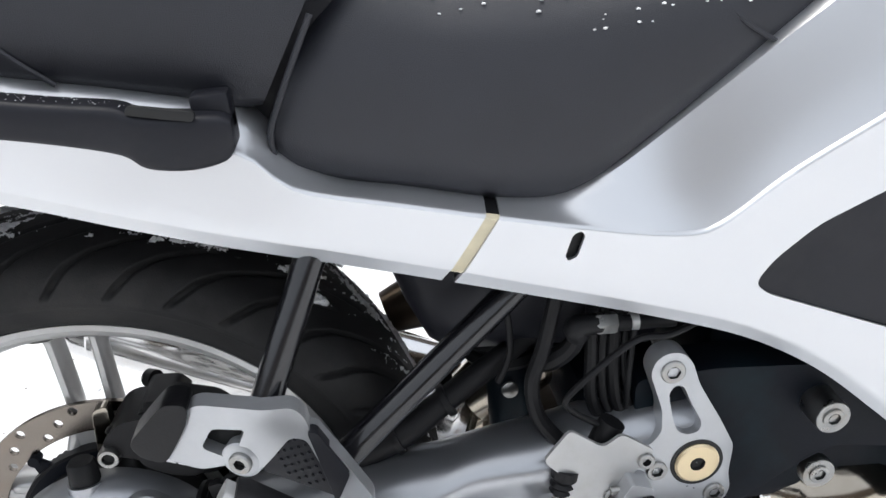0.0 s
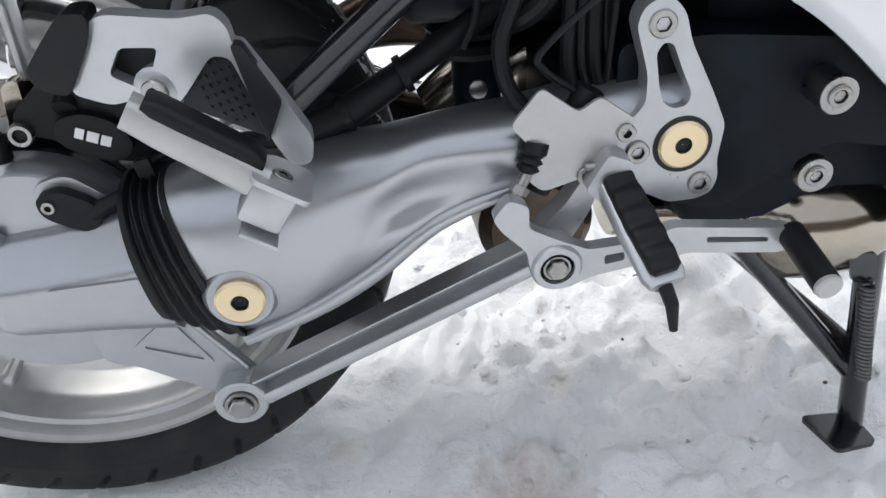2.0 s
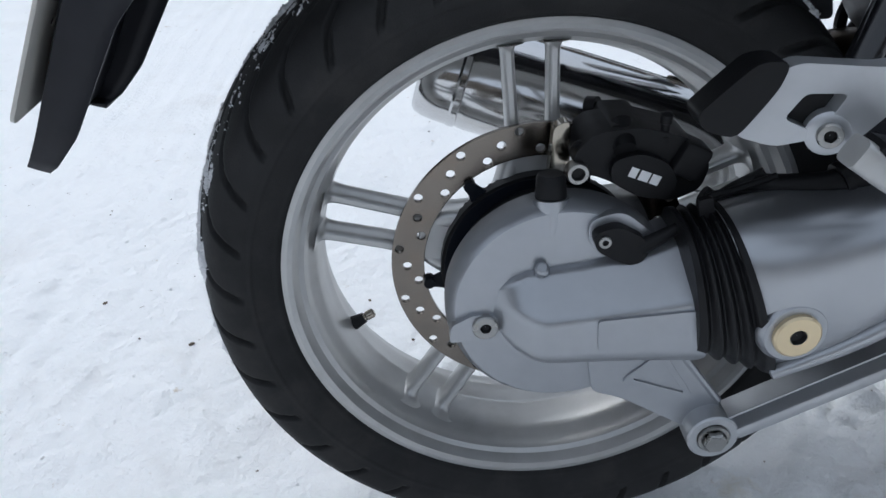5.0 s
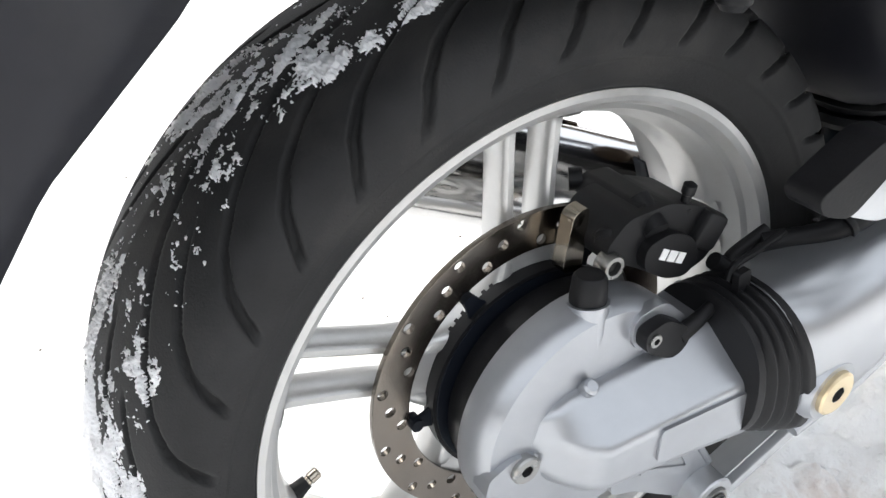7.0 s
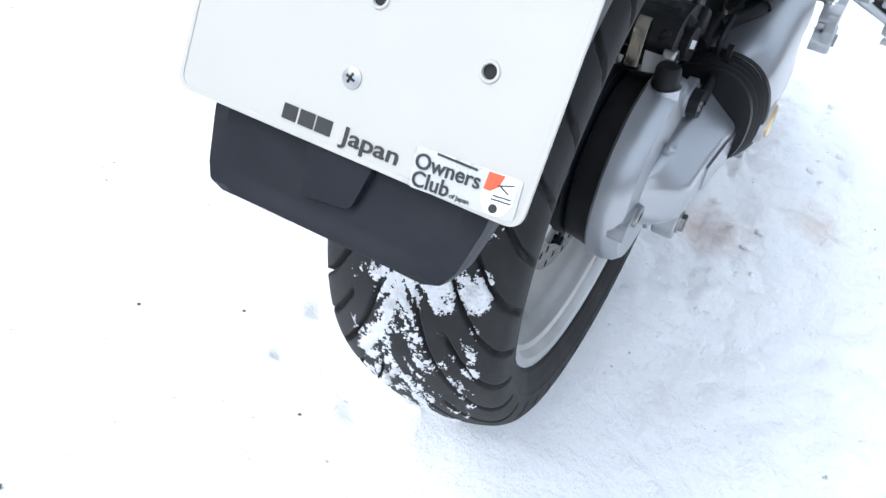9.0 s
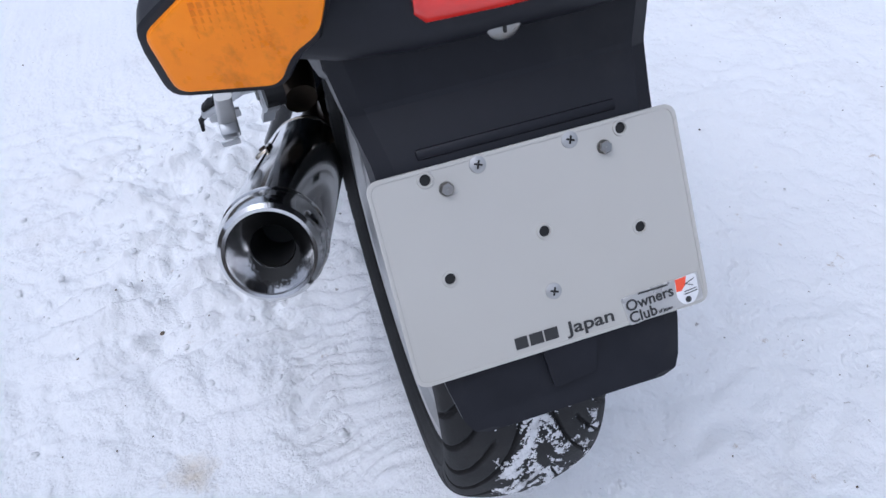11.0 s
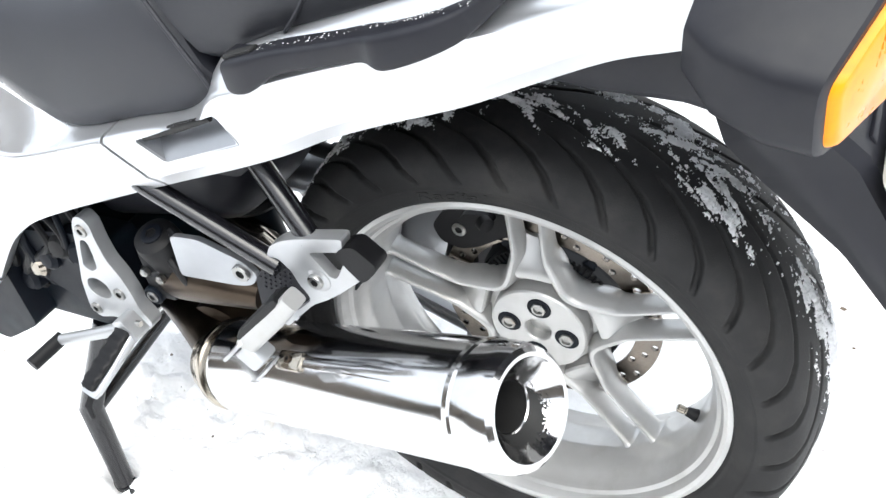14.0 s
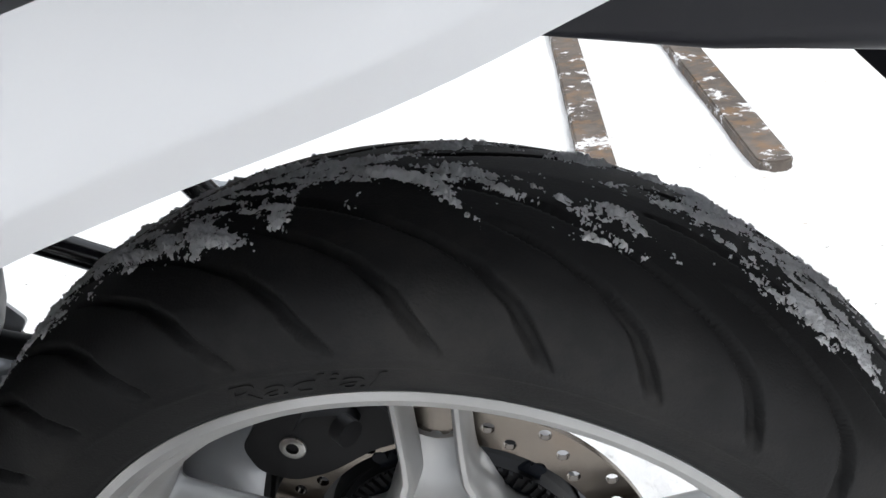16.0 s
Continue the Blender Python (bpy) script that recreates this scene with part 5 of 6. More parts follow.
def build_plate():
    m = plate_frame()
    W2, H2 = 0.1155, 0.0762
    outline = rounded([(-W2, -H2), (W2, -H2), (W2, H2), (-W2, H2)], 0.010, 5)
    spots = [(-0.074, 0.068), (0.072, 0.068), (-0.0735, -0.004), (0.001, 0.0105), (0.0725, -0.006)]
    bm = slab(outline, -0.001, 0.0015, [circle(x, z, 0.0040, 14) for x, z in spots], bevel=0.0004, frame_m=m)
    p = part("number_plate", bm, ENAMEL, bike, "blank off-white plate with screws and a club sticker")
    rim_bm = slab(rounded([(-W2, -H2), (W2, -H2), (W2, H2), (-W2, H2)], 0.010, 5), 0.001, 0.0022, [rounded([(-W2 + 0.003, -H2 + 0.003), (W2 - 0.003, -H2 + 0.003), (W2 - 0.003, H2 - 0.003), (-W2 + 0.003, H2 - 0.003)], 0.008, 5)], bevel=0.0004, frame_m=m)
    part("plate_edge", rim_bm, ENAMEL, p)
    for x, z in spots:
        ring = lathe([(0.0062, 0.0014), (0.0056, 0.0027), (0.0043, 0.0027), (0.0040, 0.0014)], m @ V((x, 0, z)), m.to_3x3() @ V((0, 1, 0)), 18, caps=False)
        part("hole_collar", ring, ENAMEL, p)
        part("hole", lathe([(0.0044, 0.0004), (0.0001, 0.0004)], m @ V((x, 0, z)), m.to_3x3() @ V((0, 1, 0)), 16, caps=False), DARKHOLE, p)
    nrm = m.to_3x3() @ V((0, 1, 0))
    for x, z in ((-0.0355, 0.0693), (0.0332, 0.0693), (-0.002, -0.0340)):
        s = part("plate_screw", lathe([(0.0062, 0.0012), (0.0060, 0.0024), (0.0035, 0.0034), (0.0002, 0.0036)], m @ V((x, 0, z)), nrm, 20, caps=False), ALUPEG, p)
        for a in (20, 110):
            part("screw_cross", box(0, 0, 0, 0.0062, 0.0006, 0.0014, 0, None, m @ Matrix.Translation((x, 0.0036, z)) @ Matrix.Rotation(radians(a), 4, "Y")), DARKHOLE, s)
    for x, z in ((-0.061, 0.0585), (0.057, 0.0580)):
        hexbolt("plate_bolt", m @ V((x, 0.002, z)), nrm, 0.0050, p, STEEL, 0.005, 1.05)
    # lettering
    flat = m @ Matrix.Rotation(radians(90), 4, "X") @ Matrix.Identity(4)
    flat = m @ Matrix(((1, 0, 0, 0), (0, 0, 1, 0), (0, 1, 0, 0), (0, 0, 0, 1)))

    def at(x, z, y=0.0022):
        return flat @ Matrix.Translation((x, z, y))

    for x0, x1 in ((-0.0388, -0.0292), (-0.0275, -0.0172), (-0.0160, -0.0055)):
        part("mark_bar", box(0, 0, 0, x1 - x0, 0.0005, 0.0088, 0, None, m @ Matrix.Translation(((x0 + x1) / 2, 0.0018, -0.0648))), INK, p)
    text_mesh("lettering", "Japan", 0.0134, at(0.0022, -0.0692, 0.0019), INK, p, 1.32)
    # club sticker
    st = slab(rounded([(0.0497, -0.0768), (0.1108, -0.0732), (0.1092, -0.0512), (0.0465, -0.0545)], 0.002), 0.0012, 0.0026, bevel=0.0003, frame_m=m)
    s = part("sticker", st, FOIL, p, "silver foil club sticker with red print")
    tilt = Matrix.Rotation(radians(3), 4, "Z")
    text_mesh("lettering", "Owners", 0.0118, at(0.0490, -0.0656, 0.0030) @ tilt, INK, s, 1.0)
    text_mesh("lettering", "Club", 0.0118, at(0.0500, -0.0752, 0.0030) @ tilt, INK, s, 1.0)
    text_mesh("lettering", "of Japan", 0.0036, at(0.0735, -0.0738, 0.0030) @ tilt, INK, s)
    part("print_bar", box(0, 0, 0, 0.024, 0.0004, 0.0013, 0, None, m @ Matrix.Translation((0.072, 0.0029, -0.0545))), INK, s)
    off = m @ Matrix.Translation((0.0072, 0, -0.0030))
    sh = slab(rounded([(0.083, -0.0495), (0.1005, -0.0485), (0.1005, -0.064), (0.0955, -0.0705), (0.087, -0.0705), (0.0825, -0.064)], 0.003), 0.0024, 0.0031, bevel=0, frame_m=off)
    e = part("emblem", sh, PALE, s)
    part("emblem_red", slab([(0.0832, -0.0497), (0.0922, -0.0490), (0.0905, -0.0555), (0.0868, -0.0590), (0.0828, -0.0590)], 0.0030, 0.0034, bevel=0, frame_m=off), STICKER_RED, e)
    part("emblem_mark", slab(circle(0.0912, -0.0670, 0.0024, 16), 0.0030, 0.0034, bevel=0, frame_m=off), INK, e)
    for ang, w, z in ((20, 0.009, -0.0535), (-25, 0.006, -0.0560), (5, 0.010, -0.0600), (5, 0.011, -0.0620)):
        part("emblem_line", box(0, 0, 0, w, 0.0004, 0.0006, 0, None, off @ Matrix.Translation((0.0940, 0.0033, z)) @ Matrix.Rotation(radians(-ang), 4, "Y")), INK, e)


build_tail()
build_plate()

# ---- silencer and exhaust ----
def build_silencer():
    a, b = V((0.366, 0.126, -0.046)), V((-0.086, 0.204, 0.124))
    ax = (b - a).normalized()
    side = V((0, 0, 1)).cross(ax).normalized()
    up = ax.cross(side)
    L = (b - a).length

    def ring(s, hw, hh, n=48):
        c = a + ax * s
        return [c + side * hw * math.cos(2 * math.pi * k / n) + up * hh * math.sin(2 * math.pi * k / n) for k in range(n)]

    rows = [(0.0, 0.001, 0.001), (0.0002, 0.030, 0.030), (0.004, 0.050, 0.050), (0.012, 0.0575, 0.0575), (0.020, 0.0590, 0.0590), (0.024, 0.0610, 0.0610), (0.028, 0.0605, 0.0605), (0.10, 0.0610, 0.0610), (L - 0.060, 0.0595, 0.0595), (L - 0.046, 0.0570, 0.0570)]
    s = part("silencer", loft([ring(*r) for r in rows], True, False), CHROME, bike, "chromed silencer reflecting snow and bike", 50)
    cap = [(L - 0.052, 0.0575, 0.0575), (L - 0.050, 0.0600, 0.0600), (L - 0.044, 0.0605, 0.0605), (L - 0.041, 0.0590, 0.0590), (L - 0.026, 0.0590, 0.0590), (L - 0.012, 0.0575, 0.0575), (L - 0.004, 0.0545, 0.0545), (L, 0.0500, 0.0500),
           (L - 0.0005, 0.0462, 0.0462), (L - 0.004, 0.0440, 0.0440), (L - 0.024, 0.0252, 0.0252), (L - 0.026, 0.0240, 0.0240)]
    end = part("end_cap", loft([ring(*r) for r in cap], True, False), CHROME, s, "chrome end cap sooty at the outlet", 25)
    # soot in the lower half of the dish
    soot = bmesh.new()
    grid = []
    nq, nk = 30, 256
    for q in range(nq + 1):
        f = q / nq
        rr = 0.0252 + 0.0188 * f
        grid.append([soot.verts.new(V(p)) for p in ring(L - 0.0240 + 0.0200 * f, rr - 0.0005, rr - 0.0005, nk)])
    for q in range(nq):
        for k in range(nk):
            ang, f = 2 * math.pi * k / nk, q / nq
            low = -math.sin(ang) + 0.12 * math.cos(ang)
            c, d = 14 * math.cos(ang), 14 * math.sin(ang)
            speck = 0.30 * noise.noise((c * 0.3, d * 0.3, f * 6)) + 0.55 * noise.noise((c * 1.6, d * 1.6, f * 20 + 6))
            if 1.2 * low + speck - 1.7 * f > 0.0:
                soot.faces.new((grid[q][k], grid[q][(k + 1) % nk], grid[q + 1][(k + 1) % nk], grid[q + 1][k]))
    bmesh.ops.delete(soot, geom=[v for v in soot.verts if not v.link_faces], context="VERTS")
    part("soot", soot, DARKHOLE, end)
    pipe = [(L - 0.0262, 0.0240, 0.0240), (L - 0.0280, 0.0234, 0.0234), (L - 0.10, 0.0215, 0.0215)]
    part("outlet", loft([ring(*r) for r in pipe], True, False), CHROME, end, "", 25)
    # near-black liner inside the outlet, closed by a disc at its end
    part("outlet_dark_liner", loft([ring(L - 0.0266, 0.0233, 0.0233), ring(L - 0.10, 0.0209, 0.0209), ring(L - 0.101, 0.001, 0.001)], True, False), DARKHOLE, end)
    # hanger bracket and seam strip on the top outer side
    def on(s_, deg, r):
        g = radians(deg)
        return a + ax * s_ + (side * math.cos(g) + up * math.sin(g)) * r

    out_deg = 60 if side.y > 0 else 120
    c = on(0.205, out_deg, 0.0635)
    nrm = (c - (a + ax * 0.205)).normalized()
    m = Matrix((ax, nrm.cross(ax), nrm)).transposed().to_4x4()
    m.translation = c
    part("clamp_bracket", box(0, 0, -0.002, 0.044, 0.022, 0.008, 0.0035, None, m), STAINLESS, s)
    screw("clamp_bolt", c + nrm * 0.002, nrm, 0.0050, s, BURNT, 0.003, 0.5)
    strip = [[on(f, out_deg + o, 0.0606 + h) for o, h in ((-7, -0.002), (-6, 0.0016), (-4.5, 0.0022), (4.5, 0.0022), (6, 0.0016), (7, -0.002))] for f in (0.035, 0.037, 0.10, 0.16, 0.22, 0.28, 0.33, 0.40, 0.402)]
    strip[0] = strip[1] = [on(0.037, out_deg + o, 0.0585) for o in (-7, -6, -4.5, 4.5, 6, 7)]
    strip[-1] = strip[-2] = [on(0.40, out_deg + o, 0.0575) for o in (-7, -6, -4.5, 4.5, 6, 7)]
    part("seam", loft(strip[1:-1], False, False), CHROME, s)
    # bronze tinted pipe that feeds the silencer
    pipe = tube([(0.355, 0.128, -0.042), (0.380, 0.122, -0.046), (0.420, 0.105, -0.045), (0.47, 0.080, -0.04), (0.56, 0.03, -0.045), (0.64, -0.02, -0.05)], [0.050, 0.044, 0.034, 0.031, 0.035, 0.04], 24)
    ep = part("exhaust_pipe", pipe, BURNT, bike, "heat-tinted exhaust pipe")
    flange = [(-0.050, 0.040), (-0.046, 0.047), (-0.030, 0.050), (-0.012, 0.052), (-0.010, 0.059), (-0.004, 0.0605), (0.002, 0.0600), (0.004, 0.053)]
    part("exhaust_flange", loft([ring(f, r, r) for f, r in flange]), STAINLESS, ep, "bronze tinted flange at the silencer's mouth")
    up_pipe = tube([(0.275, 0.118, 0.098), (0.330, 0.122, 0.108), (0.40, 0.118, 0.098), (0.45, 0.10, 0.075)], [0.024, 0.033, 0.034, 0.03], 20)
    part("exhaust_shield", up_pipe, BURNT, bike)
    # front silencer box under the frame
    secs = [ell(x, -0.026, -0.068 + dz, hy, hz, 30, 2.1) for x, dz, hy, hz in ((0.500, 0.018, 0.040, 0.028), (0.596, 0.010, 0.052, 0.034), (0.618, 0.006, 0.060, 0.042), (0.632, 0.002, 0.078, 0.056), (0.655, 0, 0.094, 0.068), (0.69, 0, 0.100, 0.073), (0.73, 0, 0.096, 0.070), (0.765, 0, 0.080, 0.056), (0.785, 0, 0.055, 0.036))]
    part("pre_silencer", loft(secs), STAINLESS, bike, "polished stainless pre-silencer")
    for x in (0.622,):
        part("pre_silencer_band", loft([ell(x + d, -0.026, -0.063, 0.070 + k, 0.050 + k, 30, 2.1) for d, k in ((-0.006, -0.002), (-0.004, 0), (0.004, 0), (0.006, -0.002))]), CHROME, bike)


build_silencer()

# ---- frame, engine block and struts ----
def build_frame():
    for sd in (-1, 1):
        toe = [(0.80, -0.060), (0.752, -0.052), (0.738, 0.010)] if sd < 0 else [(0.80, 0.030)]
        ol = rounded([(0.470, 0.150), (0.540, 0.150), (0.620, 0.140), (0.80, 0.12)] + toe + [(0.73, 0.034), (0.648, 0.052), (0.612, 0.034), (0.560, 0.002), (0.530, 0.010), (0.47, 0.04)], 0.012)
        f = part("frame_plate", slab(ol, sd * 0.146, sd * 0.105, bevel=0.006), DARKCAST, bike, "dark grey cast frame side")
        if sd < 0:
            for c, r, tall in (((0.628, -0.146, 0.103), 0.0145, 0.026), ((0.636, -0.140, 0.025), 0.0145, 0.010)):
                z = part("frame_spacer", lathe([(r * 1.05, 0), (r * 1.05, tall - 0.0015), (r, tall), (r * 0.5, tall)], c, (0, -1, 0), 28), STEEL, f)
                screw("frame_bolt", (c[0], c[1] - tall, c[2]), (0, -1, 0), r * 0.62, z, STEEL, 0.002, 0.6)
    core = box(0.70, 0.015, 0.075, 0.30, 0.23, 0.25, 0.02)
    part("gearbox", core, DARKCAST, bike, "dark gearbox and engine block")
    # subframe tubes
    for pts in (((0.250, -0.150, 0.330), (0.232, -0.165, 0.304), (0.181, -0.192, 0.198)), ((0.410, -0.120, 0.262), (0.378, -0.135, 0.243), (0.236, -0.180, 0.147)),
                ((0.215, 0.120, 0.320), (0.195, 0.138, 0.295), (0.143, 0.158, 0.231)), ((0.36, 0.165, 0.295), (0.319, 0.170, 0.272), (0.180, 0.172, 0.200))):
        part("subframe_tube", tube(pts, 0.0115, 16, smooth=False), TUBE, bike)
    # shock absorber
    sh = tube([(0.385, -0.01, 0.25), (0.385, -0.02, 0.03)], 0.021, 20)
    sk = part("shock_absorber", sh, DARKCAST, bike, "dark shock absorber")
    for z in (0.155, 0.137, 0.120):
        part("spring_coil", lathe([(0.040, -0.006), (0.044, 0), (0.040, 0.006), (0.03, 0.006), (0.03, -0.006)], (0.385, -0.014, z), (0, 0, 1), 28, closed=True), BOOT, sk)
    part("shock_screw", lathe([(0.008, 0), (0.008, 0.004), (0.006, 0.005)], (0.383, -0.040, 0.085), (0, -1, 0.2), 14), STEEL, sk)


build_frame()


def bracket_right():
    ol = [(0.474, 0.170), (0.478, 0.182), (0.488, 0.188), (0.500, 0.186), (0.508, 0.176), (0.514, 0.155), (0.534, 0.115), (0.545, 0.090), (0.542, 0.062), (0.5445, 0.046), (0.540, 0.034), (0.528, 0.030), (0.507, 0.030), (0.478, 0.046),
          (0.455, 0.058), (0.446, 0.030), (0.423, -0.007), (0.404, -0.008), (0.400, 0.006), (0.412, 0.024), (0.428, 0.040), (0.442, 0.062), (0.460, 0.098), (0.476, 0.104), (0.484, 0.114), (0.484, 0.135)]
    win = [(0.489, 0.150), (0.494, 0.157), (0.501, 0.155), (0.508, 0.137), (0.517, 0.118), (0.515, 0.109), (0.505, 0.107), (0.497, 0.112), (0.493, 0.125)]
    bm = slab(rounded(ol, 0.005, 3), -0.170, -0.150, [rounded(win, 0.004, 3)], bevel=0.003)
    b = part("footrest_bracket", bm, ALU, bike, "satin aluminium footrest bracket")
    screw("bracket_bolt", (0.492, -0.169, 0.170), (0, -1, 0), 0.0100, b, STEEL, 0.003, 0.55)
    screw("bracket_bolt", (0.530, -0.170, 0.044), (0, -1, 0), 0.0090, b, STEEL, 0.003, 0.55)
    screw("bracket_bolt", (0.480, -0.170, 0.076), (0, -1, 0), 0.0090, b, STEEL, 0.003, 0.55)
    # flat dark disc, painted shade of the gap round the plug
    part("plug_recess_shade", lathe([(0.0225, 0.0), (0.0225, 0.001), (0.0005, 0.001)], (0.514, -0.1695, 0.078), (0, -1, 0), 36, caps=False), DARKHOLE, b)
    screw("swingarm_plug", (0.514, -0.168, 0.078), (0, -1, 0), 0.0190, b, GOLD, 0.005, 0.34, label="gold anodised pivot plug")
    sh = slab(rounded([(0.384, 0.114), (0.406, 0.140), (0.432, 0.119), (0.447, 0.129), (0.474, 0.108), (0.437, 0.068), (0.407, 0.060), (0.395, 0.071), (0.404, 0.090)], 0.005, 3), -0.184, -0.1805, bevel=0.001)
    s = part("cylinder_guard", sh, ALUPEG, bike, "pale alloy guard plate over the brake cylinder")
    for x, z in ((0.466, 0.100), (0.438, 0.070)):
        screw("guard_screw", (x, -0.184, z), (0, -1, 0), 0.0070, s, STEEL, 0.003, 0.5)
    rod = part("push_rod", tube([(0.378, -0.190, 0.050), (0.398, -0.180, 0.078)], 0.0045, 12, smooth=False), STEEL, bike, "steel brake push rod with clevis")
    part("clevis", box(0.380, -0.191, 0.051, 0.014, 0.016, 0.022, 0.003, None, Matrix.Rotation(radians(35), 4, "Y")), ALU, rod)
    part("lock_nut", lathe([(0.0075, -0.003), (0.0075, 0.003)], (0.389, -0.1845, 0.065), (0.55, 0.27, 0.78), 6), STEEL, rod)
    part("rod_boot", lathe([(0.006, 0), (0.009, 0.003), (0.007, 0.006), (0.010, 0.009), (0.008, 0.012), (0.011, 0.016), (0.011, 0.024)], (0.396, -0.180, 0.076), (0.30, 0.12, 0.95), 18), BOOT, rod)
    cyl = tube([(0.405, -0.168, 0.055), (0.445, -0.165, 0.128)], 0.011, 14, smooth=False)
    part("brake_cylinder", cyl, HOSE, bike, "black rear brake cylinder")
    # pedal
    ol = [(0.366, 0.055), (0.378, 0.069), (0.392, 0.062), (0.392, 0.044), (0.412, 0.032), (0.436, 0.020), (0.470, 0.021), (0.500, 0.030), (0.588, 0.017), (0.601, 0.010), (0.598, 0.000), (0.582, -0.004), (0.512, 0.006), (0.470, 0.000), (0.440, -0.004),
          (0.420, -0.012), (0.402, -0.010), (0.393, 0.004), (0.390, 0.024), (0.372, 0.044)]
    win = [[(0.525, 0.013), (0.573, 0.007), (0.573, 0.011), (0.525, 0.018)], [(0.448, 0.005), (0.463, 0.007), (0.463, 0.014), (0.448, 0.013)]]
    bm = slab(rounded(ol, 0.004, 3), -0.206, -0.194, [rounded(w, 0.002, 2) for w in win], bevel=0.0025)
    p = part("brake_pedal", bm, ALU, bike, "satin aluminium brake pedal")
    part("pedal_pivot", lathe([(0.0195, -0.02), (0.0195, 0.003), (0.0175, 0.006), (0.0130, 0.006), (0.0125, 0.003), (0.001, 0.003)], (0.412, -0.203, 0.008), (0, -1, 0), 30), ALU, p)
    hexbolt("pivot_bolt", (0.412, -0.2065, 0.008), (0, -1, 0), 0.0085, p, STEEL, 0.006, 1.25)
    t = part("pedal_toe", tube([(0.592, -0.202, 0.010), (0.590, -0.262, 0.004)], 0.0105, 16, smooth=False), HOSE, p)
    part("toe_end", lathe([(0.0100, 0), (0.0100, 0.003), (0.008, 0.0045), (0.001, 0.0045)], (0.590, -0.262, 0.004), (-0.03, -1, -0.1), 16), ALUPEG, t)
    # rider's footpeg
    footpeg(-1, (0.454, -0.190, 0.072))


def footpeg(sd, root):
    """Cast peg with a long ribbed rubber pad on top and a feeler bolt under its tip."""
    r = V(root)
    tip = r + V((0.017, sd * 0.080, -0.042))
    d = tip - r
    along = d.normalized()
    fwd = V((1, 0, 0))
    fwd = (fwd - along * fwd.dot(along)).normalized()
    up = fwd.cross(along)
    if up.z < 0:
        up = -up

    def ring(t, w0, w1, h0, h1, n=20, p=0.55):
        c = r + d * t
        out = []
        for q in range(n):
            g = 2 * math.pi * q / n
            cx, cz = math.copysign(abs(math.cos(g)) ** p, math.cos(g)), math.copysign(abs(math.sin(g)) ** p, math.sin(g))
            out.append(c + fwd * ((w0 + w1) / 2 + (w1 - w0) / 2 * cx) + up * ((h0 + h1) / 2 + (h1 - h0) / 2 * cz))
        return out

    body = loft([ring(-0.12, -0.010, 0.010, -0.012, 0.006), ring(0.08, -0.013, 0.012, -0.012, 0.004), ring(0.5, -0.0145, 0.0145, -0.010, 0.003), ring(0.92, -0.015, 0.016, -0.008, 0.003), ring(1.0, -0.012, 0.013, -0.007, 0.002)])
    p = part("footpeg", body, ALU, bike, "folding footpeg with black rubber pad")
    clevis = slab(rounded([(r.x - 0.020, r.z - 0.006), (r.x - 0.004, r.z + 0.020), (r.x + 0.014, r.z + 0.012), (r.x + 0.012, r.z - 0.004), (r.x - 0.010, r.z - 0.016)], 0.004), r.y - 0.010, r.y + 0.012, bevel=0.003)
    part("clevis", clevis, ALU, p)
    part("clevis_pin", lathe([(0.0035, -0.014), (0.0035, 0.012)], (r.x - 0.004, r.y - 0.002 * sd, r.z + 0.006), (1, 0, 0), 12), STEEL, p)
    secs = []
    for k in range(31):
        t = 0.06 + 0.88 * k / 30
        rib = 0.0018 if k % 6 < 3 else 0.0
        e = 0.003 if k in (0, 30) else 0
        taper = 0.003 * abs(t - 0.5)
        secs.append(ring(t, -0.0115 + e + taper, 0.0135 - e - taper, 0.001, 0.0095 + rib - e))
    part("rubber_pad", loft(secs), BOOT, p)
    part("feeler", tube([tip + up * -0.004 - along * 0.008, tip + V((0.002, sd * 0.006, -0.014)), tip + V((0.004, sd * 0.008, -0.034))], [0.0055, 0.0048, 0.0030], 10, smooth=False), HOSE, p)


bracket_right()


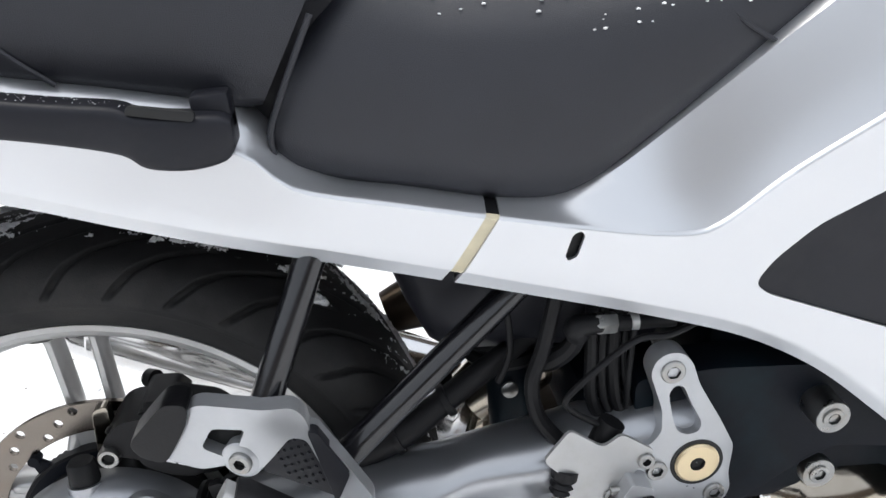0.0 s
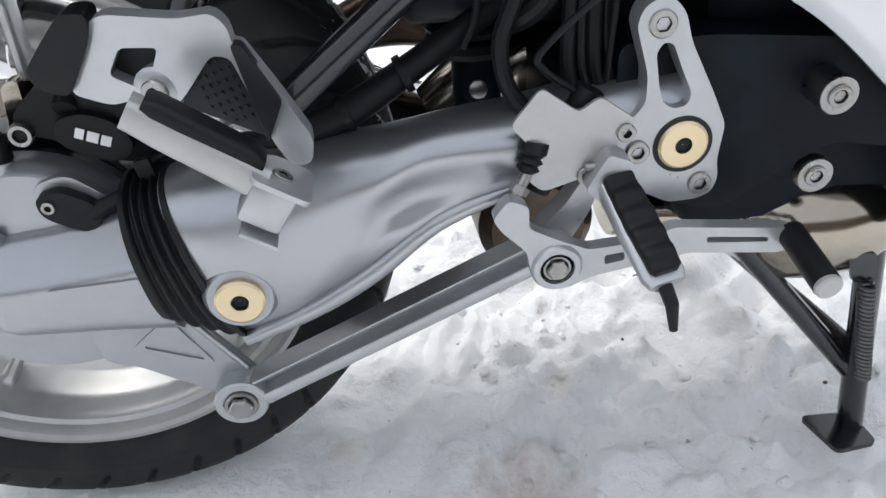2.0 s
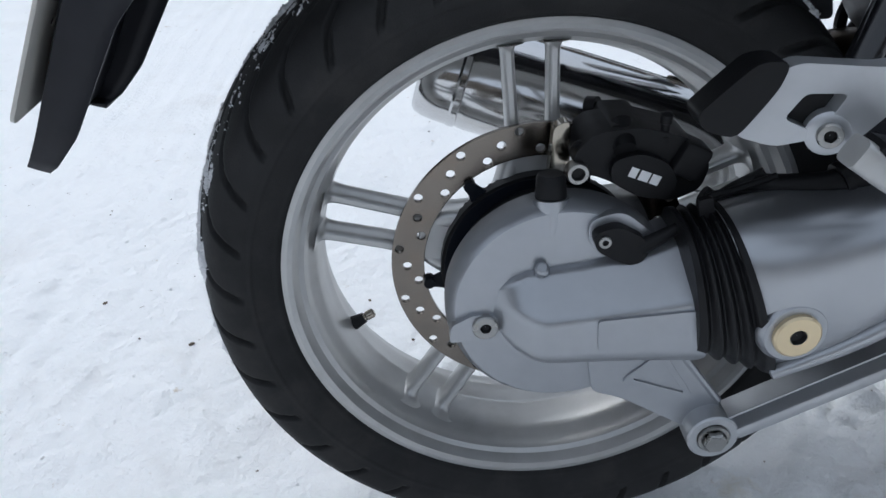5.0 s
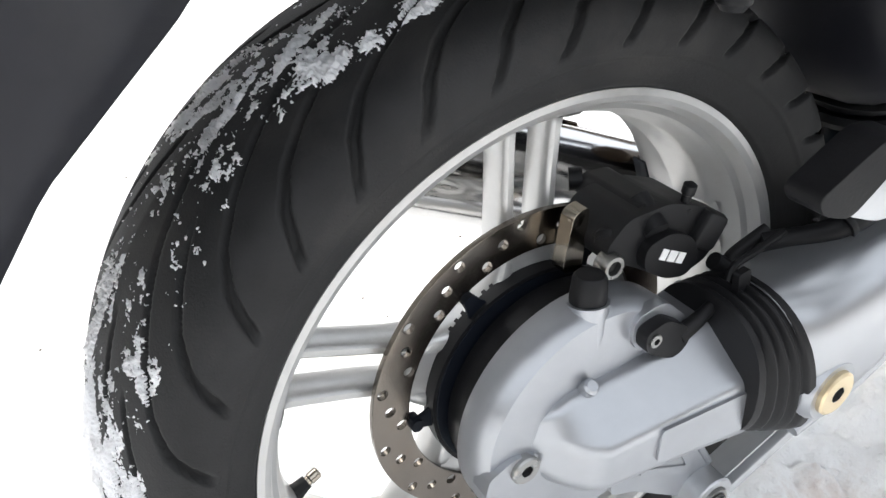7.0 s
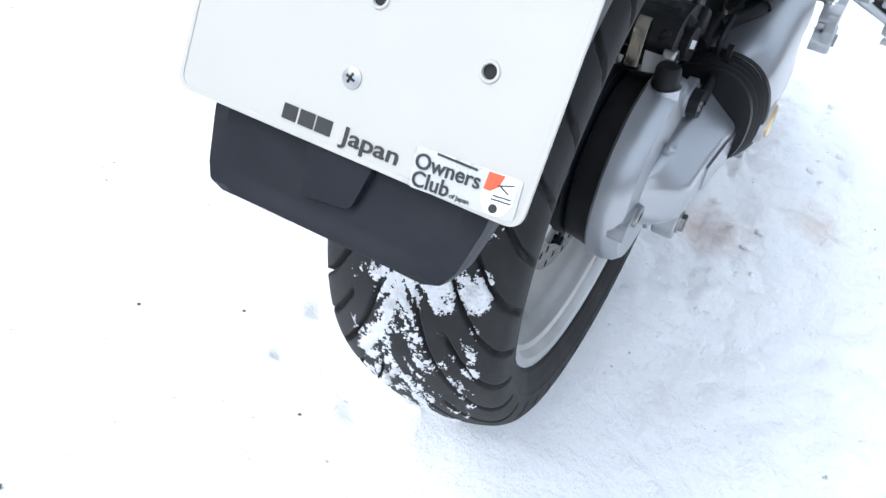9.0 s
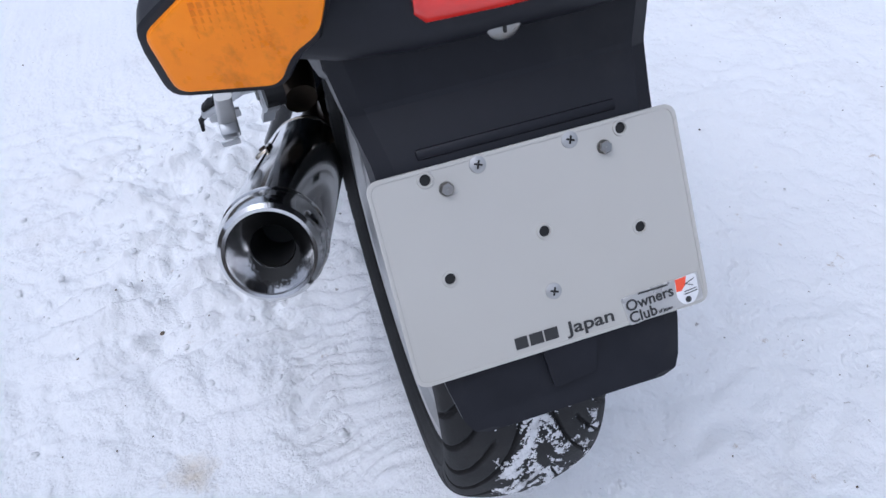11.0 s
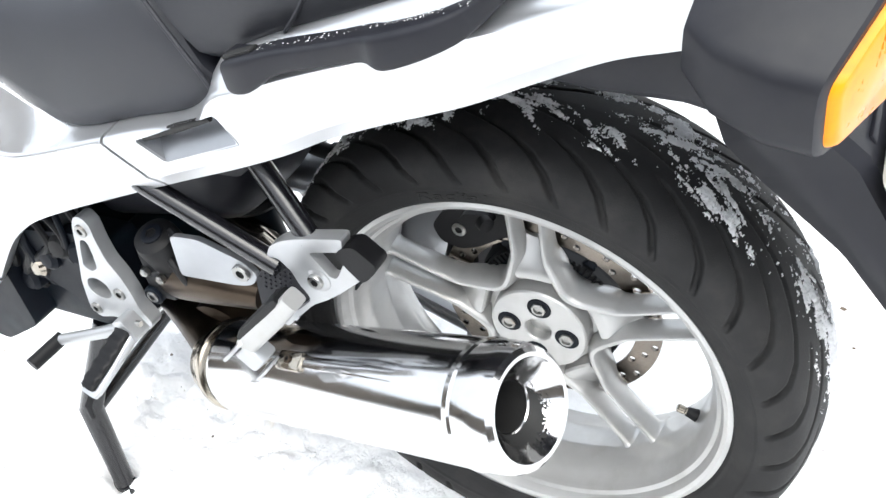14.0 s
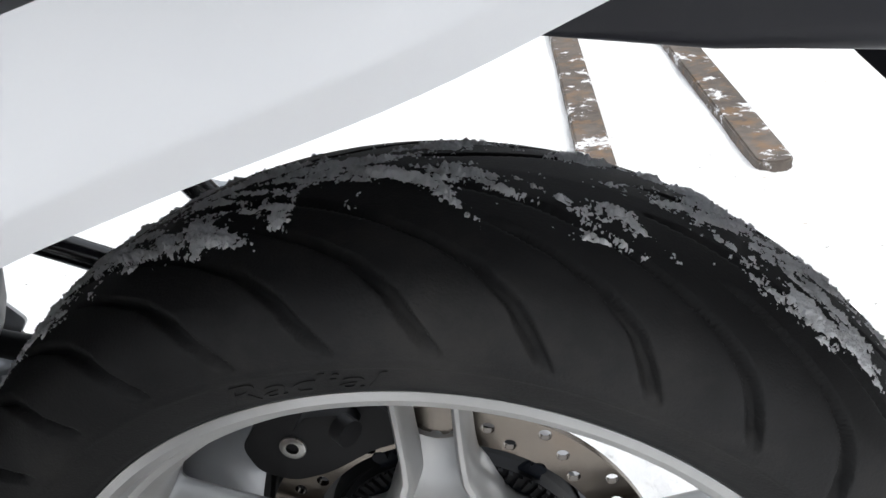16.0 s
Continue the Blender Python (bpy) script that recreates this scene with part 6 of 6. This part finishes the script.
def bracket_left():
    ol = [(0.487, 0.190), (0.477, 0.203), (0.464, 0.206), (0.456, 0.196), (0.459, 0.170), (0.459, 0.142), (0.450, 0.120), (0.446, 0.095), (0.446, 0.069), (0.434, 0.048), (0.446, 0.032), (0.478, 0.039),
          (0.505, 0.040), (0.532, 0.032), (0.545, 0.043), (0.537, 0.073), (0.530, 0.096), (0.514, 0.128), (0.500, 0.160)]
    w1 = [(0.487, 0.168), (0.476, 0.168), (0.479, 0.145), (0.485, 0.124), (0.498, 0.117), (0.509, 0.123), (0.498, 0.148)]
    w2 = [(0.517, 0.101), (0.499, 0.107), (0.485, 0.099), (0.484, 0.081), (0.497, 0.071), (0.516, 0.073), (0.524, 0.085)]
    bm = slab(rounded(ol, 0.006, 3), 0.150, 0.168, [rounded(w1, 0.006, 3), rounded(w2, 0.008, 3)], bevel=0.003)
    b = part("footrest_bracket", bm, ALU, bike, "satin aluminium footrest bracket")
    for x, z in ((0.474, 0.184), (0.467, 0.088), (0.530, 0.049)):
        screw("bracket_bolt", (x, 0.168, z), (0, 1, 0), 0.0085, b, STEEL, 0.003, 0.5)
    # gear lever
    lv = tube([(0.470, 0.185, 0.045), (0.52, 0.195, 0.030), (0.585, 0.205, 0.010)], [0.0090, 0.0080, 0.0075], 14)
    l = part("gear_lever", lv, ALU, bike, "satin aluminium gear lever")
    part("lever_toe", tube([(0.586, 0.200, 0.010), (0.592, 0.250, 0.006)], 0.0095, 14, smooth=False), HOSE, l)
    footpeg(1, (0.442, 0.190, 0.062))


bracket_left()


def passenger_peg(sd):
    """Cast hanger, heel guard and folding peg on one side."""
    if sd < 0:
        y, ya, yb_ = -0.226, -0.226, -0.210
        # the casting splays outward toward the hinge
        skew = Matrix(((1, 0, 0, 0), (-0.30, 1, 0, 0.069), (0, 0, 1, 0), (0, 0, 0, 1)))
        ol = [(0.109, 0.173), (0.122, 0.197), (0.135, 0.2185), (0.144, 0.2220), (0.188, 0.2190), (0.209, 0.2220), (0.2165, 0.2140), (0.2175, 0.2035), (0.2225, 0.2030), (0.239, 0.1750), (0.2550, 0.1450), (0.2520, 0.1280),
              (0.2390, 0.1260), (0.2300, 0.1420), (0.2240, 0.1650), (0.2140, 0.1960), (0.2030, 0.1970), (0.1840, 0.1745), (0.1745, 0.1650), (0.1650, 0.1655), (0.1570, 0.1715), (0.1335, 0.1655)]
        win = [(0.1484, 0.2020), (0.1724, 0.2020), (0.1586, 0.1750), (0.1375, 0.1850)]
    else:
        y, ya, yb_ = 0.0, -0.016, 0.0
        skew = Matrix(((1, 0, 0, 0), (0.13, 1, 0, 0.152), (0, 0, 1, 0), (0, 0, 0, 1)))
        ol = [(0.1885, 0.2137), (0.1814, 0.2271), (0.1684, 0.2346), (0.1501, 0.2391), (0.0996, 0.2434), (0.1040, 0.2300), (0.1000, 0.2194), (0.0880, 0.1985), (0.1179, 0.1756), (0.1363, 0.1641), (0.1545, 0.1555), (0.1950, 0.1192),
              (0.1990, 0.1265), (0.1560, 0.1610), (0.1565, 0.1690), (0.1625, 0.1807), (0.1662, 0.1985), (0.1767, 0.2136)]
        win = [(0.1400, 0.2235), (0.1090, 0.2275), (0.1060, 0.2140), (0.1180, 0.1945), (0.1245, 0.1945)]
    h = part("passenger_peg_bracket", slab(rounded(ol, 0.006, 3), ya, yb_, [rounded(win, 0.004, 3)], bevel=0.0045, frame_m=skew), ALU, bike, "cast aluminium passenger peg bracket")
    bx, bz = (0.1645, 0.1750) if sd < 0 else (0.1411, 0.1900)
    # added dark sheet at the back of the window, in place of its shade
    part("window_shade", slab(rounded(win, 0.004, 3), ya + (0.013 if sd < 0 else 0.0005), yb_ - (0 if sd < 0 else 0.0125), bevel=0, frame_m=skew), DARKHOLE, h)
    by = y + 0.069 - 0.3 * bx if sd < 0 else 0.152 + 0.13 * bx
    axis = (-0.287, -0.958, 0) if sd < 0 else (-0.129, 0.992, 0)
    part("bolt_seat", lathe([(0.0150, -0.010), (0.0150, -0.001), (0.0120, 0.0008), (0.0005, 0.0008)], (bx, by, bz), axis, 24, caps=False), ALU, h)
    screw("bracket_bolt", (bx, by - sd * -0.0010, bz), axis, 0.0085, h, STEEL, 0.004, 0.5)
    if sd < 0:
        pad = slab(rounded([(0.0845, 0.188), (0.104, 0.209), (0.119, 0.2240), (0.137, 0.2240), (0.132, 0.207), (0.120, 0.188), (0.109, 0.172), (0.0900, 0.177)], 0.007, 3), ya - 0.004, yb_ + 0.006, bevel=0.004, frame_m=skew)
    else:
        pad = slab(rounded([(0.1110, 0.2270), (0.1020, 0.2340), (0.0900, 0.2370), (0.0720, 0.2160), (0.0740, 0.2080), (0.0866, 0.1955), (0.0926, 0.1945), (0.1061, 0.2150)], 0.005, 3), -0.020, 0.002, bevel=0.004, frame_m=skew)
    part("rubber_stop", pad, BOOT, h, "black rubber stop")
    g0, g1 = (y + 0.003, y + 0.008) if sd < 0 else (-0.012, -0.007)
    if sd < 0:
        guard = [(0.184, 0.1745), (0.203, 0.1980), (0.2172, 0.2035), (0.2320, 0.1640), (0.2270, 0.1450), (0.1775, 0.1655)]
    else:
        guard = [(0.1840, 0.2130), (0.1670, 0.2000), (0.1560, 0.1620), (0.1580, 0.1560), (0.1960, 0.1260), (0.2250, 0.1330), (0.2189, 0.1737), (0.1991, 0.2021)]
    hg = slab(rounded(guard, 0.003, 3), g0, g1, bevel=0.001)
    for u in range(9):
        for v in range(8):
            px, pz = 0.188 + 0.0052 * u + 0.0016 * v, 0.194 - 0.0060 * v + 0.0018 * u
            if sd > 0:
                px, pz = px - 0.016, pz + 0.006
                if not (0.166 < px < 0.212 and pz < 0.205 - (px - 0.185) * 0.8 and pz > 0.150):
                    continue
            elif not (pz < 0.198 and pz - 0.158 < (0.231 - px) * 2.4 and pz > 0.146 + (0.222 - px) * 0.62 and pz < 0.179 + (px - 0.186) * 1.15):
                continue
            lathe([(0.0016, -0.001), (0.0012, 0.0012), (0.0002, 0.0014)], (px, g0 if sd < 0 else g1, pz), (0, sd, 0), 6, hg, caps=False)
    bmesh.ops.transform(hg, matrix=skew @ Matrix.Translation((0.0, 0, -0.0005)), verts=hg.verts)
    part("heel_guard", hg, PLASTIC, h, "studded black heel guard")
    if sd < 0:
        lip = [(0.2160, 0.2045), (0.2225, 0.2045), (0.2405, 0.1700), (0.2275, 0.1430)]
        part("guard_lip", slab(rounded(lip, 0.003, 3), -0.2295, -0.219, bevel=0.002, frame_m=skew), PLASTIC, h)
    # folded peg
    if sd < 0:
        a, b = V((0.157, -0.250, 0.183)), V((0.226, -0.262, 0.136))
    else:
        a, b = V((0.134, 0.212, 0.205)), V((0.206, 0.220, 0.136))
    secs = []
    d = b - a
    n_out = V((0, sd, 0))
    along = d.normalized()
    perp = along.cross(n_out).normalized()
    for k in range(9):
        t = k / 8
        c = a + d * t
        w = 0.0095 + 0.0015 * smooth01(t * 3)
        th = 0.010 + 0.002 * t
        secs.append([c + perp * w * math.copysign(abs(math.cos(g)) ** 0.45, math.cos(g)) + n_out * th * math.copysign(abs(math.sin(g)) ** 0.45, math.sin(g)) for g in [2 * math.pi * i / 20 for i in range(20)]])
    p = part("passenger_peg", loft(secs), ALUPEG, bike, "folded passenger footpeg with rubber strip")
    # hinge block and its fork at the foot
    ang = math.atan2(-d.z, d.x)
    m = Matrix.Translation(b + along * 0.006 + V((-0.006, 0, -0.010))) @ Matrix.Rotation(ang, 4, "Y")
    part("hinge_block", box(0, 0, 0, 0.028, 0.024, 0.028, 0.004, None, m), ALU, p)
    part("hinge_cheek", slab(rounded([(-0.017, -0.019), (0.020, -0.019), (0.020, 0.022), (-0.006, 0.022), (-0.017, 0.010)], 0.006), 0, 0.0035, bevel=0.001,
                             frame_m=m @ Matrix(((1, 0, 0, 0), (0, 0, 1 if sd > 0 else 1, 0), (0, 1, 0, 0.0152), (0, 0, 0, 1)))), ALU, p)
    part("hinge_foot", box(0, 0, 0, 0.024, 0.024, 0.003, 0.001, None, m @ Matrix.Translation((0.004, sd * 0.003, -0.020))), ALU, p)
    screw("peg_pivot", m @ V((0.001, 0.0, 0.0187)), m.to_3x3() @ V((0, 0, 1)), 0.0062, p, STEEL, 0.0015, 0.45)
    up = perp if perp.z > 0 else -perp
    secs = []
    for k in range(12):
        t = 0.08 + 0.86 * k / 11
        c = a + d * t + up * 0.0105
        hh = 0.0062 - (0.003 if k in (0, 11) else 0)
        secs.append([c + up * hh * math.copysign(abs(math.sin(g)) ** 0.6, math.sin(g)) + n_out * 0.0108 * math.copysign(abs(math.cos(g)) ** 0.6, math.cos(g)) for g in [2 * math.pi * i / 16 for i in range(16)]])
    part("rubber_strip", loft(secs), BOOT, p)


passenger_peg(-1)
passenger_peg(1)


def build_plumbing():
    def run(name, pts, r, material=None, segs=10, label=""):
        return part(name, tube(pts, r, segs), material or HOSE, bike, label)

    # hoses and cables behind the brake side bracket
    run("brake_hose", [(0.412, -0.138, 0.245), (0.398, -0.140, 0.192), (0.386, -0.143, 0.160), (0.389, -0.148, 0.130), (0.404, -0.155, 0.108)], 0.0065)
    run("brake_pipe", [(0.520, -0.150, 0.200), (0.491, -0.162, 0.199), (0.461, -0.165, 0.199), (0.412, -0.165, 0.160), (0.411, -0.166, 0.146), (0.433, -0.166, 0.128)], 0.0028, HOSE, 8)
    f = run("hose_fitting", [(0.424, -0.148, 0.200), (0.422, -0.150, 0.209), (0.432, -0.150, 0.211), (0.470, -0.150, 0.207), (0.500, -0.150, 0.204)], [0.0085, 0.010, 0.0085, 0.006, 0.005], HOSE, 12, "grey hose fitting with hexagon nut")
    part("fitting_nut", lathe([(0.0080, 0), (0.0088, 0.002), (0.0088, 0.015), (0.0080, 0.017)], (0.436, -0.150, 0.211), (1, 0, -0.08), 6), STEEL, f)
    part("fitting_collar", lathe([(0.0070, 0), (0.0070, 0.006)], (0.464, -0.150, 0.2085), (1, 0, -0.08), 14), ALUPEG, f)
    run("elbow_hose", [(0.424, -0.146, 0.200), (0.418, -0.140, 0.185), (0.404, -0.132, 0.172), (0.392, -0.125, 0.165)], [0.007, 0.008, 0.009, 0.007])
    for k in range(4):
        run("cable", [(0.440 + 0.010 * k, -0.130, 0.215), (0.437 + 0.009 * k, -0.134, 0.170), (0.436 + 0.010 * k, -0.138, 0.130), (0.450 + 0.008 * k, -0.140, 0.105)], (0.0055, 0.004, 0.006, 0.003)[k])
    run("cable", [(0.470, -0.145, 0.205), (0.466, -0.146, 0.170), (0.462, -0.146, 0.125)], 0.0025)
    # wiring loom from the caliper up to the frame
    w = run("wiring_loom", [(0.168, -0.100, 0.090), (0.215, -0.125, 0.097), (0.270, -0.125, 0.112), (0.330, -0.105, 0.138), (0.400, -0.090, 0.175)], [0.008, 0.010, 0.0125, 0.011, 0.009], HOSE, 12, "black wiring loom with cable ties")
    for p in ((0.225, -0.125, 0.099), (0.272, -0.125, 0.113), (0.318, -0.110, 0.132)):
        part("cable_tie", lathe([(0.0145, -0.003), (0.0150, 0), (0.0145, 0.003)], p, (1, 0.1, 0.4), 14), BOOT, w)
    run("vent_hose", [(0.372, -0.118, 0.230), (0.374, -0.120, 0.180), (0.362, -0.120, 0.150)], 0.003)
    run("brake_line", [(0.150, -0.094, 0.082), (0.19, -0.118, 0.092), (0.24, -0.130, 0.104), (0.29, -0.125, 0.118)], 0.004)
    # air duct and battery box ahead of the wheel
    secs = [ell(x, 0.0, z, hy, hz, 24, 3.0) for x, z, hy, hz in ((0.284, 0.268, 0.05, 0.04), (0.296, 0.258, 0.085, 0.062), (0.312, 0.245, 0.10, 0.085), (0.330, 0.238, 0.105, 0.092), (0.40, 0.225, 0.11, 0.080), (0.50, 0.22, 0.115, 0.09))]
    part("air_box", loft(secs), PLASTIC, bike, "black plastic air box")
    part("exhaust_collector", lathe([(0.020, -0.055), (0.044, -0.052), (0.055, -0.040), (0.057, 0.02), (0.055, 0.085), (0.030, 0.10)], (0.432, 0, -0.056), (0, 1, 0), 40), BURNT, bike, "brown stained exhaust collector")
    part("link_cover", tube([(0.350, 0.02, 0.040), (0.385, 0.02, 0.062), (0.425, 0.015, 0.088), (0.47, 0.01, 0.10)], [0.030, 0.036, 0.034, 0.030], 18), STAINLESS, bike, "tan heat-stained cover behind the shock")
    part("battery_cover", slab(rounded([(0.215, 0.362), (0.310, 0.330), (0.318, 0.240), (0.268, 0.240), (0.236, 0.285)], 0.012), -0.02, 0.098, bevel=0.006), PLASTIC, bike, "black plastic battery cover")
    part("cross_tube", tube([(0.290, -0.10, 0.285), (0.285, 0.10, 0.285)], 0.011, 12, smooth=False), TUBE, bike)
    # swingarm cross member and pivot block seen between the tubes
    part("pivot_block", box(0.475, 0, 0.085, 0.09, 0.24, 0.09, 0.015), DARKCAST, bike)
    # clutch side: dark hydraulic block, lug and clamps
    c = part("hydraulic_unit", lathe([(0.024, -0.060), (0.026, -0.055), (0.026, -0.012), (0.024, -0.004), (0.018, 0.0), (0.010, 0.001), (0.002, 0.001)], (0.392, 0.142, 0.175), (-0.1, 0.35, 1), 26), HOSE, bike, "black hydraulic unit")
    screw("unit_plug", (0.392, 0.142, 0.1755), (-0.1, 0.35, 1), 0.013, c, DARKCAST, 0.003, 0.5)
    part("unit_body", box(0.415, 0.130, 0.100, 0.040, 0.040, 0.050, 0.006), HOSE, c)
    part("unit_lug", lathe([(0.013, -0.02), (0.013, 0.004), (0.011, 0.006)], (0.428, 0.150, 0.082), (0, 1, 0), 20), DARKCAST, c)
    screw("unit_bolt", (0.426, 0.155, 0.083), (0, 1, 0), 0.008, c, STEEL, 0.003, 0.5)
    run("clutch_hose", [(0.385, 0.140, 0.150), (0.365, 0.150, 0.135), (0.360, 0.148, 0.110), (0.378, 0.140, 0.095)], 0.0055)
    for k in range(5):
        run("cable", [(0.52 + 0.02 * k, 0.12, 0.19 - 0.01 * k), (0.50 + 0.015 * k, 0.135, 0.12 - 0.01 * k), (0.53 + 0.01 * k, 0.13, 0.04)], 0.0045)
    part("unit_head", box(0.405, 0.128, 0.128, 0.046, 0.046, 0.040, 0.008), HOSE, c)
    for dx_, dz_ in ((-0.010, 0.0), (0.012, 0.006)):
        part("unit_nut", lathe([(0.006, 0), (0.006, 0.006), (0.004, 0.008)], (0.405 + dx_, 0.152, 0.118 + dz_), (0, 1, 0), 6), STEEL, c)
    run("clutch_hose", [(0.372, 0.130, 0.175), (0.352, 0.140, 0.165), (0.346, 0.142, 0.135), (0.362, 0.140, 0.108)], 0.0065)
    rnd = random.Random(3)
    for k in range(8):
        x0, z0 = 0.53 + 0.028 * k, 0.20 - 0.012 * k
        run("engine_hose", [(x0, 0.140, z0), (x0 - 0.012 + rnd.uniform(-0.02, 0.02), 0.148, z0 - 0.04), (x0 + rnd.uniform(-0.03, 0.03), 0.146, z0 - 0.08), (x0 + 0.02, 0.130, z0 - 0.12)], rnd.uniform(0.004, 0.009), (HOSE, DARKCAST, BOOT)[k % 3])
    for k in range(6):
        x0, z0 = 0.535 + 0.036 * k, 0.13 - 0.020 * k + rnd.uniform(-0.02, 0.02)
        part("casting_boss", lathe([(0.016, -0.01), (0.017, 0.004), (0.012, 0.010), (0.004, 0.011)], (x0, 0.146, z0), (rnd.uniform(-0.3, 0.1), 1, 0.2), 18), (DARKCAST, HOSE, DARKCAST, STAINLESS, DARKCAST, DARKCAST)[k], bike)
    lug = slab(rounded([(0.335, 0.200), (0.294, 0.203), (0.240, 0.184), (0.226, 0.168), (0.240, 0.152), (0.262, 0.147), (0.345, 0.142)], 0.008), 0.156, 0.163, bevel=0.002)
    l = part("subframe_lug", lug, SILVER, bike, "pale alloy subframe lug")
    screw("lug_bolt", (0.246, 0.164, 0.170), (0, 1, 0), 0.0105, l, STEEL, 0.004, 0.5)
    # starter and clutter ahead of the bracket
    part("starter_motor", lathe([(0.026, 0), (0.030, 0.004), (0.030, 0.10), (0.024, 0.11)], (0.50, 0.115, 0.10), (1, 0, 0.1), 24), DARKCAST, bike)
    # dark belly fairing below the side panel: rolled lip and inner skin
    lip = [(0.69, 0.180, 0.075), (0.76, 0.179, 0.040), (0.85, 0.175, 0.006), (0.895, 0.171, -0.030)]
    b = part("belly_fairing", tube(lip, [0.005, 0.007, 0.008, 0.003], 14), PLASTIC, bike, "black belly fairing with a rolled lip")
    part("inner_skin", slab(rounded([(p[0], p[2]) for p in lip] + [(0.88, -0.075), (0.80, -0.085), (0.70, -0.03)], 0.01), 0.118, 0.170, bevel=0.001), DARKCAST, b)


build_plumbing()


def build_stand():
    leg = tube([(0.736, -0.098, -0.055), (0.748, -0.104, -0.190), (0.758, -0.112, -0.316)], [0.013, 0.013, 0.013], 18)
    s = part("centre_stand", leg, TUBE, bike, "black tubular centre stand on the snow")
    part("stand_foot", slab(rounded([(0.712, -0.112), (0.768, -0.116), (0.772, -0.162), (0.726, -0.166)], 0.008), 0, 0.006, bevel=0.001, frame_m=Matrix(((1, 0, 0, 0), (0, 0, 1, 0.02), (0, 1, 0, -0.318), (0, 0, 0, 1)))), TUBE, s)
    part("stand_strut", tube([(0.590, -0.085, -0.045), (0.747, -0.102, -0.241)], 0.0105, 14, smooth=False), TUBE, s)
    part("stand_leg", tube([(0.640, 0.112, -0.060), (0.684, 0.177, -0.195), (0.655, 0.210, -0.330)], [0.016, 0.018, 0.015], 18, smooth=False), TUBE, s)
    part("stand_brace", tube([(0.735, -0.103, -0.205), (0.684, 0.178, -0.205)], 0.011, 14, smooth=False), TUBE, s)
    part("stand_foot", box(0.652, 0.210, -0.334, 0.05, 0.03, 0.012, 0.004), TUBE, s)
    coil = []
    for k in range(24 * 10):
        t = k / 239
        c = V((0.724, -0.126, -0.112)).lerp(V((0.746, -0.126, -0.230)), t)
        a = 2 * math.pi * k / 10
        coil.append(c + V((0.0070 * math.cos(a), 0.0070 * math.sin(a), 0)))
    part("stand_spring", tube(coil, 0.0018, 6, 1), SPRING, s)
    part("spring_tab", slab(rounded([(0.700, -0.075), (0.730, -0.082), (0.735, -0.115), (0.712, -0.112)], 0.005), -0.122, -0.118, bevel=0.001), TUBE, s)


build_stand()

# ======== loose things on the snow ========
def steel_fork(name, a, b, w0, w1):
    a, b = V(a), V(b)
    d = (b - a).normalized()
    n = V((-d.y, d.x, 0))
    ol = []
    for k in range(9):
        q = math.pi * k / 8 - math.pi / 2
        ol.append(a + d * -math.cos(q) * w0 * 0.7 + n * math.sin(q) * w0)
    ol += [b + n * w1, b - n * w1]
    bm = bmesh.new()
    lo = [bm.verts.new((p.x, p.y, 0.000)) for p in ol]
    hi = [bm.verts.new((p.x, p.y, 0.034)) for p in ol]
    bm.faces.new(hi)
    bm.faces.new(lo[::-1])
    for i in range(len(ol)):
        j = (i + 1) % len(ol)
        bm.faces.new((lo[i], lo[j], hi[j], hi[i]))
    bmesh.ops.bevel(bm, geom=bm.edges[:], offset=0.005, segments=2, affect="EDGES")
    finish(bm)
    me = bpy.data.meshes.new(name)
    bm.to_mesh(me)
    bm.free()
    me.materials.append(RUST)
    return tagged(new(name, me), "rusty flat steel fork lying on the snow", "steel bar", "pair of forks")


steel_fork("steel_fork", (-0.140, -1.44, 0), (0.002, -3.6, 0), 0.042, 0.052)
steel_fork("steel_fork", (-0.528, -1.43, 0), (-0.360, -3.6, 0), 0.042, 0.058)
